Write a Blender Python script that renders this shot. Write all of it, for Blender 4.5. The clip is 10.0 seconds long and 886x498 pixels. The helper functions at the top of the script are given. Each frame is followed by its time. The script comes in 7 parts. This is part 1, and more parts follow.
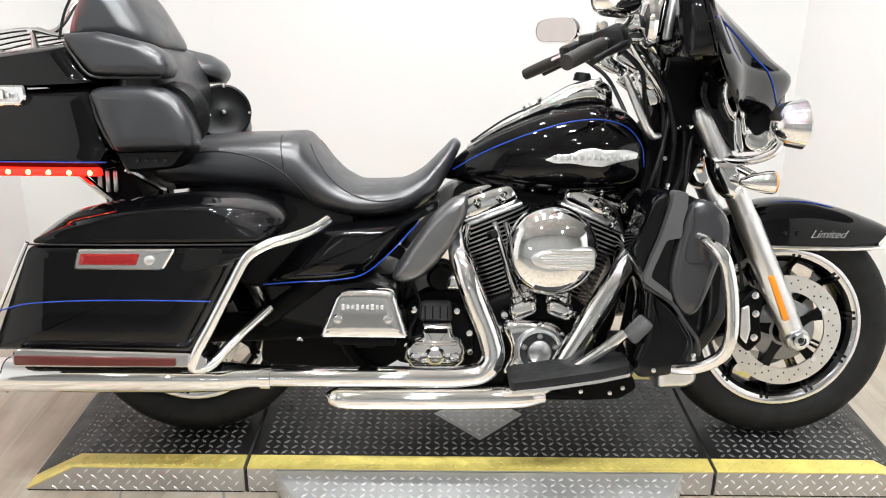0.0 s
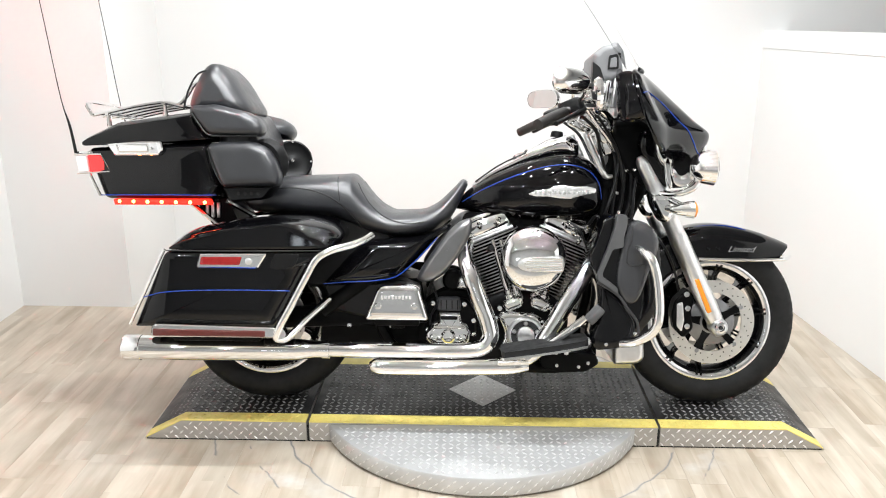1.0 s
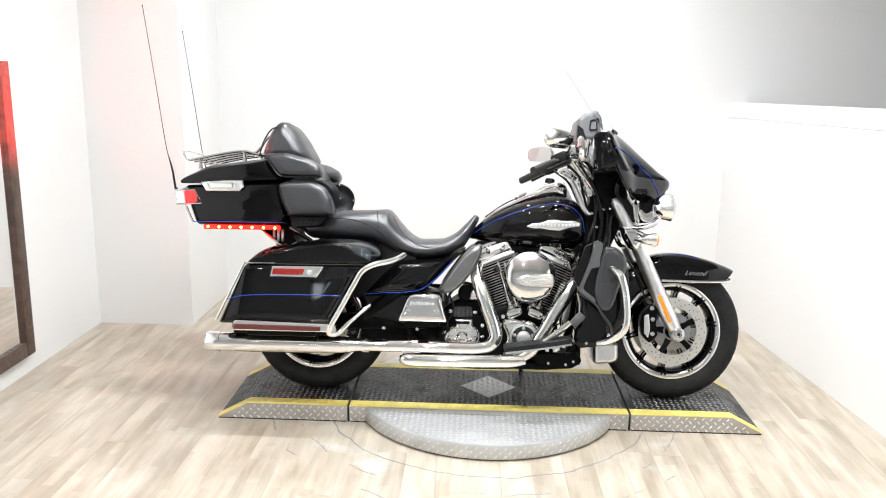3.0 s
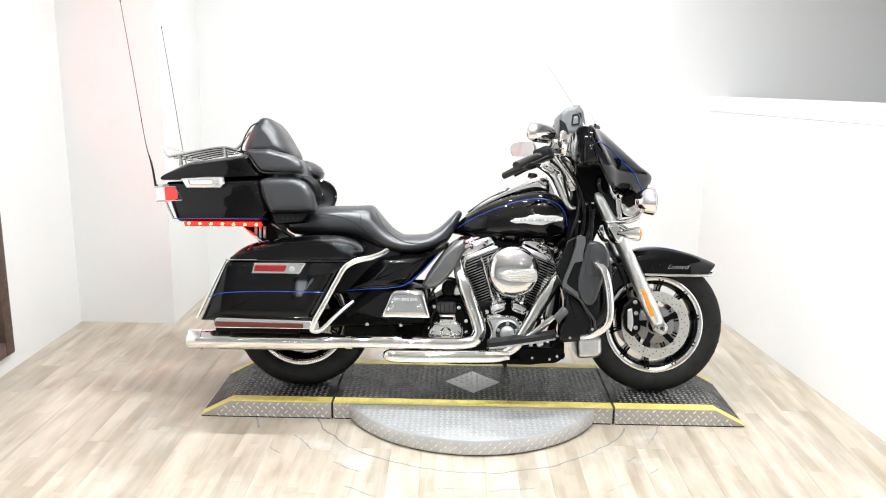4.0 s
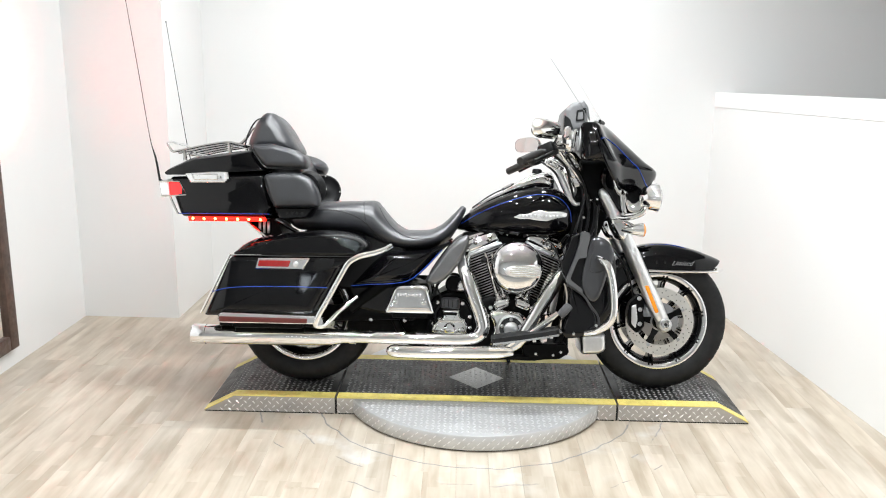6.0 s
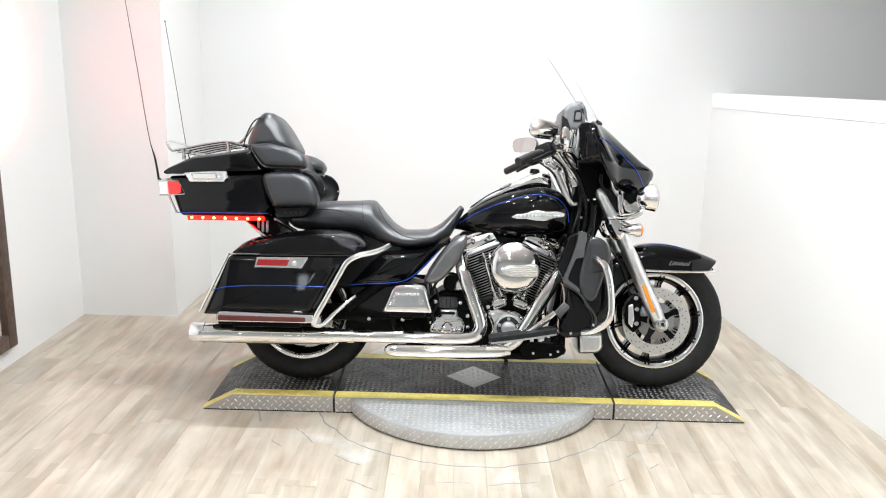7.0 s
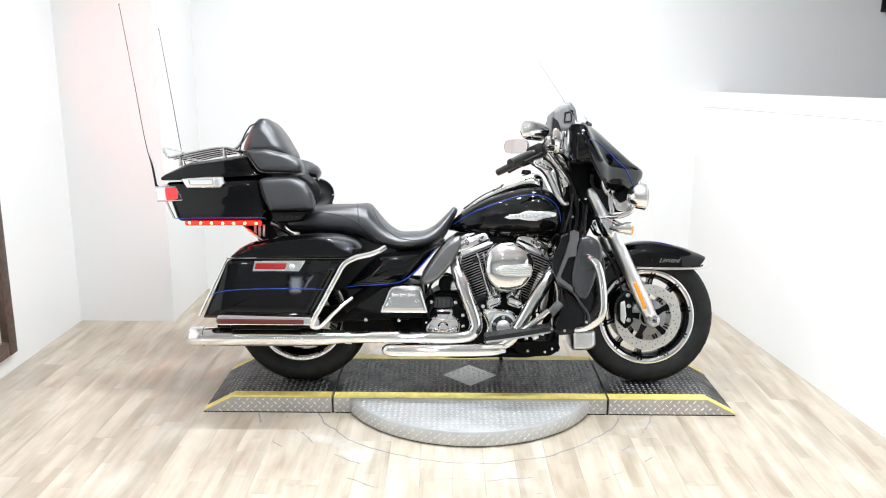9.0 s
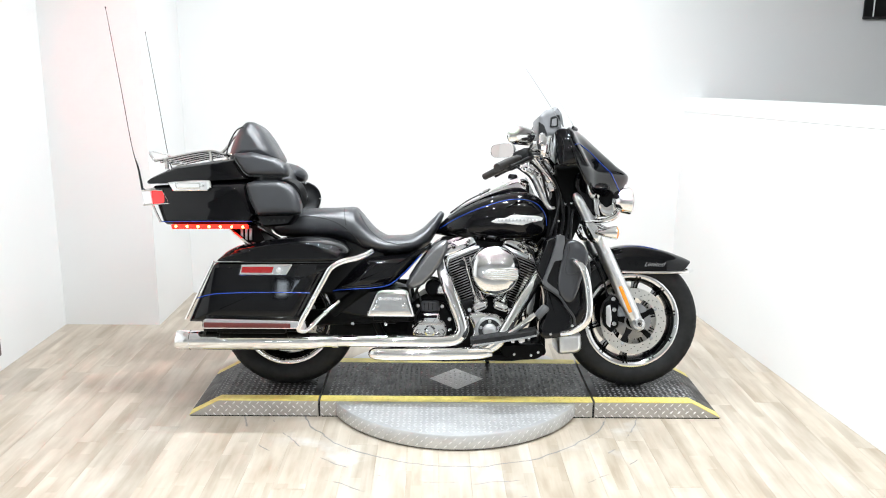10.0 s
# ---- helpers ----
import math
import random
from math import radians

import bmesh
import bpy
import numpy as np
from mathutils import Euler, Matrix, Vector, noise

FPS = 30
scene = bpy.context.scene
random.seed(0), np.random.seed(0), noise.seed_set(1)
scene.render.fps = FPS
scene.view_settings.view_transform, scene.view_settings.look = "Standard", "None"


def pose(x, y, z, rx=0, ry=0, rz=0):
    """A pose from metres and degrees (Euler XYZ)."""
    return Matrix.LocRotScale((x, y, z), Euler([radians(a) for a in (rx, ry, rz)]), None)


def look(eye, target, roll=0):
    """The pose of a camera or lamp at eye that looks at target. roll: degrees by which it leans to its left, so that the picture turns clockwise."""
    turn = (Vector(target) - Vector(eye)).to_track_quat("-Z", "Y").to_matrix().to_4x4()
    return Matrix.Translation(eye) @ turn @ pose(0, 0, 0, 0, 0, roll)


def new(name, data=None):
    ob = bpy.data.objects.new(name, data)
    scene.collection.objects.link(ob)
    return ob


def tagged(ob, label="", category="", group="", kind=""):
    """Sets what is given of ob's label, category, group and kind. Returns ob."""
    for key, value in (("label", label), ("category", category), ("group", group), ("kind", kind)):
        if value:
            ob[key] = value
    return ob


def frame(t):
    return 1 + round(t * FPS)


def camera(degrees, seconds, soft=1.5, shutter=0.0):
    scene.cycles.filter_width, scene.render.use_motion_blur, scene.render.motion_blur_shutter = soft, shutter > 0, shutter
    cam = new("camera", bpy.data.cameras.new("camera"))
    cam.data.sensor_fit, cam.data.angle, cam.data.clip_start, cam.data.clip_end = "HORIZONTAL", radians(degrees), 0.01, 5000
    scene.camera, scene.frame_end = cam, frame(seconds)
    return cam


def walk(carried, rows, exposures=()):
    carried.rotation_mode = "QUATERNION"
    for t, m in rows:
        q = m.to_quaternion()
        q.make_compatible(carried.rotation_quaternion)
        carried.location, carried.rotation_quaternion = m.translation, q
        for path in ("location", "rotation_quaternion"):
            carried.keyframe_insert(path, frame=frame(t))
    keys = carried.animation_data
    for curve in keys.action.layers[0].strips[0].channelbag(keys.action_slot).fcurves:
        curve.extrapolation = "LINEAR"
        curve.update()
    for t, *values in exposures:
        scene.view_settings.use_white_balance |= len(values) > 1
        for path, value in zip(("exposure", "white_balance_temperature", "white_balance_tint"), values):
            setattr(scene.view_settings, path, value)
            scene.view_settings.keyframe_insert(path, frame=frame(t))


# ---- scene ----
cam = camera(56.3, 10.0, soft=1.05)
PATH = [
    (0, (-0.144, -2.081, 1.404), (-0.133, -0.212, 0.695), 0.7),
    (0.5, (-0.206, -2.495, 1.462), (-0.144, -0.595, 0.841), 0.6),
    (1, (-0.101, -2.869, 1.532), (-0.15, -0.957, 0.949), 0.2),
    (1.5, (-0.099, -3.217, 1.551), (-0.138, -1.281, 1.05), 0.4),
    (2, (-0.144, -3.473, 1.567), (-0.179, -1.538, 1.063), 0.3),
    (2.2, (-0.125, -3.546, 1.571), (-0.18, -1.606, 1.087), 0.5),
    (3.3, (-0.115, -3.674, 1.572), (-0.185, -1.723, 1.137), 1.0),
    (3.5, (-0.114, -3.667, 1.569), (-0.159, -1.716, 1.133), 0.9),
    (4, (-0.111, -3.66, 1.566), (-0.143, -1.71, 1.122), 0.8),
    (4.5, (-0.111, -3.658, 1.566), (-0.138, -1.708, 1.123), 0.9),
    (5, (-0.111, -3.655, 1.565), (-0.142, -1.705, 1.12), 0.8),
    (5.5, (-0.111, -3.655, 1.565), (-0.153, -1.707, 1.112), 0.9),
    (7, (-0.115, -3.672, 1.57), (-0.149, -1.725, 1.114), 1.1),
    (7.5, (-0.119, -3.685, 1.575), (-0.146, -1.739, 1.114), 1.1),
    (8, (-0.124, -3.705, 1.581), (-0.148, -1.759, 1.12), 1.0),
    (8.5, (-0.128, -3.724, 1.586), (-0.154, -1.775, 1.139), 1.2),
    (9, (-0.131, -3.732, 1.589), (-0.143, -1.785, 1.133), 0.3),
    (9.5, (-0.133, -3.739, 1.591), (-0.123, -1.792, 1.134), -0.4),
    (10, (-0.133, -3.744, 1.592), (-0.112, -1.794, 1.145), 0.6),
]
walk(cam, [(t, look(eye, target, roll)) for t, eye, target, roll in PATH], [(0, -0.1, 6500, 10), (1.0, 0.0, 6450, 10), (2.5, 0.03, 6400, 10), (4.5, 0.06, 6350, 9), (5.5, -0.03, 6350, 9), (7.0, -0.12, 6300, 9), (8.5, 0.0, 6200, 9), (10, 0.07, 6150, 8)])

# ---- world and light ----
world = bpy.data.worlds.new("world")
scene.world = world
world.use_nodes = True
world.node_tree.nodes["Background"].inputs[0].default_value = (0.9, 0.95, 1.0, 1)
world.node_tree.nodes["Background"].inputs[1].default_value = 0.15
scene.view_settings.exposure = 0.0


def disk_lamp(name, at, aim, watts, size, colour=(0.955, 0.98, 0.99), spread=180):
    lamp = bpy.data.lights.new(name, "AREA")
    lamp.shape, lamp.size, lamp.energy, lamp.color = "DISK", size, watts, colour
    lamp.spread = radians(spread)
    ob = new(name, lamp)
    ob.matrix_world = look(at, aim)
    return ob


LAMPS = [(x, -1.6) for x in (-0.75, -0.25, 0.25, 0.75)]
LAMPS += [(x, -0.5) for x in (-0.85, -0.3, 0.3, 0.8)]
LAMPS += [(x, 0.75) for x in (-0.5, 0.45)]
# unseen showroom downlights, added to brighten the chrome and the bike's front
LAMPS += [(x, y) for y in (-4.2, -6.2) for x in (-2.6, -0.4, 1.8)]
CEILING, Y_OPEN = 2.9, -2.7
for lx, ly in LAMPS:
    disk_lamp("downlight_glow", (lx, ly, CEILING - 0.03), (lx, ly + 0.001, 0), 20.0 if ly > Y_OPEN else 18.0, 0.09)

# ---- materials ----


def material(name, colour, rough=0.5, metal=0.0, coat=0.0, vary=0.0, vary_scale=8.0, rough_vary=0.0, bump=0.0, bump_scale=60.0, bump_dist=0.002, alpha=None, transmission=0.0, ior=1.5, emit=None, emit_strength=0.0, piece=0.0, sheen=0.0, spec=0.5):
    m = bpy.data.materials.new(name)
    m.use_nodes = True
    nt = m.node_tree
    b = nt.nodes["Principled BSDF"]
    b.inputs["Base Color"].default_value = (*colour, 1)
    b.inputs["Roughness"].default_value = rough
    b.inputs["Metallic"].default_value = metal
    b.inputs["Coat Weight"].default_value = coat
    b.inputs["Coat Roughness"].default_value = 0.03
    b.inputs["Transmission Weight"].default_value = transmission
    b.inputs["IOR"].default_value = ior
    b.inputs["Specular IOR Level"].default_value = spec
    b.inputs["Sheen Weight"].default_value = sheen
    if emit:
        b.inputs["Emission Color"].default_value = (*emit, 1)
        b.inputs["Emission Strength"].default_value = emit_strength
    tc = nt.nodes.new("ShaderNodeTexCoord")
    if vary or piece:
        n1 = nt.nodes.new("ShaderNodeTexNoise")
        n1.inputs["Scale"].default_value, n1.inputs["Detail"].default_value = vary_scale, 6
        nt.links.new(tc.outputs["Object"], n1.inputs["Vector"])
        hsv = nt.nodes.new("ShaderNodeHueSaturation")
        hsv.inputs["Color"].default_value = (*colour, 1)
        mr = nt.nodes.new("ShaderNodeMapRange")
        mr.inputs["To Min"].default_value, mr.inputs["To Max"].default_value = 1 - vary, 1 + vary
        mr.inputs["From Min"].default_value, mr.inputs["From Max"].default_value = 0.3, 0.7
        nt.links.new(n1.outputs["Fac"], mr.inputs["Value"])
        last = mr.outputs["Result"]
        if piece:
            oi = nt.nodes.new("ShaderNodeObjectInfo")
            pr = nt.nodes.new("ShaderNodeMapRange")
            pr.inputs["To Min"].default_value, pr.inputs["To Max"].default_value = 1 - piece, 1 + piece
            nt.links.new(oi.outputs["Random"], pr.inputs["Value"])
            mul = nt.nodes.new("ShaderNodeMath")
            mul.operation = "MULTIPLY"
            nt.links.new(last, mul.inputs[0])
            nt.links.new(pr.outputs["Result"], mul.inputs[1])
            last = mul.outputs[0]
        nt.links.new(last, hsv.inputs["Value"])
        nt.links.new(hsv.outputs["Color"], b.inputs["Base Color"])
    if rough_vary:
        n2 = nt.nodes.new("ShaderNodeTexNoise")
        n2.inputs["Scale"].default_value, n2.inputs["Detail"].default_value = vary_scale * 2.3, 5
        nt.links.new(tc.outputs["Object"], n2.inputs["Vector"])
        r2 = nt.nodes.new("ShaderNodeMapRange")
        r2.inputs["From Min"].default_value, r2.inputs["From Max"].default_value = 0.3, 0.7
        r2.inputs["To Min"].default_value, r2.inputs["To Max"].default_value = max(0, rough - rough_vary), min(1, rough + rough_vary)
        nt.links.new(n2.outputs["Fac"], r2.inputs["Value"])
        nt.links.new(r2.outputs["Result"], b.inputs["Roughness"])
    if bump:
        n3 = nt.nodes.new("ShaderNodeTexNoise")
        n3.inputs["Scale"].default_value, n3.inputs["Detail"].default_value = bump_scale, 4
        nt.links.new(tc.outputs["Object"], n3.inputs["Vector"])
        bp = nt.nodes.new("ShaderNodeBump")
        bp.inputs["Strength"].default_value, bp.inputs["Distance"].default_value = bump, bump_dist
        nt.links.new(n3.outputs["Fac"], bp.inputs["Height"])
        nt.links.new(bp.outputs["Normal"], b.inputs["Normal"])
    return m


def plank_material():
    m = material("light_oak_plank", (0.5, 0.4, 0.29), 0.42)
    nt = m.node_tree
    b = nt.nodes["Principled BSDF"]
    tc = nt.nodes.new("ShaderNodeTexCoord")
    oi = nt.nodes.new("ShaderNodeObjectInfo")
    shift = nt.nodes.new("ShaderNodeVectorMath")
    shift.operation = "MULTIPLY_ADD"
    comb = nt.nodes.new("ShaderNodeCombineXYZ")
    for i in range(3):
        nt.links.new(oi.outputs["Random"], comb.inputs[i])
    shift.inputs[1].default_value = (37, 91, 53)
    nt.links.new(comb.outputs[0], shift.inputs[0])
    nt.links.new(tc.outputs["Object"], shift.inputs[2])
    mp = nt.nodes.new("ShaderNodeMapping")
    mp.inputs["Scale"].default_value = (26, 2.2, 10)
    nt.links.new(shift.outputs[0], mp.inputs["Vector"])
    grain = nt.nodes.new("ShaderNodeTexNoise")
    grain.inputs["Scale"].default_value, grain.inputs["Detail"].default_value, grain.inputs["Distortion"].default_value = 1.0, 8, 0.6
    nt.links.new(mp.outputs[0], grain.inputs["Vector"])
    mp2 = nt.nodes.new("ShaderNodeMapping")
    mp2.inputs["Scale"].default_value = (13, 3.2, 5)
    nt.links.new(shift.outputs[0], mp2.inputs["Vector"])
    broad = nt.nodes.new("ShaderNodeTexNoise")
    broad.inputs["Scale"].default_value, broad.inputs["Detail"].default_value = 1.0, 3
    nt.links.new(mp2.outputs[0], broad.inputs["Vector"])
    ramp = nt.nodes.new("ShaderNodeValToRGB")
    ramp.color_ramp.elements[0].position, ramp.color_ramp.elements[0].color = 0.33, (0.365, 0.308, 0.240, 1)
    ramp.color_ramp.elements[1].position, ramp.color_ramp.elements[1].color = 0.66, (0.56, 0.512, 0.442, 1)
    mix = nt.nodes.new("ShaderNodeMix")
    mix.inputs[0].default_value = 0.66
    nt.links.new(grain.outputs["Fac"], mix.inputs[2])
    nt.links.new(broad.outputs["Fac"], mix.inputs[3])
    nt.links.new(mix.outputs[0], ramp.inputs["Fac"])
    tone = nt.nodes.new("ShaderNodeValToRGB")
    stops = tone.color_ramp.elements
    stops[0].position, stops[0].color = 0.0, (0.86, 0.81, 0.74, 1)
    stops[1].position, stops[1].color = 1.0, (1.0, 1.0, 0.99, 1)
    for where, colour in ((0.3, (1.0, 0.95, 0.88, 1)), (0.55, (0.93, 0.94, 0.95, 1)), (0.8, (1.05, 1.0, 0.93, 1))):
        stop = stops.new(where)
        stop.color = colour
    nt.links.new(oi.outputs["Random"], tone.inputs["Fac"])
    # glued-up strips within each plank
    turn = nt.nodes.new("ShaderNodeMapping")
    turn.inputs["Rotation"].default_value = (0, 0, math.pi / 2)
    nt.links.new(shift.outputs[0], turn.inputs["Vector"])
    strips = nt.nodes.new("ShaderNodeTexBrick")
    strips.offset, strips.offset_frequency = 0.37, 2
    for key, value in (("Scale", 1.0), ("Mortar Size", 0.0), ("Brick Width", 0.31), ("Row Height", 0.0425), ("Bias", 0.0)):
        strips.inputs[key].default_value = value
    strips.inputs["Color1"].default_value = (0.80, 0.765, 0.71, 1)
    strips.inputs["Color2"].default_value = (1.14, 1.13, 1.12, 1)
    nt.links.new(turn.outputs[0], strips.inputs["Vector"])
    laid = nt.nodes.new("ShaderNodeMix")
    laid.data_type, laid.blend_type = "RGBA", "MULTIPLY"
    laid.inputs[0].default_value = 0.5
    nt.links.new(ramp.outputs["Color"], laid.inputs[6])
    nt.links.new(strips.outputs["Color"], laid.inputs[7])
    tint = nt.nodes.new("ShaderNodeMix")
    tint.data_type, tint.blend_type = "RGBA", "MULTIPLY"
    tint.inputs[0].default_value = 0.45
    nt.links.new(laid.outputs[2], tint.inputs[6])
    nt.links.new(tone.outputs["Color"], tint.inputs[7])
    # worn rings where the turntable's arm has scuffed the floor
    geo = nt.nodes.new("ShaderNodeNewGeometry")
    away = nt.nodes.new("ShaderNodeVectorMath")
    away.operation = "DISTANCE"
    away.inputs[1].default_value = (-0.03, 0.035, 0.0)
    nt.links.new(geo.outputs["Position"], away.inputs[0])
    patch = nt.nodes.new("ShaderNodeTexNoise")
    patch.inputs["Scale"].default_value, patch.inputs["Detail"].default_value = 5.0, 6
    nt.links.new(geo.outputs["Position"], patch.inputs["Vector"])
    wave = nt.nodes.new("ShaderNodeTexNoise")
    wave.inputs["Scale"].default_value, wave.inputs["Detail"].default_value = 7.0, 2
    nt.links.new(geo.outputs["Position"], wave.inputs["Vector"])
    swing = nt.nodes.new("ShaderNodeMath")
    swing.operation = "MULTIPLY_ADD"
    swing.inputs[1].default_value = 0.05
    nt.links.new(wave.outputs["Fac"], swing.inputs[0])
    nt.links.new(away.outputs["Value"], swing.inputs[2])
    last = tint.outputs[2]
    for radius, width, lo, hi, colour, amount in ((0.762, 0.0055, 0.34, 0.40, (0.16, 0.165, 0.18, 1), 0.95), (0.90, 0.005, 0.52, 0.55, (0.18, 0.18, 0.19, 1), 0.9), (1.02, 0.005, 0.55, 0.58, (0.18, 0.18, 0.19, 1), 0.9), (0.86, 0.14, 0.54, 0.66, (0.60, 0.61, 0.61, 1), 0.55)):
        off = nt.nodes.new("ShaderNodeMath")
        off.operation = "SUBTRACT"
        off.inputs[1].default_value = radius
        nt.links.new(swing.outputs[0], off.inputs[0])
        ab = nt.nodes.new("ShaderNodeMath")
        ab.operation = "ABSOLUTE"
        nt.links.new(off.outputs[0], ab.inputs[0])
        band = nt.nodes.new("ShaderNodeMapRange")
        band.inputs["From Min"].default_value, band.inputs["From Max"].default_value = 0.0, width
        band.inputs["To Min"].default_value, band.inputs["To Max"].default_value = amount, 0.0
        nt.links.new(ab.outputs[0], band.inputs["Value"])
        broken = nt.nodes.new("ShaderNodeMapRange")
        broken.inputs["From Min"].default_value, broken.inputs["From Max"].default_value = lo, hi
        nt.links.new(patch.outputs["Fac"], broken.inputs["Value"])
        both = nt.nodes.new("ShaderNodeMath")
        both.operation = "MULTIPLY"
        nt.links.new(band.outputs[0], both.inputs[0])
        nt.links.new(broken.outputs[0], both.inputs[1])
        worn = nt.nodes.new("ShaderNodeMix")
        worn.data_type = "RGBA"
        nt.links.new(both.outputs[0], worn.inputs[0])
        nt.links.new(last, worn.inputs[6])
        worn.inputs[7].default_value = colour
        last = worn.outputs[2]
    nt.links.new(last, b.inputs["Base Color"])
    bp = nt.nodes.new("ShaderNodeBump")
    bp.inputs["Strength"].default_value, bp.inputs["Distance"].default_value = 0.25, 0.001
    nt.links.new(grain.outputs["Fac"], bp.inputs["Height"])
    nt.links.new(bp.outputs["Normal"], b.inputs["Normal"])
    rr = nt.nodes.new("ShaderNodeMapRange")
    rr.inputs["To Min"].default_value, rr.inputs["To Max"].default_value = 0.3, 0.55
    nt.links.new(broad.outputs["Fac"], rr.inputs["Value"])
    nt.links.new(rr.outputs[0], b.inputs["Roughness"])
    return m


WALL = material("white_wall_paint", (0.76, 0.755, 0.745), 0.6, vary=0.015, vary_scale=1.3, bump=0.06, bump_scale=220, bump_dist=0.001)
CEIL = material("grey_ceiling_paint", (0.70, 0.70, 0.70), 0.8, vary=0.15, vary_scale=2)
SHOWROOM = material("pale_showroom_paint", (0.70, 0.70, 0.69), 0.8, vary=0.06, vary_scale=2)
SHOW_FLOOR = material("showroom_wood_floor", (0.30, 0.285, 0.262), 0.4, vary=0.15, vary_scale=3, rough_vary=0.08)
SHOW_CEIL = material("showroom_ceiling_paint", (0.80, 0.79, 0.77), 0.8, vary=0.06, vary_scale=2)
TRIM = material("white_gloss_trim", (0.82, 0.82, 0.81), 0.35, vary=0.01, vary_scale=5)
PLANK = plank_material()
SUBFLOOR = material("plank_joint", (0.34, 0.27, 0.2), 0.8, vary=0.1)
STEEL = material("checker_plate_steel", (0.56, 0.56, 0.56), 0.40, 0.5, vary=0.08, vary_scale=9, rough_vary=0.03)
# lighter copy of STEEL for the lugs, darker one for the platform's sides
STEEL_LUG = material("lighter_lug_steel", (0.74, 0.74, 0.74), 0.33, 0.6, vary=0.06, vary_scale=30, rough_vary=0.02)
STEEL_SIDE = material("darker_checker_plate_steel", (0.44, 0.42, 0.395), 0.42, 0.5, vary=0.15, vary_scale=7, rough_vary=0.04)
BLACK_PLATE = material("worn_black_plate_paint", (0.014, 0.014, 0.0142), 0.42, 0.0, spec=0.5, vary=0.35, vary_scale=7, rough_vary=0.12, bump=0.1, bump_scale=250)
# far paler than the plate: the lugs' glints are put into this colour
BLACK_LUG = material("glint_toned_black_lug", (0.24, 0.24, 0.24), 0.36, 0.5, vary=0.4, vary_scale=9, rough_vary=0.06)
YELLOW = material("safety_yellow_paint", (0.72, 0.60, 0.17), 0.45, vary=0.12, vary_scale=18, rough_vary=0.1, bump=0.08, bump_scale=200)
GAP = material("black_gap", (0.012, 0.012, 0.012), 0.7, vary=0.1)
PAINT = material("black_gloss_paint", (0.002, 0.002, 0.0025), 0.04, 0.0, ior=1.43, vary=0.15, vary_scale=400, bump=0.012, bump_scale=90, bump_dist=0.0008)
BLUE = material("blue_pinstripe", (0.012, 0.055, 0.36), 0.25, coat=0.3, vary=0.05, vary_scale=60)
CHROME = material("chrome", (0.92, 0.923, 0.927), 0.045, 1.0, vary=0.015, vary_scale=20, rough_vary=0.008)
SATIN = material("satin_alloy", (0.83, 0.83, 0.835), 0.31, 1.0, vary=0.04, vary_scale=40, rough_vary=0.012)
SATIN_GREY = material("satin_grey_plastic", (0.23, 0.23, 0.235), 0.31, 0.9, vary=0.06, vary_scale=25, rough_vary=0.02)
# near-black with little specular: real castings, and parts whose colour holds deep shade
DARK_CAST = material("black_casting_and_shade", (0.002, 0.002, 0.0021), 0.42, spec=0.09, vary=0.2, vary_scale=60, bump=0.25, bump_scale=500, bump_dist=0.0006)
PLASTIC = material("black_plastic", (0.004, 0.004, 0.0043), 0.4, spec=0.28, vary=0.15, vary_scale=40, rough_vary=0.08, bump=0.1, bump_scale=600, bump_dist=0.0004)
GREY_PLASTIC = material("charcoal_plastic", (0.03, 0.03, 0.032), 0.36, vary=0.12, vary_scale=25, rough_vary=0.06, bump=0.1, bump_scale=600, bump_dist=0.0004)
# gloss black whose grey reflection of floor and walls is put into the colour
GLOSS_REFLECTING = material("gloss_black_with_reflection", (0.030, 0.0305, 0.033), 0.16, coat=0.6, vary=0.06, vary_scale=6)
VINYL = material("black_seat_vinyl", (0.012, 0.0127, 0.016), 0.36, vary=0.2, vary_scale=14, rough_vary=0.05, spec=1.0, bump=0.3, bump_scale=420, bump_dist=0.0008)
PIPING = material("black_piping", (0.004, 0.004, 0.004), 0.5, vary=0.1, vary_scale=50)
RUBBER = material("tyre_rubber", (0.009, 0.009, 0.0092), 0.6, spec=0.25, vary=0.25, vary_scale=20, rough_vary=0.1, bump=0.2, bump_scale=260, bump_dist=0.0008)
FLARE_GREY = material("satin_grey_fairing_plastic", (0.07, 0.07, 0.072), 0.36, vary=0.06, vary_scale=25, rough_vary=0.03)
HOOD_GREY = material("grey_instrument_plastic", (0.13, 0.13, 0.132), 0.42, vary=0.06, vary_scale=30, rough_vary=0.04, bump=0.1, bump_scale=600, bump_dist=0.0004)
GRIP = material("worn_grip_rubber", (0.020, 0.018, 0.0165), 0.5, vary=0.25, vary_scale=60, rough_vary=0.08, bump=0.3, bump_scale=300, bump_dist=0.0008)
DARK_CHROME = material("dark_chrome", (0.768, 0.768, 0.776), 0.05, 1.0, vary=0.03, vary_scale=40)
RIM_BLACK = material("black_rim_enamel", (0.002, 0.002, 0.0024), 0.22, 0.0, spec=0.3, coat=0.1, vary=0.1, vary_scale=40)
MACHINED = material("machined_aluminium", (0.80, 0.80, 0.81), 0.11, 1.0, vary=0.04, vary_scale=60, rough_vary=0.01)
DISC_STEEL = material("brake_disc_steel", (0.76, 0.745, 0.71), 0.34, 1.0, vary=0.04, vary_scale=50, rough_vary=0.01)
RED_LENS = material("red_lens", (0.27, 0.008, 0.008), 0.15, coat=0.8, vary=0.1, vary_scale=200)
DARK_RED = material("dark_red_reflector_strip", (0.10, 0.018, 0.014), 0.3, coat=0.4, vary=0.12, vary_scale=120)
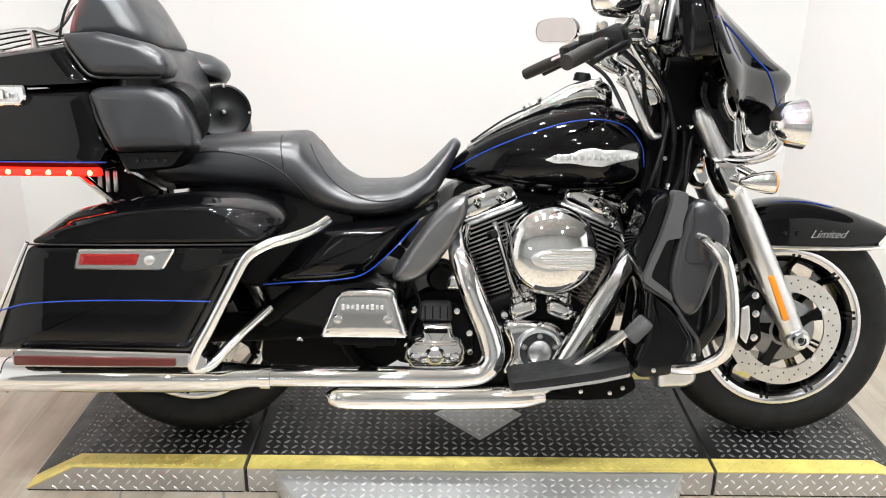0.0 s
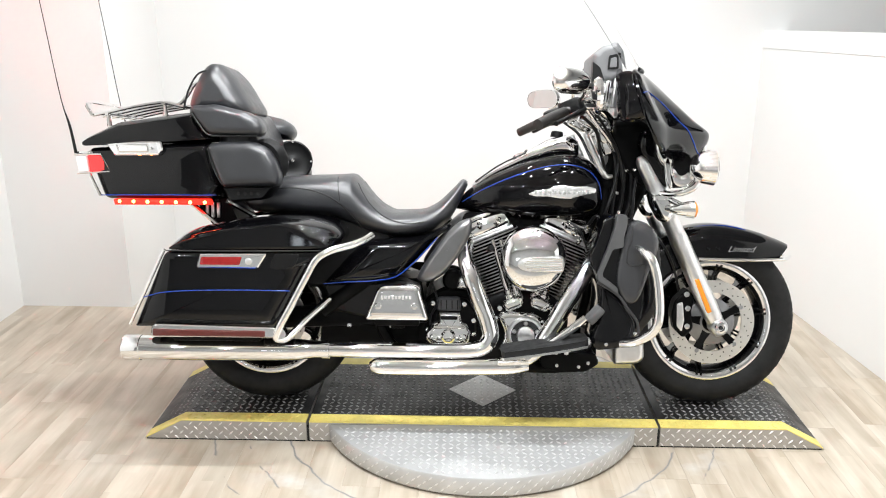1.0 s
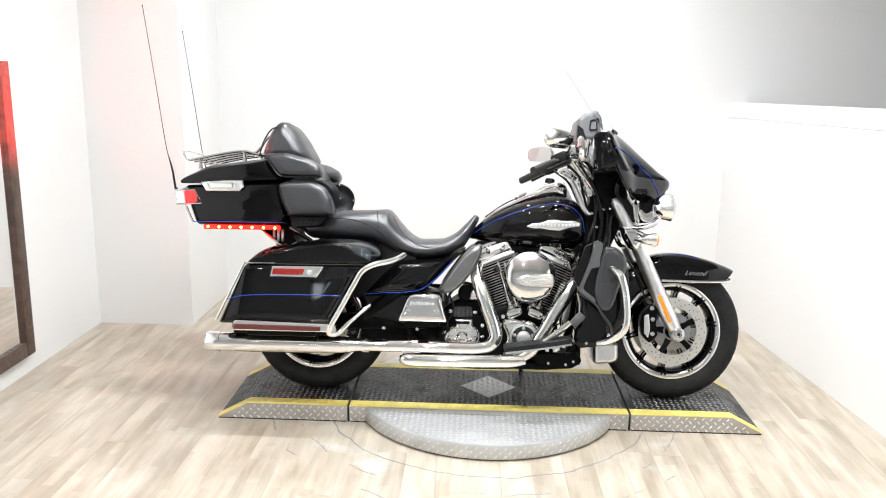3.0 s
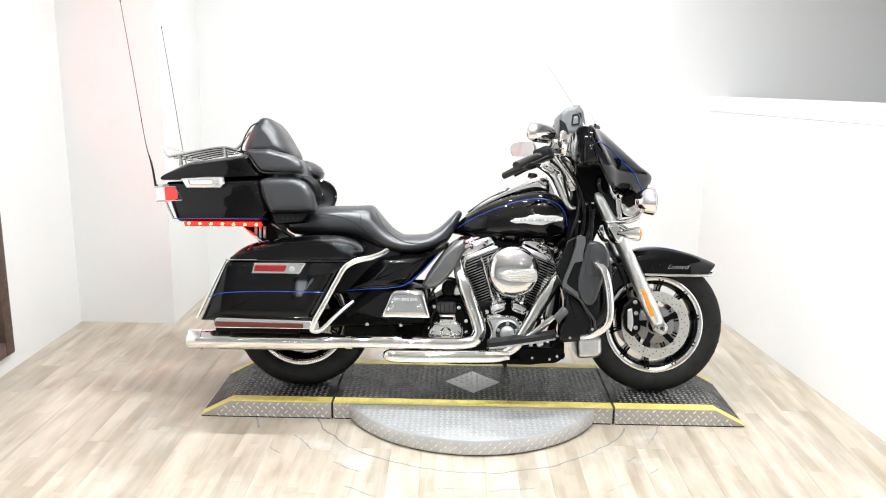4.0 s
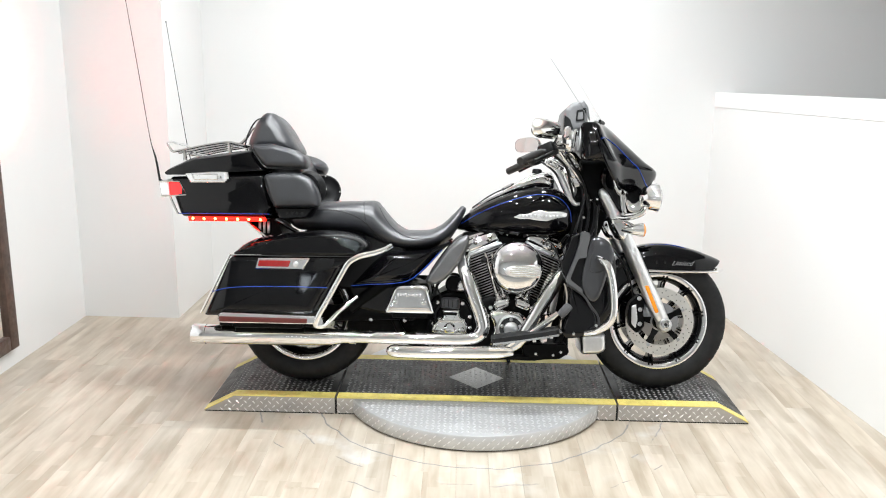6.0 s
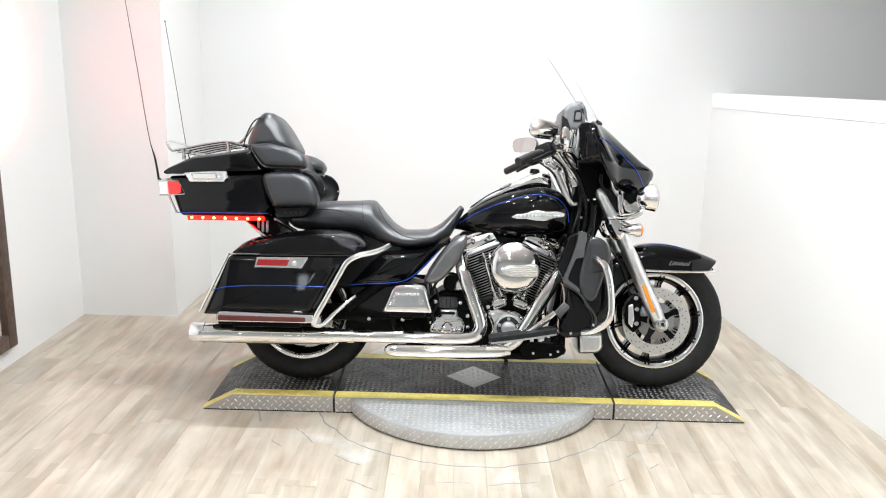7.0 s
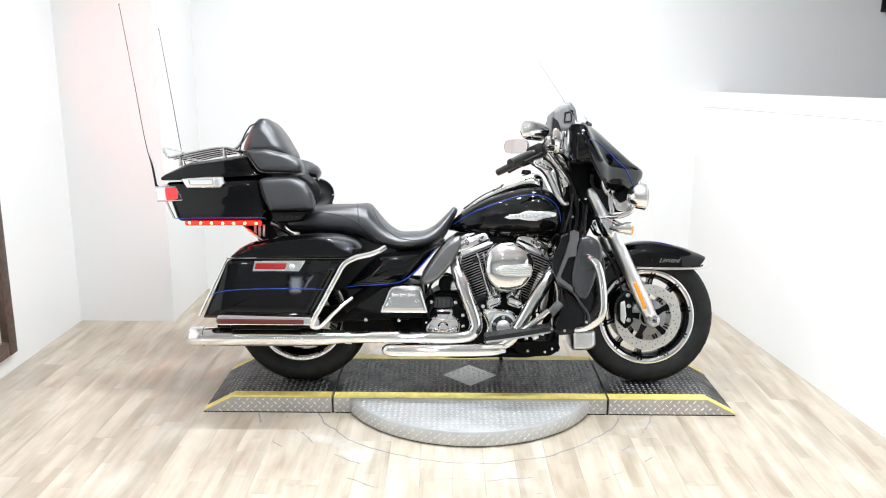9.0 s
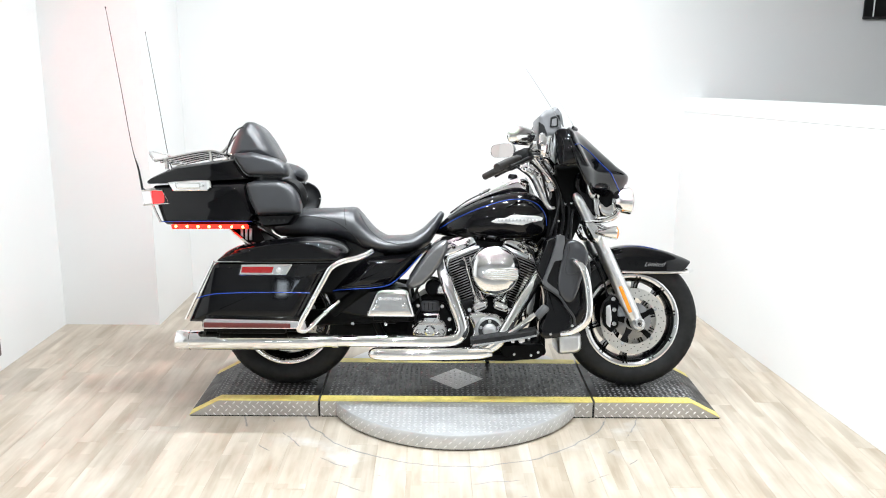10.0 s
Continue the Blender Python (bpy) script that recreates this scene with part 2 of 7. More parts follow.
AMBER = material("amber_lens", (0.80, 0.26, 0.012), 0.2, coat=0.6, vary=0.06, vary_scale=200)
LED = material("lit_led", (0.9, 0.1, 0.03), 0.3, emit=(1.0, 0.22, 0.06), emit_strength=14)
LED_STRIP = material("lit_red_strip", (0.7, 0.02, 0.01), 0.25, emit=(1.0, 0.02, 0.01), emit_strength=1.6)
TAIL_LIT = material("lit_red_tail_lens", (0.7, 0.03, 0.03), 0.25, emit=(1.0, 0.03, 0.03), emit_strength=1.1)
SIGNAL_WHITE = material("frosted_clear_lens", (0.82, 0.80, 0.80), 0.2, coat=0.5, vary=0.06, vary_scale=120)
CLEAR = material("clear_lens", (0.95, 0.95, 0.95), 0.05, transmission=1.0, ior=1.45)
SHIELD = material("windshield_polycarbonate", (0.97, 0.98, 0.98), 0.02, transmission=1.0, ior=1.05)
MIRROR = material("mirror_glass", (0.9, 0.9, 0.9), 0.02, 1.0)
TINTED_MIRROR = material("tinted_mirror_glass", (0.76, 0.71, 0.69), 0.03, 1.0, vary=0.02, vary_scale=20)
FIN_EDGE = material("machined_fin_edge", (0.40, 0.40, 0.41), 0.3, 1.0, vary=0.08, vary_scale=60, rough_vary=0.02)
WOOD_FRAME = material("dark_brown_wood", (0.075, 0.045, 0.034), 0.45, vary=0.35, vary_scale=22, rough_vary=0.1, bump=0.2, bump_scale=120)
BADGE = material("badge_silver", (0.80, 0.80, 0.79), 0.25, 0.6, vary=0.05, vary_scale=60)
LETTER_GREY = material("badge_lettering", (0.52, 0.52, 0.52), 0.3, 0.6)
GLASS_DAY = material("daylight_backdrop", (0.8, 0.85, 0.9), 0.9, emit=(0.9, 0.95, 1.0), emit_strength=7.0)
DOWNLIGHT = material("lit_downlight_lens", (1, 1, 1), 0.5, emit=(1, 0.97, 0.93), emit_strength=1.5)

# ---- mesh helpers ----


def finish(bm, sharp=38, weld=True):
    if weld:
        bmesh.ops.remove_doubles(bm, verts=bm.verts, dist=1e-6)
    bmesh.ops.recalc_face_normals(bm, faces=bm.faces)
    limit = radians(sharp)
    for face in bm.faces:
        face.smooth = True
    for edge in bm.edges:
        edge.smooth = edge.is_manifold and edge.calc_face_angle(0) < limit
    return bm


def part(name, bm, mat, parent=None, label="", sharp=38):
    finish(bm, sharp)
    me = bpy.data.meshes.new(name)
    bm.to_mesh(me)
    bm.free()
    me.materials.append(mat)
    ob = new(name, me)
    ob.parent = parent
    if label:
        ob["label"] = label
    return ob


def spline(points, steps=8, closed=False):
    """Points along a smooth curve through the given ones."""
    pts = [Vector(p) for p in points]
    n = len(pts)
    out = []
    for i in range(n if closed else n - 1):
        if closed:
            p0, p1, p2, p3 = pts[i - 1], pts[i], pts[(i + 1) % n], pts[(i + 2) % n]
        else:
            p0, p1, p2, p3 = pts[max(i - 1, 0)], pts[i], pts[i + 1], pts[min(i + 2, n - 1)]
        d1 = max((p1 - p0).length, 1e-9) ** 0.5
        d2 = max((p2 - p1).length, 1e-9) ** 0.5
        d3 = max((p3 - p2).length, 1e-9) ** 0.5
        m1 = (p2 - p0) / (d1 + d2) * d2 if (p1 - p0).length > 1e-9 else (p2 - p1)
        m2 = (p3 - p1) / (d2 + d3) * d2 if (p3 - p2).length > 1e-9 else (p2 - p1)
        if (p1 - p0).length > 1e-9:
            m1 = ((p1 - p0) / d1 - (p2 - p0) / (d1 + d2) + (p2 - p1) / d2) * d2
        if (p3 - p2).length > 1e-9:
            m2 = ((p2 - p1) / d2 - (p3 - p1) / (d2 + d3) + (p3 - p2) / d3) * d2
        for s in range(steps):
            t = s / steps
            out.append((2 * t**3 - 3 * t**2 + 1) * p1 + (t**3 - 2 * t**2 + t) * m1 + (3 * t**2 - 2 * t**3) * p2 + (t**3 - t**2) * m2)
    if not closed:
        out.append(pts[-1])
    return out


def curve(pairs):
    """A smooth function through (x, value) pairs."""
    xs = [p[0] for p in pairs]
    vs = [p[1] for p in pairs]
    n = len(xs)
    slopes = [(vs[i + 1] - vs[i]) / (xs[i + 1] - xs[i]) for i in range(n - 1)]
    ms = [slopes[0]] + [0 if slopes[i - 1] * slopes[i] <= 0 else 2 * slopes[i - 1] * slopes[i] / (slopes[i - 1] + slopes[i]) for i in range(1, n - 1)] + [slopes[-1]]

    def at(x):
        x = min(max(x, xs[0]), xs[-1])
        i = 0
        while i < n - 2 and x > xs[i + 1]:
            i += 1
        h = xs[i + 1] - xs[i]
        t = (x - xs[i]) / h
        return (2 * t**3 - 3 * t**2 + 1) * vs[i] + (t**3 - 2 * t**2 + t) * h * ms[i] + (3 * t**2 - 2 * t**3) * vs[i + 1] + (t**3 - t**2) * h * ms[i + 1]

    return at


def loft(rings, bm=None, cap=True, loop=False):
    bm = bm or bmesh.new()
    made = [[bm.verts.new(p) for p in ring] for ring in rings]
    n = len(made[0])
    for i in range(len(made) if loop else len(made) - 1):
        a, b = made[i], made[(i + 1) % len(made)]
        for j in range(n):
            bm.faces.new((a[j], a[(j + 1) % n], b[(j + 1) % n], b[j]))
    if cap and not loop:
        bm.faces.new(made[0][::-1])
        bm.faces.new(made[-1])
    return bm


def tube(points, radius, sides=12, steps=6, bm=None, smooth_path=True):
    """A round bar along a path; radius may be a list, one for each given point."""
    path = spline(points, steps) if smooth_path else [Vector(p) for p in points]
    if isinstance(radius, (list, tuple)):
        along = curve([(i, r) for i, r in enumerate(radius)])
        radii = [along(i / steps if smooth_path else i) for i in range(len(path))]
    else:
        radii = [radius] * len(path)
    up = None
    rings = []
    for i, p in enumerate(path):
        d = (path[min(i + 1, len(path) - 1)] - path[max(i - 1, 0)]).normalized()
        if up is None:
            up = d.orthogonal().normalized()
        up = (up - d * up.dot(d)).normalized()
        side = d.cross(up)
        rings.append([p + (up * math.cos(a) + side * math.sin(a)) * radii[i] for a in (2 * math.pi * k / sides for k in range(sides))])
    return loft(rings, bm)


def lathe(profile, centre, axis="y", sides=32, bm=None, closed=False):
    """Turns (radius, along) pairs round an axis through centre."""
    c = Vector(centre)
    if isinstance(axis, str):
        axis = {"x": Vector((1, 0, 0)), "y": Vector((0, 1, 0)), "z": Vector((0, 0, 1))}[axis]
    axis = Vector(axis).normalized()
    u = axis.orthogonal().normalized()
    w = axis.cross(u)
    rings = []
    for r, a in profile:
        r = max(r, 1e-5)
        rings.append([c + axis * a + (u * math.cos(t) + w * math.sin(t)) * r for t in (2 * math.pi * k / sides for k in range(sides))])
    return loft(rings, bm, cap=not closed, loop=closed)


def box(size, at=(0, 0, 0), bevel=0.0, turn=(0, 0, 0), bm=None, segments=2):
    b = bmesh.new()
    bmesh.ops.create_cube(b, size=1)
    for v in b.verts:
        v.co = Vector((v.co.x * size[0], v.co.y * size[1], v.co.z * size[2]))
    if bevel:
        bmesh.ops.bevel(b, geom=b.edges[:], offset=bevel, segments=segments, profile=0.5, affect="EDGES")
    bmesh.ops.transform(b, matrix=pose(*at, *turn), verts=b.verts)
    if bm is None:
        return b
    me = bpy.data.meshes.new("join")
    b.to_mesh(me)
    b.free()
    bm.from_mesh(me)
    bpy.data.meshes.remove(me)
    return bm


def offset_loop(loop, d):
    """A closed (x, z) loop moved inwards by d."""
    n = len(loop)
    area = sum(loop[i][0] * loop[(i + 1) % n][1] - loop[(i + 1) % n][0] * loop[i][1] for i in range(n))
    sign = 1 if area > 0 else -1
    out = []
    for i in range(n):
        p, a, b = Vector(loop[i]), Vector(loop[i - 1]), Vector(loop[(i + 1) % n])
        t = (b - a)
        t = t.normalized() if t.length > 1e-9 else Vector((1, 0))
        out.append(p + Vector((-t.y, t.x)) * d * sign)
    return out


def ease_in(loop, d):
    """A loop moved inwards by d: along its normals first, then towards its middle."""
    near = min(d, 0.012)
    out = offset_loop(loop, near)
    rest = d - near
    if rest > 0:
        c = sum((Vector(p) for p in loop), Vector((0, 0))) / len(loop)
        mean = sum((Vector(p) - c).length for p in loop) / len(loop)
        out = [p + (c - p) * min(0.95, rest / mean) for p in out]
    return out


def closed_levels(rings):
    """Adds shrinking rings at both ends, so that the end faces stay even."""
    def shrunk(ring, k):
        c = sum((Vector(p) for p in ring), Vector((0, 0, 0))) / len(ring)
        return [Vector(p) + (c - Vector(p)) * k for p in ring]
    return [shrunk(rings[0], 0.9), shrunk(rings[0], 0.5), shrunk(rings[0], 0.2)] + rings + [shrunk(rings[-1], 0.2), shrunk(rings[-1], 0.5), shrunk(rings[-1], 0.9)]


def puff(outline, levels, steps=5, smooth_outline=True, bm=None):
    """A closed (x, z) outline swept in y; levels: (y, inset) pairs. The ends are closed."""
    loop = [Vector(p) for p in outline]
    loop = spline(loop, steps, True) if smooth_outline else loop
    rings = []
    for y, inset in levels:
        ring = ease_in(loop, inset) if inset > 0 else loop
        rings.append([(p[0], y, p[1]) for p in ring])
    return loft(closed_levels(rings), bm)


def rounded(outline, radius=0.01, steps=4):
    """A polygon with its corners rounded."""
    n = len(outline)
    out = []
    for i in range(n):
        p, a, b = Vector(outline[i]), Vector(outline[i - 1]), Vector(outline[(i + 1) % n])
        da, db = (a - p), (b - p)
        ra = min(radius, da.length * 0.45)
        rb = min(radius, db.length * 0.45)
        s, e = p + da.normalized() * ra, p + db.normalized() * rb
        for k in range(steps + 1):
            t = k / steps
            out.append((1 - t) ** 2 * s + 2 * t * (1 - t) * p + t * t * e)
    return out


def ring_super(x, half_w, z_low, z_high, n=2.4, count=32, y_mid=0.0):
    zc, hz = (z_low + z_high) / 2, (z_high - z_low) / 2
    pts = []
    for k in range(count):
        a = 2 * math.pi * k / count
        c, s = math.cos(a), math.sin(a)
        pts.append((x, y_mid + half_w * math.copysign(abs(c) ** (2 / n), c), zc + hz * math.copysign(abs(s) ** (2 / n), s)))
    return pts


def ribbon(path, y0, y1, thick):
    """A flat strip of a thickness over a path of (x, z) points."""
    rings = []
    for x, z in path:
        rings.append([(x, y0, z), (x, y1, z), (x, y1, z + thick), (x, y0, z + thick)])
    return loft(rings)


def thing(name, at, label, category, group=""):
    ob = new(name)
    ob.empty_display_size = 0.1
    ob.matrix_world = at
    return tagged(ob, label, category, group)


def structure(name, bm, mat, label="", sharp=38):
    return tagged(part(name, bm, mat, None, "", sharp), label, "", "", "structure")


# ---- room ----
X_LEFT, Y_PILLAR, X_PILLAR, Y_BACK, Y_FRONT = -2.365, 1.075, -1.797, 1.79, -8.0


def x_right(y):
    return 1.70 - 0.105 * y


def slab(corners, z0, z1):
    return loft([[(x, y, z0) for x, y in corners], [(x, y, z1) for x, y in corners]])


structure("wall_left", slab([(X_LEFT - 0.15, Y_OPEN), (X_LEFT, Y_OPEN), (X_LEFT, Y_PILLAR + 0.15), (X_LEFT - 0.15, Y_PILLAR + 0.15)], 0, CEILING), WALL, "smooth white painted side wall")
structure("wall_pillar", slab([(X_LEFT, Y_PILLAR), (X_PILLAR, Y_PILLAR), (X_PILLAR, Y_BACK), (X_LEFT, Y_BACK)], 0, CEILING), WALL, "white painted wall projection beside the booth")
SX0, SX1 = -5.5, 5.0
structure("wall_back", slab([(X_PILLAR - 0.3, Y_BACK), (SX1, Y_BACK), (SX1, Y_BACK + 0.15), (X_PILLAR - 0.3, Y_BACK + 0.15)], 0, CEILING), WALL, "plain white painted back wall running on past the half-height partition")
CAP, CAP_DEEP = 0.092, 0.11


def ledge_z(y):
    return 1.412 - 0.0263 * y


def wall_band(d0, d1, z_low, z_high):
    """A length of the partition from depth d0 to d1 behind its face; z_low and z_high: heights along it."""
    rings = []
    for y in (Y_BACK, Y_OPEN):
        rings.append([(x_right(y) + d0, y, z_low(y)), (x_right(y) + d1, y, z_low(y)), (x_right(y) + d1, y, z_high(y)), (x_right(y) + d0, y, z_high(y))])
    return loft(rings)


structure("wall_right", wall_band(0, CAP_DEEP - 0.008, lambda y: 0.0, lambda y: ledge_z(y) - CAP), WALL, "white painted half-height partition wall")
structure("trim", wall_band(-0.004, CAP_DEEP, lambda y: ledge_z(y) - CAP, ledge_z), TRIM, "white painted cap board on the partition wall")
structure("ceiling", slab([(X_LEFT - 0.15, Y_OPEN), (SX1, Y_OPEN), (SX1, Y_BACK + 0.15), (X_LEFT - 0.15, Y_BACK + 0.15)], CEILING, CEILING + 0.12), CEIL, "pale grey painted ceiling")
# the showroom that the booth opens on, which reaches round behind the partition
structure("showroom_ceiling", slab([(SX0, Y_FRONT), (SX1, Y_FRONT), (SX1, Y_OPEN), (SX0, Y_OPEN)], CEILING, CEILING + 0.12), SHOW_CEIL, "pale grey showroom ceiling")
structure("showroom_wall_left", slab([(SX0 - 0.15, Y_FRONT), (SX0, Y_FRONT), (SX0, Y_OPEN + 0.15), (SX0 - 0.15, Y_OPEN + 0.15)], 0, CEILING), SHOWROOM, "pale showroom side wall")
structure("showroom_wall_right", slab([(SX1, Y_FRONT), (SX1 + 0.15, Y_FRONT), (SX1 + 0.15, Y_BACK + 0.15), (SX1, Y_BACK + 0.15)], 0, CEILING), SHOWROOM, "pale showroom side wall")
structure("showroom_wall_return", slab([(SX0, Y_OPEN), (X_LEFT - 0.15, Y_OPEN), (X_LEFT - 0.15, Y_OPEN + 0.15), (SX0, Y_OPEN + 0.15)], 0, CEILING), SHOWROOM, "pale wall beside the booth")
structure("showroom_floor", slab([(SX0, Y_FRONT), (SX1, Y_FRONT), (SX1, Y_OPEN), (SX0, Y_OPEN)], -0.1, 0.0), SHOW_FLOOR, "brown wooden showroom floor")
structure("side_floor", slab([(x_right(Y_OPEN) + 0.1, Y_OPEN), (SX1, Y_OPEN), (SX1, Y_BACK), (x_right(Y_BACK) + 0.1, Y_BACK)], -0.1, -0.002), SHOW_FLOOR, "brown wooden floor behind the partition")
wx0, wx1, wz0, wz1 = -2.3, -1.6, 1.20, 1.50
bm = box((wx0 - SX0, 0.2, CEILING), ((wx0 + SX0) / 2, Y_FRONT - 0.1, CEILING / 2))
box((SX1 - wx1, 0.2, CEILING), ((wx1 + SX1) / 2, Y_FRONT - 0.1, CEILING / 2), bm=bm)
box((wx1 - wx0, 0.2, wz0), ((wx0 + wx1) / 2, Y_FRONT - 0.1, wz0 / 2), bm=bm)
box((wx1 - wx0, 0.2, CEILING - wz1), ((wx0 + wx1) / 2, Y_FRONT - 0.1, (CEILING + wz1) / 2), bm=bm)
structure("wall_front", bm, SHOWROOM, "pale shop front wall with a band of windows")
window = tagged(new("window_1"), "band of shop windows with dark mullions", "", "", "structure")
for k in range(4):
    part("mullion", box((0.09, 0.08, wz1 - wz0), (wx0 + (wx1 - wx0) * k / 3, Y_FRONT - 0.06, (wz0 + wz1) / 2), 0.004), DARK_CAST, window)
for z in (wz0 + 0.02, wz1 - 0.02):
    part("window_rail", box((wx1 - wx0, 0.07, 0.06), ((wx0 + wx1) / 2, Y_FRONT - 0.06, z), 0.004), DARK_CAST, window)
structure("backdrop", box((wx1 - wx0 + 0.4, 0.02, wz1 - wz0 + 0.4), ((wx0 + wx1) / 2, Y_FRONT - 0.35, (wz0 + wz1) / 2)), GLASS_DAY, "pale daylight outside the shop window")
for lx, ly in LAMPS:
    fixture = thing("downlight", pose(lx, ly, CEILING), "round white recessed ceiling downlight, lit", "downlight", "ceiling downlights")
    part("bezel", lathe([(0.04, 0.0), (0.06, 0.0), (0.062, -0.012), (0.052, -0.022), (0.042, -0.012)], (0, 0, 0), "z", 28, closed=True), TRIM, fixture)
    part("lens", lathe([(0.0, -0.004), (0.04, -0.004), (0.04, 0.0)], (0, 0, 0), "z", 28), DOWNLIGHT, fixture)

# ---- turning platform ----
PX, PY, TOP = -0.03, 0.035, 0.08
Y_NEAR, Y_FAR = -0.237, 0.307


def lugs(spots, size=(0.026, 0.0065, 0.0016)):
    """Raised lozenges, at (origin, along, across, normal) spots, in one mesh."""
    verts, faces = [], []
    for o, along, across, up in spots:
        k = len(verts)
        l, w, h = size[0] / 2, size[1] / 2, size[2]
        verts += [o + along * l, o + across * w, o - along * l, o - across * w]
        verts += [o + along * l * 0.55 + up * h, o + across * w * 0.5 + up * h, o - along * l * 0.55 + up * h, o - across * w * 0.5 + up * h]
        faces += [(k + i, k + (i + 1) % 4, k + 4 + (i + 1) % 4, k + 4 + i) for i in range(4)] + [(k + 4, k + 5, k + 6, k + 7)]
    me = bpy.data.meshes.new("raised_tread")
    me.from_pydata([tuple(v) for v in verts], [], faces)
    return me


def lug_field(x0, x1, y0, y1, z, keep=lambda x, y: True, pitch=0.0245, slope=None):
    spots = []
    r = 2**-0.5
    nx, ny = int((x1 - x0) / pitch), int((y1 - y0) / pitch)
    for i in range(nx):
        for j in range(ny):
            x, y = x0 + (i + 0.5) * pitch, y0 + (j + 0.5) * pitch
            if not keep(x, y):
                continue
            s = 1 if (i + j) % 2 else -1
            zz = z if slope is None else slope(x)
            spots.append((Vector((x, y, zz)), Vector((r, r * s, 0)), Vector((-r * s, r, 0)), Vector((0, 0, 1))))
    return spots


def lug_part(spots, mat, parent, label, size=(0.0225, 0.0085, 0.0026)):
    me = lugs(spots, size)
    me.materials.append(mat)
    ob = new("raised_tread", me)
    ob.parent = parent
    return tagged(ob, label, "", "", "stuff")


def in_diamond(x, y, grow=0.0):
    return abs(x + 0.022) / (0.13 + grow) + abs(y - PY) / (0.135 + grow) < 1


def platform_section(x0, x1, low_left, low_right, label):
    """A raised plate section; low_left and low_right: where its ramped ends meet the floor."""
    ob = thing("platform_section", pose(0, 0, 0), label, "display platform", "platform sections")
    left, right = (x0 if low_left is None else low_left), (x1 if low_right is None else low_right)
    prof = [(left, 0.006), (x0, TOP - 0.003), (x1, TOP - 0.003), (right, 0.006)]
    if low_left is None:
        prof[0] = (x0, 0.006)
    if low_right is None:
        prof[3] = (x1, 0.006)
    bm = loft([[(x, Y_NEAR, z) for x, z in prof], [(x, Y_FAR, z) for x, z in prof]])
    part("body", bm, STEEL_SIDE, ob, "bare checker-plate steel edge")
    # black strip put under the body as its gap and contact shadow
    part("contact_shadow_strip", box((right - left - 0.012, Y_FAR - Y_NEAR - 0.006, 0.006), ((left + right) / 2, (Y_NEAR + Y_FAR) / 2, 0.003)), GAP, ob, "thin black strip standing in for the contact shadow")
    top = ([(low_left + 0.004, 0.006)] if low_left is not None else []) + [(x0, TOP - 0.003), (x1, TOP - 0.003)] + ([(low_right - 0.004, 0.006)] if low_right is not None else [])
    part("top_sheet", ribbon(top, Y_NEAR + 0.058, Y_FAR - 0.058, 0.003), BLACK_PLATE, ob, "worn black-painted tread plate")
    part("edge_strip", ribbon(top, Y_NEAR - 0.001, Y_NEAR + 0.058, 0.0034), YELLOW, ob, "yellow-painted safety edge")
    part("edge_strip", ribbon(top, Y_FAR - 0.058, Y_FAR + 0.001, 0.0034), YELLOW, ob, "yellow-painted safety edge")

    def height(x):
        if low_left is not None and x < x0:
            return max(0.0, TOP * (x - low_left) / (x0 - low_left))
        if low_right is not None and x > x1:
            return max(0.0, TOP * (low_right - x) / (low_right - x1))
        return TOP

    dark = lug_field(left, right, Y_NEAR + 0.06, Y_FAR - 0.06, TOP, lambda x, y: left + 0.02 < x < right - 0.02 and not in_diamond(x, y, 0.012), slope=lambda x: height(x))
    lug_part(dark, BLACK_LUG, ob, "black raised tread with its glints in the colour")
    lug_part(lug_field(left, right, Y_NEAR, Y_NEAR + 0.056, TOP + 0.0004, slope=lambda x: height(x) + 0.0002), YELLOW, ob, "yellow raised tread")
    face = []
    r = 2**-0.5
    for i in range(int((right - left) / 0.018)):
        x = left + (i + 0.5) * 0.018
        for j in range(4):
            z = 0.012 + j * 0.018
            if z < height(x) - 0.014 and (i + j) % 2 == 0:
                s = 1 if j % 2 else -1
                face.append((Vector((x, Y_NEAR, z)), Vector((r, 0, r * s)), Vector((-r * s, 0, r)), Vector((0, -1, 0))))
    lug_part(face, STEEL_LUG, ob, "bright raised tread", (0.022, 0.006, 0.0016))
    return ob


platform_section(-1.104, -0.655, -1.243, None, "black checker-plate ramp section with yellow edges, on the floor")
middle = platform_section(-0.645, 0.593, None, None, "black checker-plate middle section with a bare steel diamond")
platform_section(0.603, 1.045, None, 1.183, "black checker-plate ramp section with yellow edges, on the floor")
dia = [(-0.022 - 0.13, PY), (-0.022, PY - 0.135), (-0.022 + 0.13, PY), (-0.022, PY + 0.135)]
part("diamond", slab(dia, TOP - 0.001, TOP + 0.0012), STEEL, middle, "bare steel diamond marking")
lug_part(lug_field(-0.16, 0.12, -0.11, 0.18, TOP + 0.0012, lambda x, y: in_diamond(x, y, -0.014)), STEEL_LUG, middle, "bright raised tread")
for gx in (-0.65, 0.598):
    part("joint_liner", box((0.008, Y_FAR - Y_NEAR - 0.01, TOP - 0.02), (gx, PY, TOP / 2 - 0.01)), GAP, middle)

turntable = thing("turntable", pose(0, 0, 0), "round checker-plate steel turntable under the platform", "turntable")
DISC_R = 0.607
bm = lathe([(0.0, 0.006), (DISC_R - 0.004, 0.006), (DISC_R, 0.012), (DISC_R, TOP - 0.012), (DISC_R - 0.003, TOP - 0.008), (0.0, TOP - 0.008)], (PX, PY, 0), "z", 128)
half = []
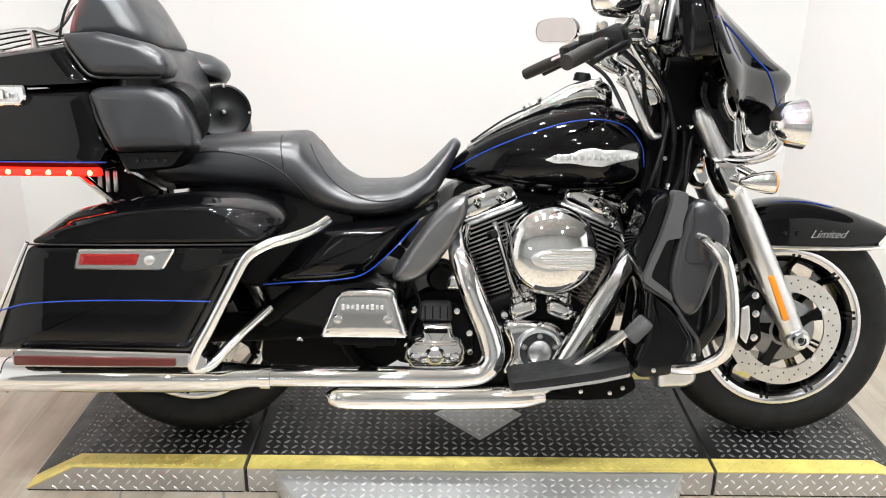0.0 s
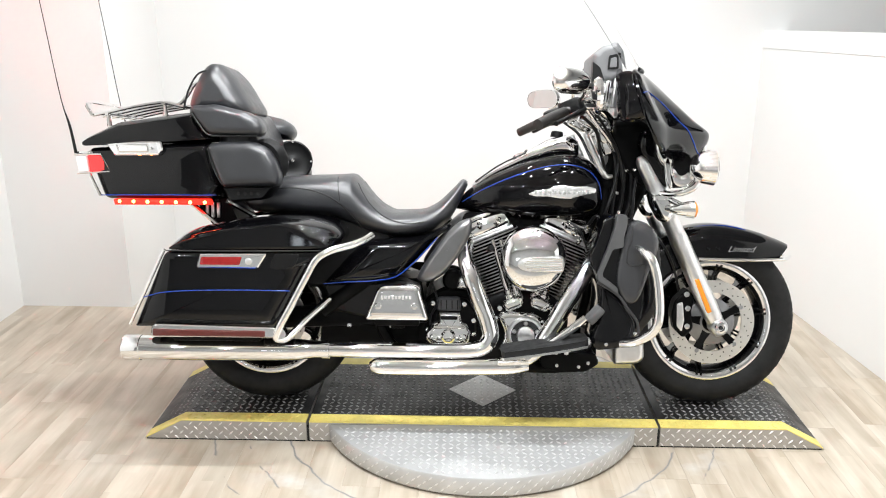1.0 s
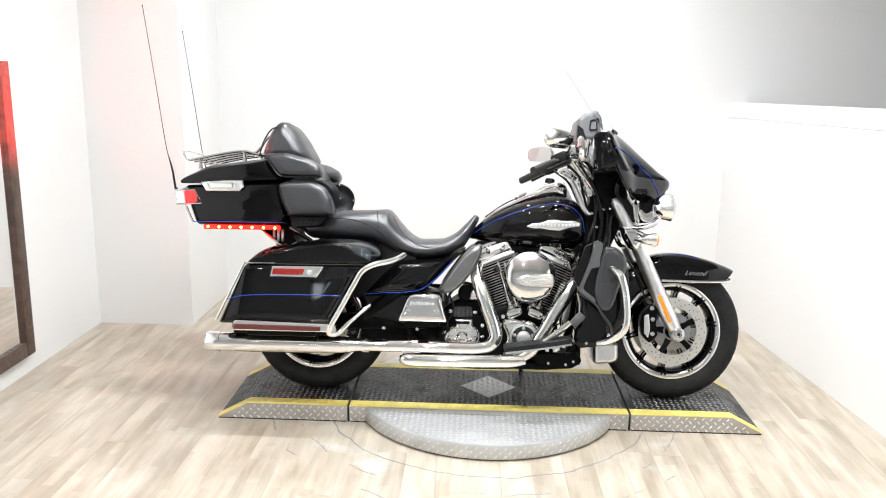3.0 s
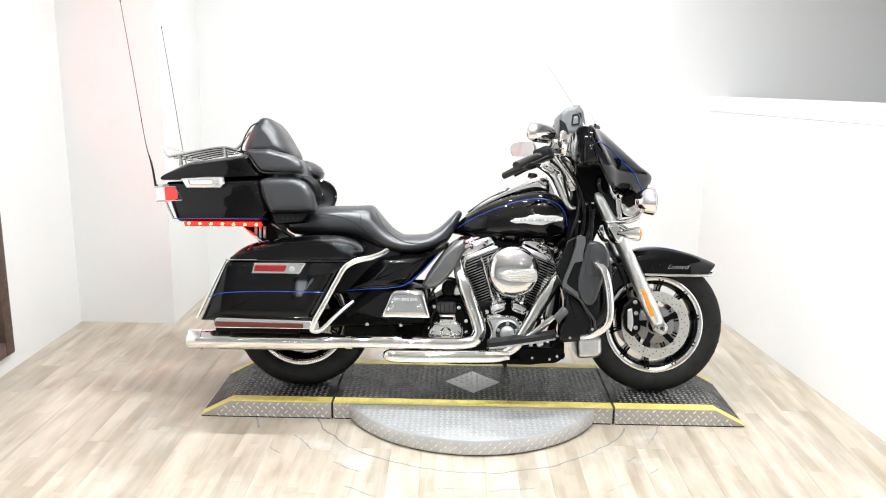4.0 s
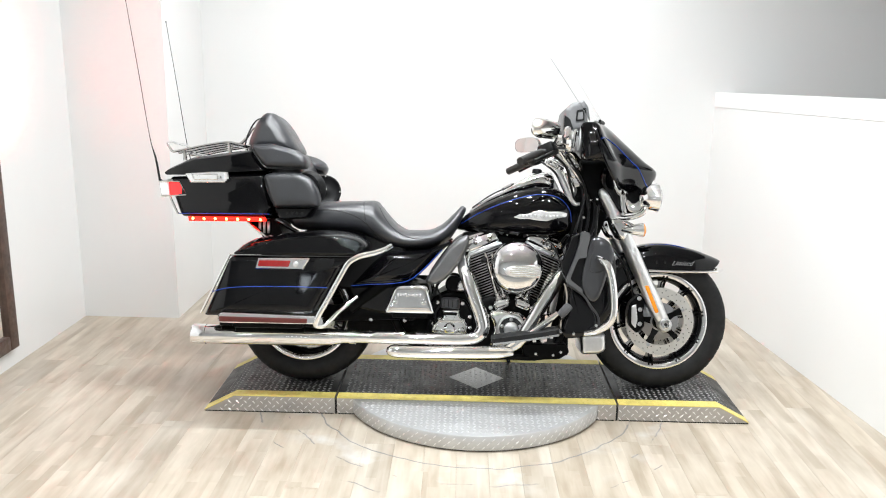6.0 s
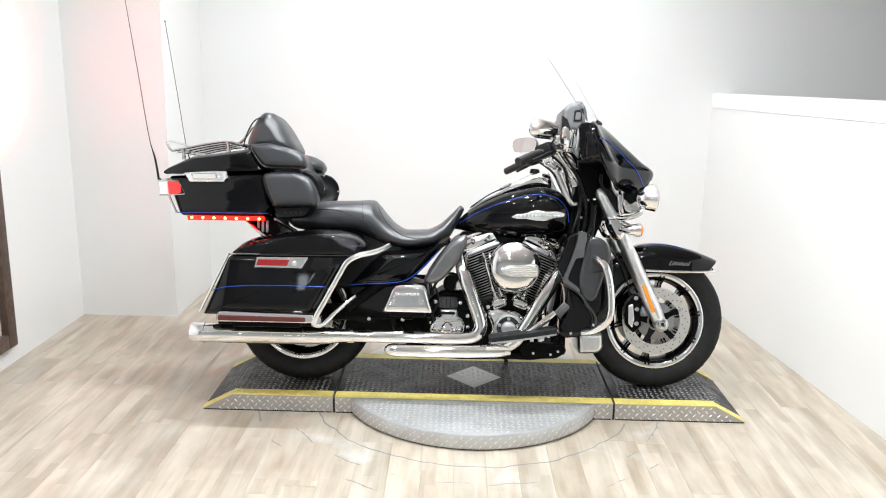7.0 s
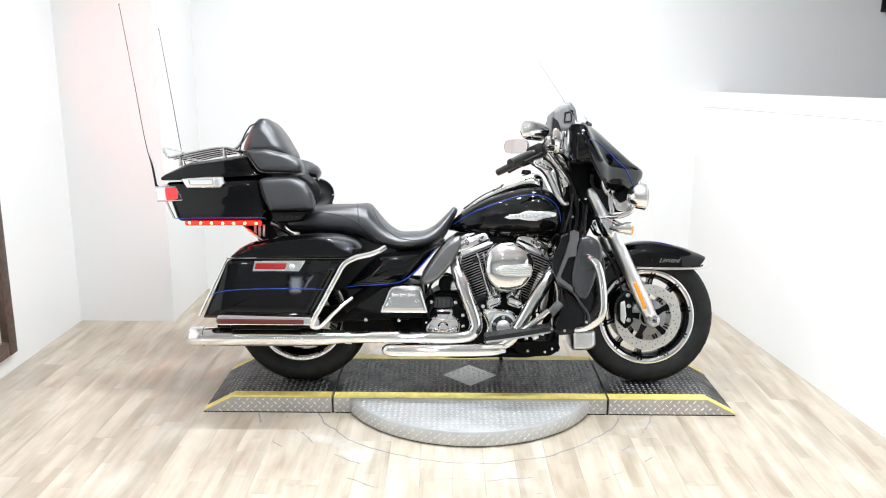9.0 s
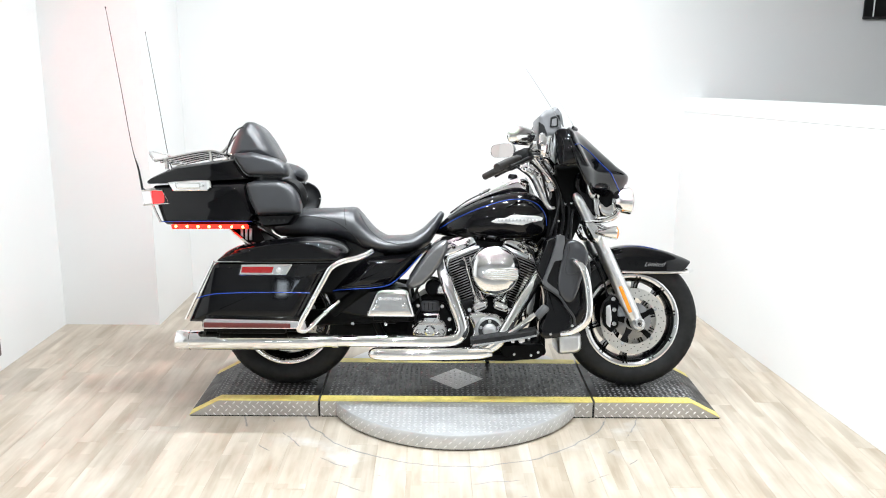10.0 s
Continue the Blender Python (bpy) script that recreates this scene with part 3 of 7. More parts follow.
for sign in (-1, 1):
    piece = bm.copy()
    cut = bmesh.ops.bisect_plane(piece, geom=piece.verts[:] + piece.edges[:] + piece.faces[:], plane_co=(0, Y_NEAR - 0.002 if sign < 0 else Y_FAR + 0.002, 0), plane_no=(0, -sign, 0), clear_inner=True)
    bmesh.ops.holes_fill(piece, edges=[e for e in piece.edges if e.is_boundary])
    half.append(piece)
bm.free()
for piece in half:
    part("disc", piece, STEEL, turntable)
part("skirt_shadow_gap", lathe([(DISC_R - 0.02, 0.0), (DISC_R - 0.012, 0.0), (DISC_R - 0.012, 0.007), (DISC_R - 0.02, 0.007)], (PX, PY, 0), "z", 96, closed=True), GAP, turntable)
lug_part(lug_field(PX - DISC_R, PX + DISC_R, PY - DISC_R, Y_NEAR - 0.006, TOP - 0.008, lambda x, y: math.hypot(x - PX, y - PY) < DISC_R - 0.016), STEEL_LUG, turntable, "bright raised tread")
rim_lugs = []
n_rim = int(2 * math.pi * DISC_R / 0.02)
for i in range(n_rim):
    a = 2 * math.pi * i / n_rim
    out = Vector((math.cos(a), math.sin(a), 0))
    side = Vector((-out.y, out.x, 0))
    if PY + DISC_R * out.y > Y_NEAR - 0.01:
        continue
    for j in range(3):
        if (i + j) % 2 == 0:
            z = 0.02 + 0.017 * j
            up = Vector((0, 0, 1))
            rim_lugs.append((Vector((PX, PY, z)) + out * DISC_R, (side + up).normalized(), (up - side).normalized(), out))
lug_part(rim_lugs, STEEL_LUG, turntable, "bright raised tread", (0.022, 0.006, 0.0016))

# ---- leaning mirror on the side wall ----
leaner = thing("floor_mirror", pose(X_LEFT + 0.002, 0.258, 0.103), "tall mirror in a dark brown wooden frame on the wall", "mirror")
MW, MH, MB = 0.95, 1.45, 0.075
for dy in (-MB / 2, -MW + MB / 2):
    part("frame_side", box((0.035, MB, MH), (0.02, dy, MH / 2), 0.006), WOOD_FRAME, leaner)
for dz in (MB / 2, MH - MB / 2):
    part("frame_rail", box((0.034, MW - 2 * MB, MB), (0.02, -MW / 2, dz), 0.006), WOOD_FRAME, leaner)
part("glass", box((0.006, MW - 1.6 * MB, MH - 1.6 * MB), (0.014, -MW / 2, MH / 2)), MIRROR, leaner, "clear mirror glass")

# ---- black framed panel high on the back wall ----
panel = thing("wall_panel", pose(2.622, Y_BACK - 0.002, 1.872), "black framed panel hung high on the back wall", "framed panel")
part("board", box((0.9, 0.02, 0.45), (0.45, -0.012, 0.225), 0.003), PLASTIC, panel)
part("inlay_line", box((0.008, 0.003, 0.43), (0.058, -0.0235, 0.225)), TRIM, panel, "thin white line")
part("inlay_line", box((0.005, 0.003, 0.16), (0.062, -0.0235, 0.155), 0, (0, 62, 0)), TRIM, panel, "thin white line")
for dz in (0.008, 0.442):
    part("frame_rail", box((0.9, 0.028, 0.016), (0.45, -0.014, dz), 0.003), GAP, panel)

# ---- motorcycle ----
LEAN_ANGLE = -10.5
bike = thing("motorcycle", pose(0, -0.03, TOP + 0.001, LEAN_ANGLE), "black touring motorcycle with chrome engine and saddlebags, on its stand", "motorcycle")
WB, WF = 0.8125, 0.799


def wheel(name, x, tyre_w, rim_r, label):
    zc = 0.318
    w = part(name, lathe([(0.0, -0.07), (0.034, -0.07), (0.04, -0.05), (0.03, -0.03), (0.03, 0.03), (0.04, 0.05), (0.034, 0.07), (0.0, 0.07)], (x, 0, zc), "y", 28), RIM_BLACK, bike, label)
    h = tyre_w / 2
    R = 0.318
    prof = [(rim_r - 0.004, -h * 0.62), (rim_r + 0.012, -h * 0.82), (rim_r + 0.035, -h * 0.98), (R - 0.05, -h), (R - 0.03, -h * 0.93), (R - 0.012, -h * 0.72), (R - 0.003, -h * 0.38), (R, 0)]
    prof = prof + [(r, -a) for r, a in prof[-2::-1]]
    part("tyre", lathe(prof + [(rim_r - 0.012, h * 0.5), (rim_r - 0.012, -h * 0.5)], (x, 0, zc), "y", 96, closed=True), RUBBER, w, "black rubber road tyre")
    # tread blocks over the shoulder
    groove = bmesh.new()
    shoulder = curve([(0, 0), (0.38, 0.003), (0.72, 0.012), (0.93, 0.03), (1.0, 0.05)])
    for k in range(40):
        a = 2 * math.pi * k / 40
        for s in (-1, 1):
            a2 = a + (0.5 if s > 0 else 0) * 2 * math.pi / 40
            pts = []
            for q in range(5):
                t = q / 4
                y = s * h * (0.12 + 0.68 * t)
                rr = R - shoulder(abs(y) / h) - 0.0018
                ang = a2 + 0.10 * t
                pts.append((x + rr * math.cos(ang), y, zc + rr * math.sin(ang)))
            tube(pts, 0.0023, 6, 1, groove, False)
    tagged(part("tread_pattern", groove, GAP, w), "", "", "", "stuff")
    for s in (-1, 1):
        o = h * 0.86
        lip = [(rim_r - 0.014, s * (o - 0.006)), (rim_r - 0.004, s * (o - 0.004)), (rim_r + 0.007, s * (o - 0.003)), (rim_r + 0.008, s * o), (rim_r + 0.003, s * (o + 0.002)), (rim_r - 0.004, s * (o + 0.001)), (rim_r - 0.010, s * (o - 0.0005)), (rim_r - 0.014, s * (o - 0.003))]
        part("rim_lip", lathe(lip, (x, 0, zc), "y", 80, closed=True), MACHINED, w, "bright machined rim edge")
    o = h * 0.86
    well = [(rim_r - 0.0135, -o + 0.0035), (rim_r - 0.025, -o + 0.012), (rim_r - 0.027, -h * 0.5), (rim_r - 0.034, -h * 0.3), (rim_r - 0.034, h * 0.3), (rim_r - 0.027, h * 0.5), (rim_r - 0.025, o - 0.012), (rim_r - 0.0135, o - 0.0035), (rim_r - 0.014, h * 0.3), (rim_r - 0.014, -h * 0.3)]
    part("rim", lathe(well, (x, 0, zc), "y", 80, closed=True), RIM_BLACK, w)
    for k in range(10):
        a = 2 * math.pi * k / 10 + radians(82)
        d = Vector((math.cos(a), 0, math.sin(a)))
        n = Vector((-math.sin(a), 0, math.cos(a)))
        bm = bmesh.new()
        for split in (-1, 1):
            rings = []
            for t, rr, yy in ((0, 0.03, 0.026), (0.35, 0.09, 0.017), (0.7, 0.14, 0.018), (0.86, rim_r - 0.046, 0.024), (0.95, rim_r - 0.022, h * 0.80), (1, rim_r - 0.007, h * 0.885)):
                c = Vector((x, 0, zc)) + d * rr + n * split * (0.005 + 0.003 * t)
                wd = n * (0.0034 if t < 0.9 else 0.0042)
                y0 = Vector((0, yy, 0))
                rings.append([c + wd + y0, c - wd + y0, c - wd - y0, c + wd - y0])
            loft(rings, bm)
        part("spoke", bm, RIM_BLACK, w)
    return w


def brake_disc(x, y, zc, outer, parent):
    d = part("brake_disc", lathe([(outer - 0.045, -0.003), (outer, -0.003), (outer, 0.003), (outer - 0.045, 0.003)], (x, y, zc), "y", 72, closed=True), DISC_STEEL, parent, "polished drilled brake disc")
    holes = bmesh.new()
    for k in range(54):
        a = 2 * math.pi * k / 54
        rr = outer - 0.011 - 0.011 * (k % 3)
        lathe([(0, -0.0033), (0.0026, -0.0033), (0.0026, 0.0033), (0, 0.0033)], (x + rr * math.cos(a), y, zc + rr * math.sin(a)), "y", 8, holes)
    part("disc_hub", lathe([(0.034, -0.012), (0.060, -0.008), (0.086, 0.0), (0.086, 0.004), (0.034, 0.004)], (x, y * 0.90, zc), "y", 40, closed=True), SATIN_GREY, d, "grey disc hub")
    tagged(part("drilling", holes, GAP, d), "", "", "", "stuff")
    for k in range(5):
        a = 2 * math.pi * k / 5 + 0.5
        o = Vector((x, y * 0.97, zc))
        e = Vector((math.cos(a), 0, math.sin(a)))
        n = Vector((-e.z, 0, e.x))
        rings = []
        for rr, wd in ((0.03, 0.018), (0.07, 0.011), (outer - 0.05, 0.013), (outer - 0.034, 0.017)):
            c = o + e * rr
            rings.append([c + n * wd + Vector((0, 0.005, 0)), c - n * wd + Vector((0, 0.005, 0)), c - n * wd - Vector((0, 0.005, 0)), c + n * wd - Vector((0, 0.005, 0))])
        part("disc_carrier", loft(rings), RIM_BLACK if k % 2 else DARK_CAST, d)
        part("carrier_bolt", lathe([(0, -0.009), (0.008, -0.009), (0.009, -0.006), (0.009, 0.006), (0, 0.006)], tuple(o + e * (outer - 0.037)), "y", 10), CHROME, d)
    return d


front_wheel = wheel("front_wheel", WF, 0.13, 0.214, "black multi-spoke wheel with a machined rim edge")
for y in (-0.083, 0.083):
    brake_disc(WF, y, 0.318, 0.153, front_wheel)
rear_wheel = wheel("rear_wheel", -WB, 0.18, 0.206, "black multi-spoke wheel with a machined rim edge")
brake_disc(-WB, -0.12, 0.318, 0.145, rear_wheel)

# fork
for s in (-1, 1):
    y = 0.13 * s
    ax, az = 0.806, 0.315
    ux, uz = -0.435, 0.90
    leg = part("fork_leg", lathe([(0.0, -0.035), (0.02, -0.035), (0.028, -0.02), (0.031, 0.05), (0.033, 0.1), (0.033, 0.335), (0.031, 0.36), (0.029, 0.37), (0.0, 0.37)], (ax, y, az), (ux, 0, uz), 28), SATIN, bike, "polished alloy lower fork leg")
    cover = part("fork_tube_cover", lathe([(0.0, 0.36), (0.030, 0.36), (0.030, 0.625), (0.028, 0.648), (0.018, 0.664), (0, 0.666)], (ax, y, az), (ux, 0, uz), 28), SATIN, bike, "polished upper fork cover")
    refl = rounded([(0.710, 0.484), (0.725, 0.488), (0.775, 0.370), (0.760, 0.364)], 0.005)
    part("fork_reflector", puff(refl, [(s * 0.150, 0.002), (s * 0.152, 0), (s * 0.166, 0), (s * 0.168, 0.003)], smooth_outline=False), AMBER, leg, "amber side reflector")
    part("axle_nut", lathe([(0, 0), (0.021, 0), (0.022, 0.004), (0.020, 0.016), (0.012, 0.017), (0.010, 0.010), (0, 0.010)], (ax, y + s * 0.034, az), (0, s, 0), 24), CHROME, leg)
    part("axle_socket", lathe([(0, 0), (0.0085, 0), (0.0085, 0.0112), (0, 0.0112)], (ax, y + s * 0.034, az), (0, s, 0), 6), GAP, leg)
    part("axle_clamp", lathe([(0, -0.032), (0.026, -0.032), (0.030, -0.027), (0.030, 0.027), (0.026, 0.032), (0, 0.032)], (ax + 0.001, y, az - 0.002), "y", 28), SATIN, leg)
    cal = part("brake_caliper", puff(rounded([(0.655, 0.40), (0.70, 0.445), (0.725, 0.415), (0.715, 0.36), (0.725, 0.30), (0.69, 0.265), (0.655, 0.30), (0.645, 0.35)], 0.012), [(s * 0.062, 0.004), (s * 0.066, 0), (s * 0.118, 0), (s * 0.124, 0.006)], smooth_outline=False), DARK_CAST, leg, "black four-piston brake caliper")
    part("caliper_face", puff(rounded([(0.662, 0.39), (0.682, 0.398), (0.69, 0.33), (0.682, 0.29), (0.664, 0.31)], 0.006), [(s * 0.122, 0), (s * 0.127, 0), (s * 0.128, 0.002)], smooth_outline=False), SATIN, cal)
    for bz, bx in ((0.375, 0.70), (0.31, 0.70), (0.425, 0.695)):
        part("caliper_bolt", lathe([(0, 0), (0.010, 0), (0.010, 0.008), (0, 0.009)], (bx, s * 0.122, bz), (0, s, 0), 12), CHROME, cal)
part("front_axle", lathe([(0.0, -0.16), (0.012, -0.16), (0.012, 0.16), (0, 0.16)], (0.8125, 0, 0.318), "y", 16), SATIN, bike)


# front fender: a rolled section swept round the tyre
def fender_bm(x0, z0, a0, a1, r_at, half_w, skirt_at, lip=0.0, count=40):
    bm = bmesh.new()
    rings = []
    for k in range(count + 1):
        t = k / count
        a = radians(a0 + (a1 - a0) * t)
        rr, sk, hw = r_at(t), skirt_at(t), half_w(t)
        ring = []
        m = 20
        for q in range(m + 1):
            b = math.pi * q / m
            c, s = math.cos(b), math.sin(b)
            yy = hw * math.copysign(abs(c) ** 0.75, c)
            drop = (1 - abs(s) ** 0.8) * 0.055
            ring.append(Vector((x0 + (rr - drop) * math.cos(a), yy, z0 + (rr - drop) * math.sin(a))))
        lo = z0 + sk
        first, last = ring[0], ring[-1]
        ring = [Vector((first.x, first.y, min(first.z, lo)))] + ring + [Vector((last.x, last.y, min(last.z, lo)))]
        rings.append(ring)
    inner = []
    for ring in rings:
        inner.append([Vector((x0 + (p.x - x0) * 0.985, p.y * 0.94, z0 + (p.z - z0) * 0.985)) for p in ring])
    vo = [[bm.verts.new(p) for p in r] for r in rings]
    vi = [[bm.verts.new(p) for p in r] for r in inner]
    n = len(vo[0])
    for i in range(len(vo) - 1):
        for j in range(n - 1):
            bm.faces.new((vo[i][j], vo[i][j + 1], vo[i + 1][j + 1], vo[i + 1][j]))
            bm.faces.new((vi[i][j], vi[i + 1][j], vi[i + 1][j + 1], vi[i][j + 1]))
        for j in (0, n - 1):
            bm.faces.new((vo[i][j], vo[i + 1][j], vi[i + 1][j], vi[i][j]))
    for i in (0, len(vo) - 1):
        for j in range(n - 1):
            bm.faces.new((vo[i][j], vo[i][j + 1], vi[i][j + 1], vi[i][j]))
    return bm


r_front = curve([(0, 0.388), (0.12, 0.366), (0.3, 0.352), (0.6, 0.355), (0.85, 0.35), (1, 0.345)])
fender = part("front_fender", fender_bm(0.81, 0.318, 46.5, 150, r_front, curve([(0, 0.07), (0.15, 0.085), (0.6, 0.088), (1, 0.08)]), curve([(0, 0.228), (0.5, 0.228), (0.75, 0.18), (1, 0.05)])), PAINT, bike, "gloss black front fender")
for s in (-1, 1):
    part("fender_trim", tube([(0.742, s * 0.088, 0.548), (0.85, s * 0.09, 0.546), (0.98, s * 0.09, 0.547), (1.055, s * 0.078, 0.550), (1.088, s * 0.03, 0.553)], 0.0065, 10), CHROME, fender, "chrome fender edge trim")
    stripe = []
    for k in range(12):
        a = radians(72 + 46 * k / 11)
        stripe.append((0.81 + 0.3485 * math.cos(a), s * 0.047, 0.318 + 0.3485 * math.sin(a)))
    part("pinstripe", tube(stripe, 0.0018, 6, 2), BLUE, fender, "blue pinstripe")
    for bx in (0.775, 0.81):
        part("fender_bolt", lathe([(0, 0), (0.007, 0), (0.006, 0.004), (0, 0.005)], (bx, s * 0.087, 0.585), (0, s, 0), 10), PAINT, fender)


def lettering(words, size, at, parent, mat, turn, depth=0.0015, shear=0.0, label=""):
    font = bpy.data.curves.new("lettering", "FONT")
    font.body, font.size, font.extrude, font.shear = words, size, depth, shear
    font.align_x = "CENTER"
    font.offset = -0.0005
    tmp = bpy.data.objects.new("lettering", font)
    me = bpy.data.meshes.new_from_object(tmp)
    bpy.data.objects.remove(tmp)
    me.materials.clear()
    me.materials.append(mat)
    ob = new("lettering", me)
    ob.parent = parent
    ob.matrix_local = pose(*at, *turn)
    if label:
        ob["label"] = label
    return ob


lettering("Limited", 0.031, (0.890, -0.0895, 0.574), fender, LETTER_GREY, (90, 0, 0), 0.001, 0.55, "silver script badge")

# fuel tank
t_top = curve([(-0.128, 0.735), (-0.08, 0.79), (0.03, 0.858), (0.15, 0.905), (0.25, 0.924), (0.33, 0.908), (0.385, 0.86), (0.405, 0.80)])
t_bot = curve([(-0.128, 0.715), (-0.04, 0.70), (0.03, 0.688), (0.18, 0.675), (0.325, 0.678), (0.385, 0.70), (0.405, 0.76)])
t_wid = curve([(-0.128, 0.02), (-0.09, 0.06), (-0.02, 0.10), (0.05, 0.127), (0.15, 0.15), (0.28, 0.163), (0.36, 0.145), (0.395, 0.10), (0.405, 0.05)])
T_N = 2.7


def tank_y(x, z, top=t_top, bot=t_bot, wid=t_wid, n=T_N):
    zc, hz = (top(x) + bot(x)) / 2, (top(x) - bot(x)) / 2
    return wid(x) * max(0.0, 1 - min(1, abs((z - zc) / hz)) ** n) ** (1 / n)


xs = [-0.128 + 0.533 * (0.5 - 0.5 * math.cos(math.pi * k / 44)) for k in range(45)]
tank = part("fuel_tank", loft([ring_super(x, t_wid(x), t_bot(x), t_top(x), T_N, 48) for x in xs]), PAINT, bike, "gloss black fuel tank with a blue pinstripe", 60)
for s in (-1, 1):
    line = spline([(-0.108, 0.742), (-0.041, 0.785), (0.031, 0.820), (0.116, 0.853), (0.202, 0.876), (0.274, 0.879), (0.333, 0.860), (0.372, 0.815), (0.384, 0.76)], 5)
    part("pinstripe", tube([(p.x, s * (tank_y(p.x, p.y) + 0.0006), p.y) for p in line], 0.0017, 6, 1, smooth_path=False), BLUE, tank, "blue pinstripe")
    shape = rounded([(0.123, 0.777), (0.15, 0.79), (0.19, 0.794), (0.215, 0.806), (0.245, 0.810), (0.27, 0.804), (0.33, 0.806), (0.362, 0.798), (0.358, 0.783), (0.31, 0.775), (0.27, 0.762), (0.23, 0.764), (0.19, 0.770), (0.15, 0.769)], 0.006)
    bm = puff(shape, [(s * 0.12, 0), (s * 0.0035, 0), (s * 0.0045, 0.002)], smooth_outline=False)
    for v in bm.verts:
        lift = abs(v.co.y)
        y = tank_y(v.co.x, v.co.z)
        v.co.y = s * (y - 0.004 if lift > 0.1 else y + lift)
    emblem = part("tank_emblem", bm, BADGE, tank, "silver cast tank emblem")
    bar = bmesh.new()
    for k in range(12):
        bx = 0.150 + 0.0165 * k
        box((0.009, 0.003, 0.011), (bx, s * (tank_y(bx, 0.785) + 0.0045), 0.785), 0.001, bm=bar)
    part("emblem_relief", bar, LETTER_GREY, emblem, "grey raised relief on the emblem")
for s in (-1, 1):
    for k in range(5):
        bx = 0.10 + 0.045 * k
        part("tank_rivet", lathe([(0, 0.003), (0.004, 0.002), (0.005, 0), (0, 0)], (bx, s * (tank_y(bx, 0.697) + 0.0005), 0.697), (0, s, -0.4), 8), CHROME, tank)
# console on the tank
c_top = curve([(-0.07, 0.808), (0.0, 0.856), (0.08, 0.898), (0.16, 0.945), (0.21, 0.972), (0.27, 0.985), (0.31, 0.965)])
c_bot = curve([(-0.07, 0.79), (0.03, 0.85), (0.15, 0.897), (0.25, 0.915), (0.31, 0.90)])
c_wid = curve([(-0.07, 0.025), (0.0, 0.045), (0.1, 0.055), (0.2, 0.07), (0.27, 0.065), (0.31, 0.04)])
console = part("tank_console", loft([ring_super(x, c_wid(x), c_bot(x), c_top(x), 2.8, 28) for x in [-0.07 + 0.38 * k / 24 for k in range(25)]]), CHROME, bike, "chrome tank console", 50)
part("filler_cap", lathe([(0, 0.004), (0.03, 0.004), (0.033, 0), (0.033, -0.012), (0, -0.012)], (0.10, 0, 0.918), (-0.47, 0, 0.88), 28), CHROME, console)
part("ignition_switch", lathe([(0, 0.022), (0.018, 0.022), (0.022, 0.016), (0.024, 0), (0, 0)], (0.235, 0, 0.978), (0.1, 0, 1), 20), DARK_CAST, console)
part("console_seam", tube([(-0.06, -0.028, 0.815), (0.03, -0.049, 0.878), (0.12, -0.055, 0.92)], 0.003, 6), GAP, console)

# seat
s_top = curve([(-0.89, 0.80), (-0.85, 0.812), (-0.69, 0.832), (-0.56, 0.837), (-0.514, 0.840), (-0.497, 0.836), (-0.484, 0.822), (-0.438, 0.770), (-0.398, 0.733), (-0.347, 0.711), (-0.257, 0.714), (-0.197, 0.738), (-0.136, 0.794), (-0.102, 0.824), (-0.088, 0.814)])
s_bot = curve([(-0.89, 0.73), (-0.84, 0.70), (-0.57, 0.682), (-0.51, 0.652), (-0.43, 0.617), (-0.33, 0.61), (-0.23, 0.625), (-0.16, 0.668), (-0.12, 0.73), (-0.088, 0.80)])
s_wid = curve([(-0.89, 0.12), (-0.85, 0.172), (-0.7, 0.192), (-0.55, 0.195), (-0.45, 0.19), (-0.3, 0.19), (-0.22, 0.16), (-0.15, 0.11), (-0.10, 0.06), (-0.088, 0.04)])
s_n = curve([(-0.89, 3.2), (-0.58, 3.2), (-0.48, 2.5), (-0.40, 2.2), (-0.24, 2.2), (-0.088, 2.6)])


def seat_y(x, z):
    return tank_y(x, z, s_top, s_bot, s_wid, s_n(x))


xs = [-0.89 + 0.802 * k / 120 for k in range(121)]
rings = []
for x in xs:
    ring = ring_super(x, s_wid(x), s_bot(x), s_top(x), s_n(x), 48)
    dip = 0.004 * max(0, 1 - ((x + 0.32) / 0.14) ** 2)
    rings.append([(p[0], p[1], p[2] - dip * max(0, 1 - (p[1] / 0.13) ** 2) if p[2] > s_top(x) - 0.03 else p[2]) for p in ring])
seat = part("seat", loft(rings), VINYL, bike, "black grained vinyl two-up seat", 60)
for s in (-1, 1):
    for line in ([(-0.755, 0.789), (-0.703, 0.793), (-0.652, 0.789), (-0.594, 0.775), (-0.536, 0.744), (-0.491, 0.698), (-0.456, 0.655)], [(-0.545, 0.830), (-0.537, 0.796), (-0.53, 0.750)], [(-0.478, 0.808), (-0.452, 0.766), (-0.419, 0.725), (-0.37, 0.690), (-0.30, 0.672), (-0.24, 0.678)]):
        pts = [(p.x, s * (seat_y(p.x, p.y) + 0.0005), p.y) for p in spline(line, 5)]
        part("seam_piping", tube(pts, 0.0019, 6, 1, smooth_path=False), PIPING, seat)


def weighted_puff(outline, levels, weight, steps=5, smooth_outline=True):
    loop = spline([Vector(p) for p in outline], steps, True) if smooth_outline else [Vector(p) for p in outline]
    rings = []
    for y, inset in levels:
        moved = ease_in(loop, inset) if inset > 0 else loop
        ring = []
        for p, q in zip(loop, moved):
            r = p + (q - p) * weight(p)
            ring.append((r[0], y, r[1]))
        rings.append(ring)
    return loft(closed_levels(rings))


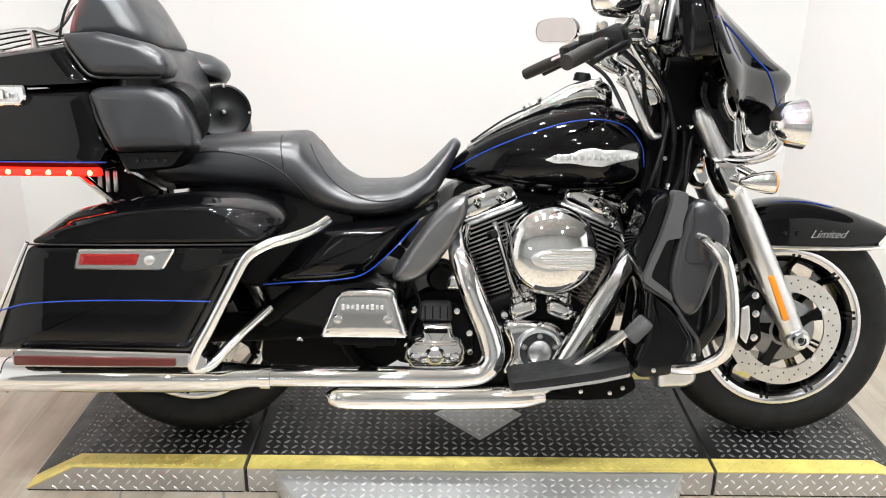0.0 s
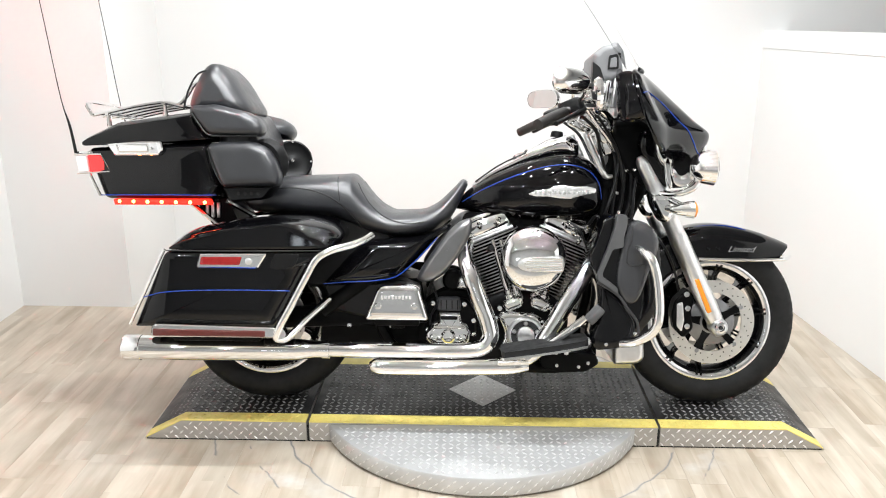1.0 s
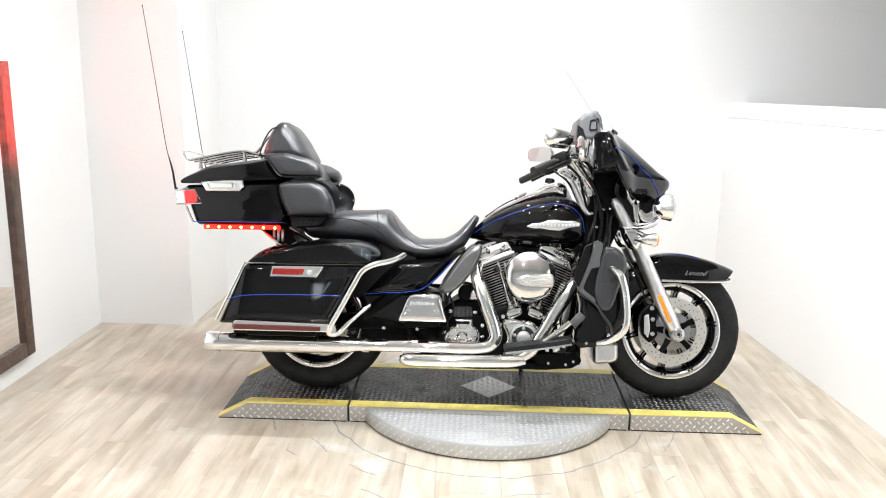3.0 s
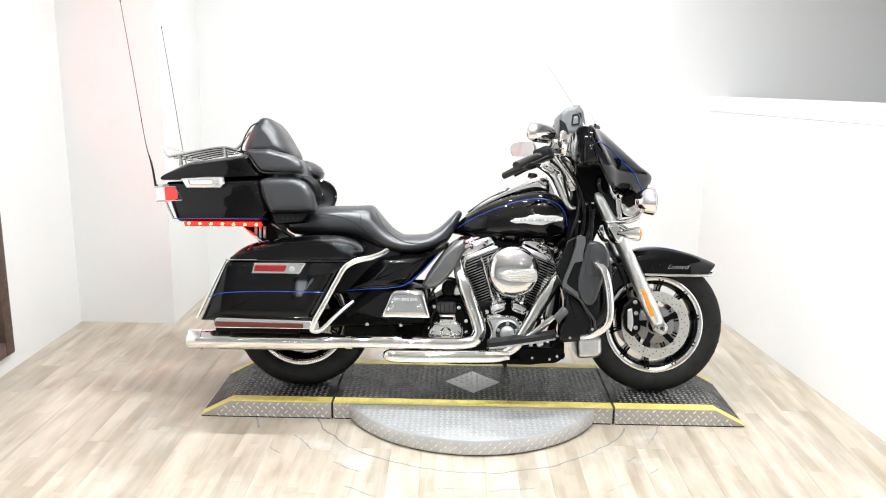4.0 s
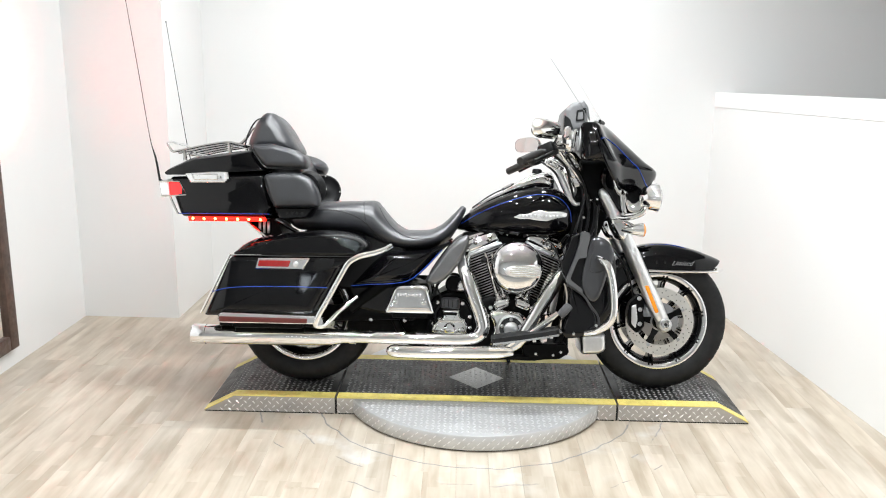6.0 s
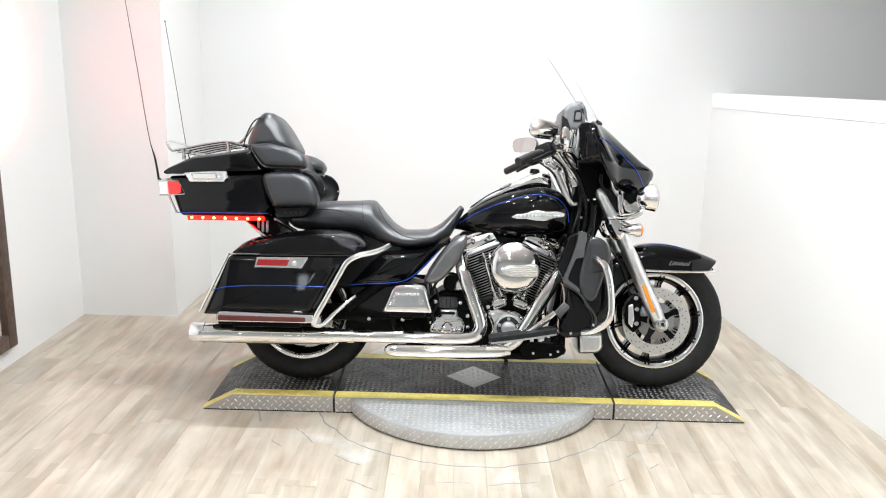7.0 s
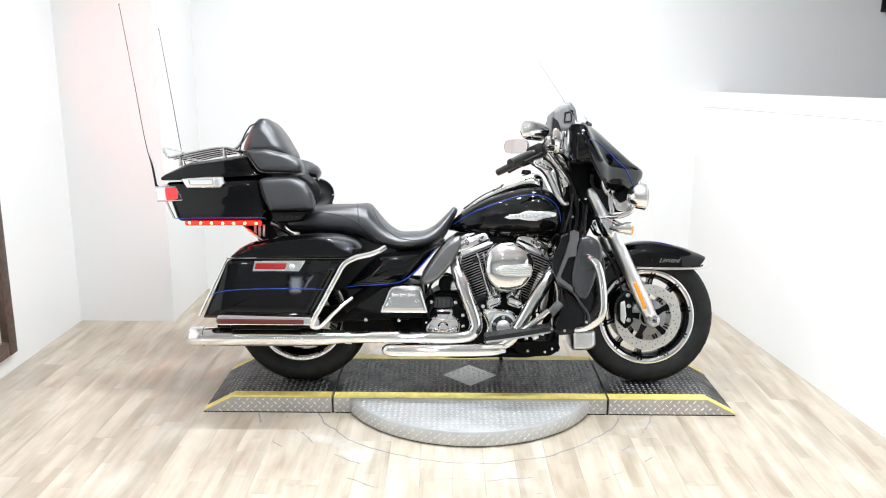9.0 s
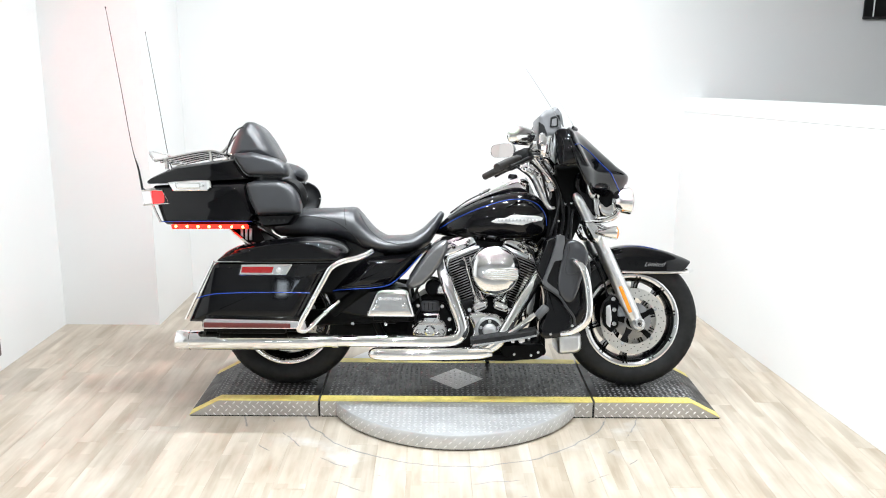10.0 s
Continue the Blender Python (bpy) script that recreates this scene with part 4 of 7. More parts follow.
# saddlebags
for s in (-1, 1):
    body_line = rounded([(-1.182, 0.340), (-1.062, 0.597), (-0.53, 0.603), (-0.60, 0.545), (-0.712, 0.340)], 0.018, 5)
    bag = part("saddlebag", weighted_puff(body_line, [(s * 0.175, 0.01), (s * 0.18, 0), (s * 0.385, 0), (s * 0.41, 0.005), (s * 0.425, 0.014), (s * 0.433, 0.033), (s * 0.438, 0.065), (s * 0.4405, 0.11)], lambda p: 0.15 if p.y > 0.58 else 1.0, smooth_outline=False), PAINT, bike, "gloss black hard saddlebag with a blue pinstripe", 50)
    lid_line = rounded([(-1.064, 0.601), (-1.045, 0.634), (-0.99, 0.664), (-0.87, 0.690), (-0.70, 0.707), (-0.60, 0.705), (-0.53, 0.685), (-0.492, 0.645), (-0.515, 0.607)], 0.03, 5)
    lid_w = lambda p: min(1.0, max(0.0, (p.y - 0.60) / 0.05))
    lid = part("lid", weighted_puff(lid_line, [(s * 0.175, 0.012), (s * 0.19, 0), (s * 0.33, 0.0), (s * 0.37, 0.008), (s * 0.40, 0.022), (s * 0.42, 0.04), (s * 0.434, 0.06), (s * 0.443, 0.085), (s * 0.4435, 0.095)], lid_w, smooth_outline=False), PAINT, bag, "", 60)
    part("lid_gasket", tube([(-1.055, s * 0.442, 0.599), (-0.8, s * 0.4425, 0.600), (-0.53, s * 0.440, 0.604)], 0.0022, 6), GAP, bag)
    latch = part("latch_housing", puff(rounded([(-0.955, 0.545), (-0.944, 0.590), (-0.727, 0.593), (-0.757, 0.545)], 0.008), [(s * 0.436, 0), (s * 0.449, 0), (s * 0.453, 0.004)], smooth_outline=False), CHROME, bag, "bright alloy latch with a red reflector")
    part("reflector", puff(rounded([(-0.943, 0.556), (-0.937, 0.581), (-0.806, 0.582), (-0.815, 0.556)], 0.004), [(s * 0.45, 0), (s * 0.4545, 0), (s * 0.4555, 0.002)], smooth_outline=False), RED_LENS, latch, "red reflector")
    part("lock", lathe([(0, 0), (0.011, 0), (0.011, 0.006), (0.008, 0.008), (0, 0.008)], (-0.785, s * 0.451, 0.568), (0, s, 0), 18), SATIN, latch)
    part("latch_recess", puff(rounded([(-0.722, 0.545), (-0.705, 0.592), (-0.625, 0.592), (-0.640, 0.553), (-0.70, 0.540)], 0.008), [(s * 0.436, 0), (s * 0.4425, 0), (s * 0.4428, 0.003)], smooth_outline=False), PLASTIC, bag)
    stripe = [(p.x, s * 0.4412, p.y) for p in spline([(-1.132, 0.446), (-1.079, 0.461), (-0.989, 0.469), (-0.822, 0.473), (-0.656, 0.472)], 5)]
    part("pinstripe", tube(stripe, 0.0017, 6, 1, smooth_path=False), BLUE, bag, "blue pinstripe")
    part("rear_edge_trim", tube([(-1.182, s * 0.432, 0.355), (-1.122, s * 0.434, 0.478), (-1.062, s * 0.434, 0.602)], 0.005, 8), CHROME, bag)
    rail = part("bumper_strip", puff(rounded([(-1.105, 0.320), (-1.105, 0.352), (-1.09, 0.362), (-0.70, 0.354), (-0.70, 0.322)], 0.008), [(s * 0.43, 0.002), (s * 0.435, 0), (s * 0.455, 0), (s * 0.459, 0.004)], smooth_outline=False), CHROME, bag, "chrome bumper rail with a dark red insert")
    part("insert", puff(rounded([(-1.098, 0.325), (-1.098, 0.347), (-0.735, 0.344), (-0.735, 0.325)], 0.004), [(s * 0.456, 0), (s * 0.462, 0), (s * 0.463, 0.003)], smooth_outline=False), DARK_RED, rail, "dark red reflective insert")
    part("bag_support", box((0.30, 0.06, 0.05), (-0.92, s * 0.34, 0.312), 0.01), DARK_CAST, bag)
    guard = part("saddlebag_guard", tube([(-0.405, s * 0.33, 0.643), (-0.43, s * 0.37, 0.629), (-0.465, s * 0.40, 0.617), (-0.53, s * 0.447, 0.602), (-0.567, s * 0.455, 0.578), (-0.601, s * 0.457, 0.52), (-0.65, s * 0.457, 0.428), (-0.694, s * 0.455, 0.345), (-0.70, s * 0.445, 0.318), (-0.675, s * 0.42, 0.312), (-0.62, s * 0.36, 0.365), (-0.554, s * 0.29, 0.42)], 0.0125, 14, 6), CHROME, bike, "chrome saddlebag guard rail")
    part("guard_clamp", lathe([(0, -0.018), (0.019, -0.018), (0.019, 0.018), (0, 0.018)], (-0.689, s * 0.438, 0.335), "y", 16), CHROME, guard)

# rear fender and side panels
# dark block added to close the bright gap between lid and side cover
part("underseat_filler", puff(rounded([(-0.66, 0.44), (-0.68, 0.67), (-0.55, 0.70), (-0.36, 0.655), (-0.33, 0.52), (-0.42, 0.43)], 0.02), [(-0.152, 0.012), (-0.14, 0), (0.14, 0), (0.152, 0.012)], smooth_outline=False), PLASTIC, bike, "added dark filler block under the seat")
part("rear_fender", fender_bm(-0.8125, 0.318, 8, 168, lambda t: 0.36, lambda t: 0.115, lambda t: 0.30), PAINT, bike, "gloss black rear fender between the saddlebags")
for s in (-1, 1):
    side = part("side_cover", puff(rounded([(-0.60, 0.45), (-0.50, 0.56), (-0.44, 0.612), (-0.24, 0.628), (-0.17, 0.66), (-0.14, 0.67), (-0.19, 0.62), (-0.254, 0.548), (-0.325, 0.478), (-0.411, 0.462)], 0.012), [(s * 0.10, 0), (s * 0.165, 0), (s * 0.190, 0.006), (s * 0.206, 0.016), (s * 0.216, 0.032), (s * 0.222, 0.055), (s * 0.225, 0.08)], smooth_outline=False), PAINT, bike, "gloss black side cover", 70)
    part("pinstripe", tube([(-0.585, s * 0.219, 0.462), (-0.50, s * 0.222, 0.470), (-0.411, s * 0.222, 0.475), (-0.335, s * 0.222, 0.49), (-0.275, s * 0.221, 0.537), (-0.225, s * 0.219, 0.59), (-0.19, s * 0.214, 0.628)], 0.0018, 6, 5), BLUE, side, "blue pinstripe")
    part("air_deflector", puff([(-0.076, 0.693), (-0.074, 0.657), (-0.092, 0.612), (-0.130, 0.550), (-0.185, 0.492), (-0.235, 0.478), (-0.258, 0.490), (-0.236, 0.534), (-0.182, 0.612), (-0.146, 0.657), (-0.108, 0.686)], [(s * 0.20, 0.004), (s * 0.205, 0), (s * 0.25, 0.0), (s * 0.265, 0.008), (s * 0.270, 0.02)], steps=4), SATIN_GREY, bike, "satin grey air deflector", 60)
    part("swingarm", box((0.62, 0.045, 0.075), (-0.53, s * 0.15, 0.34), 0.012, (0, -3, 0)), DARK_CAST, bike)
    part("shock_absorber", tube([(-0.60, s * 0.17, 0.36), (-0.42, s * 0.17, 0.49)], 0.03, 16, 1, smooth_path=False), DARK_CAST, bike)
    part("frame_rail", tube([(0.40, s * 0.09, 0.80), (0.36, s * 0.11, 0.30), (0.30, s * 0.13, 0.17), (0.10, s * 0.14, 0.155), (-0.20, s * 0.14, 0.16), (-0.36, s * 0.14, 0.24), (-0.42, s * 0.14, 0.42), (-0.42, s * 0.13, 0.60)], 0.018, 12, 5), DARK_CAST, bike)
    part("lower_side_panel", puff(rounded([(-0.60, 0.46), (-0.41, 0.464), (-0.32, 0.474), (-0.25, 0.45), (-0.25, 0.36), (-0.40, 0.33), (-0.56, 0.36)], 0.02), [(s * 0.10, 0), (s * 0.175, 0), (s * 0.185, 0.01)], smooth_outline=False), PLASTIC, bike)

# top case
case_taper = lambda x: 1.0 - 0.16 * max(0, (-0.95 - x) / 0.46) ** 1.5


def taper(bm):
    for v in bm.verts:
        v.co.y *= case_taper(v.co.x)
    return bm


W = 0.285
ends = [(-W, 0.035), (-W + 0.004, 0.016), (-W + 0.016, 0.005), (-W + 0.035, 0)]
both_ends = ends + [(-0.1, 0), (0.1, 0)] + [(-y, i) for y, i in ends[::-1]]
case = part("top_case", taper(puff(rounded([(-1.335, 0.752), (-1.37, 0.845), (-1.392, 0.925), (-0.955, 0.948), (-0.92, 0.80), (-0.945, 0.748)], 0.02, 5), both_ends, smooth_outline=False)), PAINT, bike, "gloss black top case with pads, rack and lights", 50)
ends = [(-W, 0.045), (-W + 0.006, 0.02), (-W + 0.022, 0.006), (-W + 0.045, 0)]
both_ends = ends + [(-0.1, -0.004), (0.1, -0.004)] + [(-y, i) for y, i in ends[::-1]]
part("lid", taper(weighted_puff(rounded([(-1.41, 0.931), (-1.398, 0.962), (-1.285, 1.013), (-1.095, 1.039), (-1.00, 1.050), (-0.945, 0.953)], 0.022, 5), both_ends, lambda p: min(1.0, max(0.0, (p.y - 0.945) / 0.04)), smooth_outline=False)), PAINT, case, "", 50)
for s in (-1, 1):
    wy = lambda x, add=0.0: s * (W * case_taper(x) + add)
    lp = [(-1.312, 0.938), (-1.285, 0.900), (-1.125, 0.902), (-1.112, 0.918), (-1.116, 0.948), (-1.20, 0.947)]
    bm = puff(rounded(lp, 0.008), [(0, 0), (0.012, 0), (0.016, 0.004)], smooth_outline=False)
    for v in bm.verts:
        v.co.y = wy(v.co.x, v.co.y - 0.004)
    latch = part("latch", bm, CHROME, case, "chrome latch plate")
    bm = puff(rounded([(-1.272, 0.907), (-1.283, 0.941), (-1.131, 0.942), (-1.127, 0.908)], 0.006), [(0.006, 0), (0.0128, 0), (0.0132, 0.001)], smooth_outline=False)
    for v in bm.verts:
        v.co.y = wy(v.co.x, v.co.y)
    part("latch_recess", bm, SATIN, latch)
    part("latch_knob", lathe([(0, 0.012), (0.006, 0.011), (0.007, 0), (0, 0)], (-1.147, wy(-1.147, 0.012), 0.925), (0, s, 0), 14), CHROME, latch)
    bm = puff(rounded([(-1.266, 0.911), (-1.275, 0.937), (-1.160, 0.938), (-1.158, 0.912)], 0.006), [(0.010, 0), (0.017, 0), (0.020, 0.004)], smooth_outline=False)
    for v in bm.verts:
        v.co.y = wy(v.co.x, v.co.y)
    part("latch_lever", bm, CHROME, latch)
    bm = tube([(-1.345, 0, 0.765), (-1.15, 0, 0.768), (-0.935, 0, 0.770)], 0.0017, 6)
    for v in bm.verts:
        v.co.y = wy(v.co.x, v.co.y)
    part("pinstripe", bm, BLUE, case, "blue pinstripe")
    bm = puff(rounded([(-1.292, 0.733), (-1.296, 0.753), (-0.955, 0.757), (-0.950, 0.737)], 0.004), [(-0.02, 0), (0.004, 0), (0.008, 0.003)], smooth_outline=False)
    for v in bm.verts:
        v.co.y = wy(v.co.x, v.co.y)
    strip = part("led_strip", bm, LED_STRIP, case, "lit red running-light strip")
    for k in range(7):
        lx = -1.272 + 0.05 * k
        part("led", lathe([(0, 0.006), (0.0045, 0.005), (0.0065, 0.0), (0, 0)], (lx, wy(lx, 0.008), 0.745), (0, s, 0), 10), LED, strip, "lit orange-red diode")
    for outline, mat, label in (([(-1.418, 0.840), (-1.430, 0.900), (-1.388, 0.901), (-1.381, 0.842)], SIGNAL_WHITE, "white corner lens"), ([(-1.380, 0.842), (-1.387, 0.901), (-1.337, 0.902), (-1.308, 0.849)], TAIL_LIT, "lit red wraparound tail light")):
        bm = puff(rounded(outline, 0.005), [(0.150, 0.004), (0.155, 0), (0.243, 0), (0.251, 0.004)], smooth_outline=False)
        for v in bm.verts:
            v.co.y = s * v.co.y
        part("tail_light", bm, mat, case, label)
    part("corner_trim", tube([(-1.380, s * 0.246, 0.838), (-1.362, s * 0.250, 0.800), (-1.343, s * 0.254, 0.764)], 0.005, 8), CHROME, case, "chrome corner trim")
    part("tail_light_cap", box((0.07, 0.085, 0.012), (-1.392, s * 0.20, 0.908), 0.004), CHROME, case)
    part("tail_light_bezel", tube([(-1.420, s * 0.251, 0.838), (-1.306, s * 0.251, 0.846), (-1.336, s * 0.251, 0.904), (-1.43, s * 0.251, 0.903)], 0.003, 8, 2, smooth_path=False), CHROME, case)
    # speaker pod and its side pad
    pod_line = rounded([(-0.958, 0.934), (-0.930, 0.946), (-0.808, 0.950), (-0.757, 0.926), (-0.726, 0.880), (-0.717, 0.838), (-0.721, 0.802), (-0.905, 0.795), (-0.931, 0.848)], 0.018, 5)
    pod = part("speaker_pod", puff(pod_line, [(s * 0.225, 0.02), (s * 0.232, 0.006), (s * 0.242, 0), (s * 0.300, 0), (s * 0.311, 0.003), (s * 0.319, 0.010), (s * 0.323, 0.020), (s * 0.325, 0.04)], smooth_outline=False), VINYL, case, "padded black vinyl speaker pod", 60)
    part("pod_piping", tube([(-0.951, s * 0.313, 0.928), (-0.940, s * 0.315, 0.880), (-0.924, s * 0.315, 0.840), (-0.904, s * 0.313, 0.803)], 0.003, 6), PIPING, pod)
    part("pod_base", puff(rounded([(-0.92, 0.80), (-0.735, 0.805), (-0.775, 0.755), (-0.89, 0.745)], 0.015), [(s * 0.18, 0), (s * 0.27, 0), (s * 0.283, 0.008)], smooth_outline=False), PLASTIC, pod)
    for k in range(4):
        part("pod_button", lathe([(0, 0), (0.006, 0), (0.005, 0.004), (0, 0.004)], (-0.86 + 0.022 * k, s * 0.282, 0.776), (0, s, 0), 10), GAP, pod)
    face = Vector((0.28, -s * 0.95, 0.08)).normalized()
    centre = Vector((-0.780, s * 0.212, 0.882))
    spk = part("speaker", lathe([(0, -0.03), (0.070, -0.03), (0.080, 0.0), (0.080, 0.010), (0.074, 0.014), (0.066, 0.010), (0.058, 0.006), (0.02, 0.001), (0.008, 0.008), (0, 0.009)], tuple(centre), tuple(face), 36), PLASTIC, pod, "round black loudspeaker with chrome centre")
    part("speaker_cap", lathe([(0, 0.020), (0.006, 0.018), (0.008, 0.012), (0, 0.012)], tuple(centre), tuple(face), 14), CHROME, spk)
    for k in range(4):
        a = math.pi / 4 + k * math.pi / 2
        u = face.orthogonal().normalized()
        w = face.cross(u)
        part("speaker_screw", lathe([(0, 0.020), (0.0045, 0.019), (0.0045, 0.014), (0, 0.014)], tuple(centre + (u * math.cos(a) + w * math.sin(a)) * 0.073), tuple(face), 8), CHROME, spk)
    # arm pad of the backrest
    arm_line = rounded([(-1.014, 1.066), (-1.010, 1.044), (-0.988, 1.012), (-0.952, 0.971), (-0.886, 0.966), (-0.782, 0.968), (-0.771, 0.995), (-0.788, 1.025), (-0.828, 1.048), (-0.872, 1.058), (-0.93, 1.072)], 0.012, 5)
    part("arm_pad", puff(arm_line, [(s * 0.15, 0.06), (s * 0.175, 0.03), (s * 0.20, 0.01), (s * 0.225, 0), (s * 0.288, 0), (s * 0.300, 0.004), (s * 0.308, 0.011), (s * 0.312, 0.022), (s * 0.314, 0.04)], smooth_outline=False), VINYL, case, "padded black vinyl armrest", 60)
    part("arm_piping", tube([(-1.008, s * 0.303, 1.045), (-0.987, s * 0.304, 1.013), (-0.952, s * 0.304, 0.972), (-0.886, s * 0.304, 0.967), (-0.79, s * 0.302, 0.969)], 0.003, 6), PIPING, case)
    part("backrest_seam", tube([(-1.075, s * 0.174, 1.06), (-1.055, s * 0.174, 1.13), (-1.02, s * 0.166, 1.185), (-0.985, s * 0.164, 1.19), (-0.945, s * 0.172, 1.14), (-0.915, s * 0.178, 1.075)], 0.0035, 6), PIPING, case)
    whip_a = (-1.425, s * 0.245, 0.905)
    tip = (-1.580, s * 0.25, 1.70)
    ant = part("antenna", tube([whip_a, (-1.443, s * 0.246, 1.00), (-1.464, s * 0.247, 1.07), (-1.52, s * 0.248, 1.375), tip], [0.0055, 0.0045, 0.0018, 0.0016, 0.0014], 8, 6), PLASTIC, case, "thin black whip antenna")
    part("antenna_tip", lathe([(0, -0.004), (0.003, -0.003), (0.003, 0.003), (0, 0.004)], tip, "z", 8), PLASTIC, ant)
    part("case_strut", tube([(-1.06, s * 0.16, 0.735), (-0.965, s * 0.16, 0.655)], 0.009, 8, 1, smooth_path=False), CHROME, case)
    part("case_strut", tube([(-0.935, s * 0.16, 0.745), (-0.835, s * 0.16, 0.690)], 0.009, 8, 1, smooth_path=False), CHROME, case)
    for k in range(3):
        part("bracket_bar", box((0.012, 0.01, 0.055), (-1.012 + 0.02 * k, s * 0.135, 0.71), 0.003), SATIN, case)
part("case_bracket", puff(rounded([(-1.07, 0.752), (-0.94, 0.752), (-0.90, 0.66), (-0.98, 0.655)], 0.008), [(-0.13, 0), (0.13, 0)], smooth_outline=False), DARK_CAST, case)
ends = [(-0.19, 0.07), (-0.18, 0.045), (-0.162, 0.02), (-0.13, 0.005), (-0.08, 0)]
part("backrest", puff([(-1.068, 1.035), (-1.072, 1.075), (-1.052, 1.14), (-1.020, 1.200), (-0.99, 1.224), (-0.958, 1.220), (-0.920, 1.184), (-0.882, 1.125), (-0.850, 1.055), (-0.90, 1.03), (-1.0, 1.03)], ends + [(0.0, -0.002)] + [(-y, i) for y, i in ends[::-1]], steps=4), VINYL, case, "padded black vinyl passenger backrest", 70)
part("lumbar_pad", puff(rounded([(-0.95, 0.86), (-0.95, 1.05), (-0.862, 1.062), (-0.820, 1.0), (-0.800, 0.93), (-0.815, 0.865)], 0.03, 5), [(-0.215, 0.05), (-0.205, 0.02), (-0.18, 0.0), (0.18, 0.0), (0.205, 0.02), (0.215, 0.05)], smooth_outline=False), VINYL, case, "padded black vinyl lower backrest", 60)
rack = part("luggage_rack", tube([(-1.145, -0.14, 1.086), (-1.106, -0.14, 1.079), (-1.08, -0.13, 1.105), (-1.056, -0.11, 1.150), (-1.056, 0.11, 1.150), (-1.08, 0.13, 1.105), (-1.106, 0.14, 1.079), (-1.145, 0.14, 1.086)], 0.007, 10), CHROME, case, "chrome luggage rack")
for y in (-0.16, -0.08, 0.0, 0.08, 0.16):
    part("rack_bar", tube([(-1.40, y, 1.038), (-1.34, y, 1.050), (-1.25, y, 1.070), (-1.145, y, 1.084), (-1.09, y, 1.072), (-1.045, y, 1.070)], 0.0055, 10), CHROME, rack)
for x, z in ((-1.35, 1.046), (-1.15, 1.082)):
    part("rack_crossbar", tube([(x, -0.165, z), (x, 0.165, z)], 0.0065, 10, 1, smooth_path=False), CHROME, rack)
    for y in (-0.15, 0.15):
        part("rack_foot", tube([(x, y, z), (x + 0.004, y, z - 0.045)], [0.006, 0.010], 10, 2), CHROME, rack)
part("rack_end", tube([(-1.40, -0.165, 1.04), (-1.422, -0.16, 1.075), (-1.425, 0, 1.085), (-1.422, 0.16, 1.075), (-1.40, 0.165, 1.04)], 0.006, 10), CHROME, rack)

# fork yoke, lamps, fairing
def ring_plate(outer, inner, s, y0, y1, count=48):
    """A flat plate with a hole, between two closed (x, z) outlines."""
    loops = []
    for outline in (outer, inner):
        c = sum((Vector(p) for p in inner), Vector((0, 0))) / len(inner)
        pts = sorted(((math.atan2(p.y - c.y, p.x - c.x), (p - c).length) for p in spline(outline, 8, True)))
        loop = []
        for k in range(count):
            a = -math.pi + 2 * math.pi * k / count
            best = min(pts, key=lambda q: abs(q[0] - a))
            loop.append(c + Vector((math.cos(a), math.sin(a))) * best[1])
        loops.append(loop)
    o, i = loops
    mid = [p.lerp(q, 0.45) for p, q in zip(o, i)]
    order = ((o, y0), (o, y1 - 0.006), (mid, y1), (i, y1 - 0.005), (i, y0))
    return loft([[(p.x, s * y, p.y) for p in loop] for loop, y in order], cap=False, loop=True)


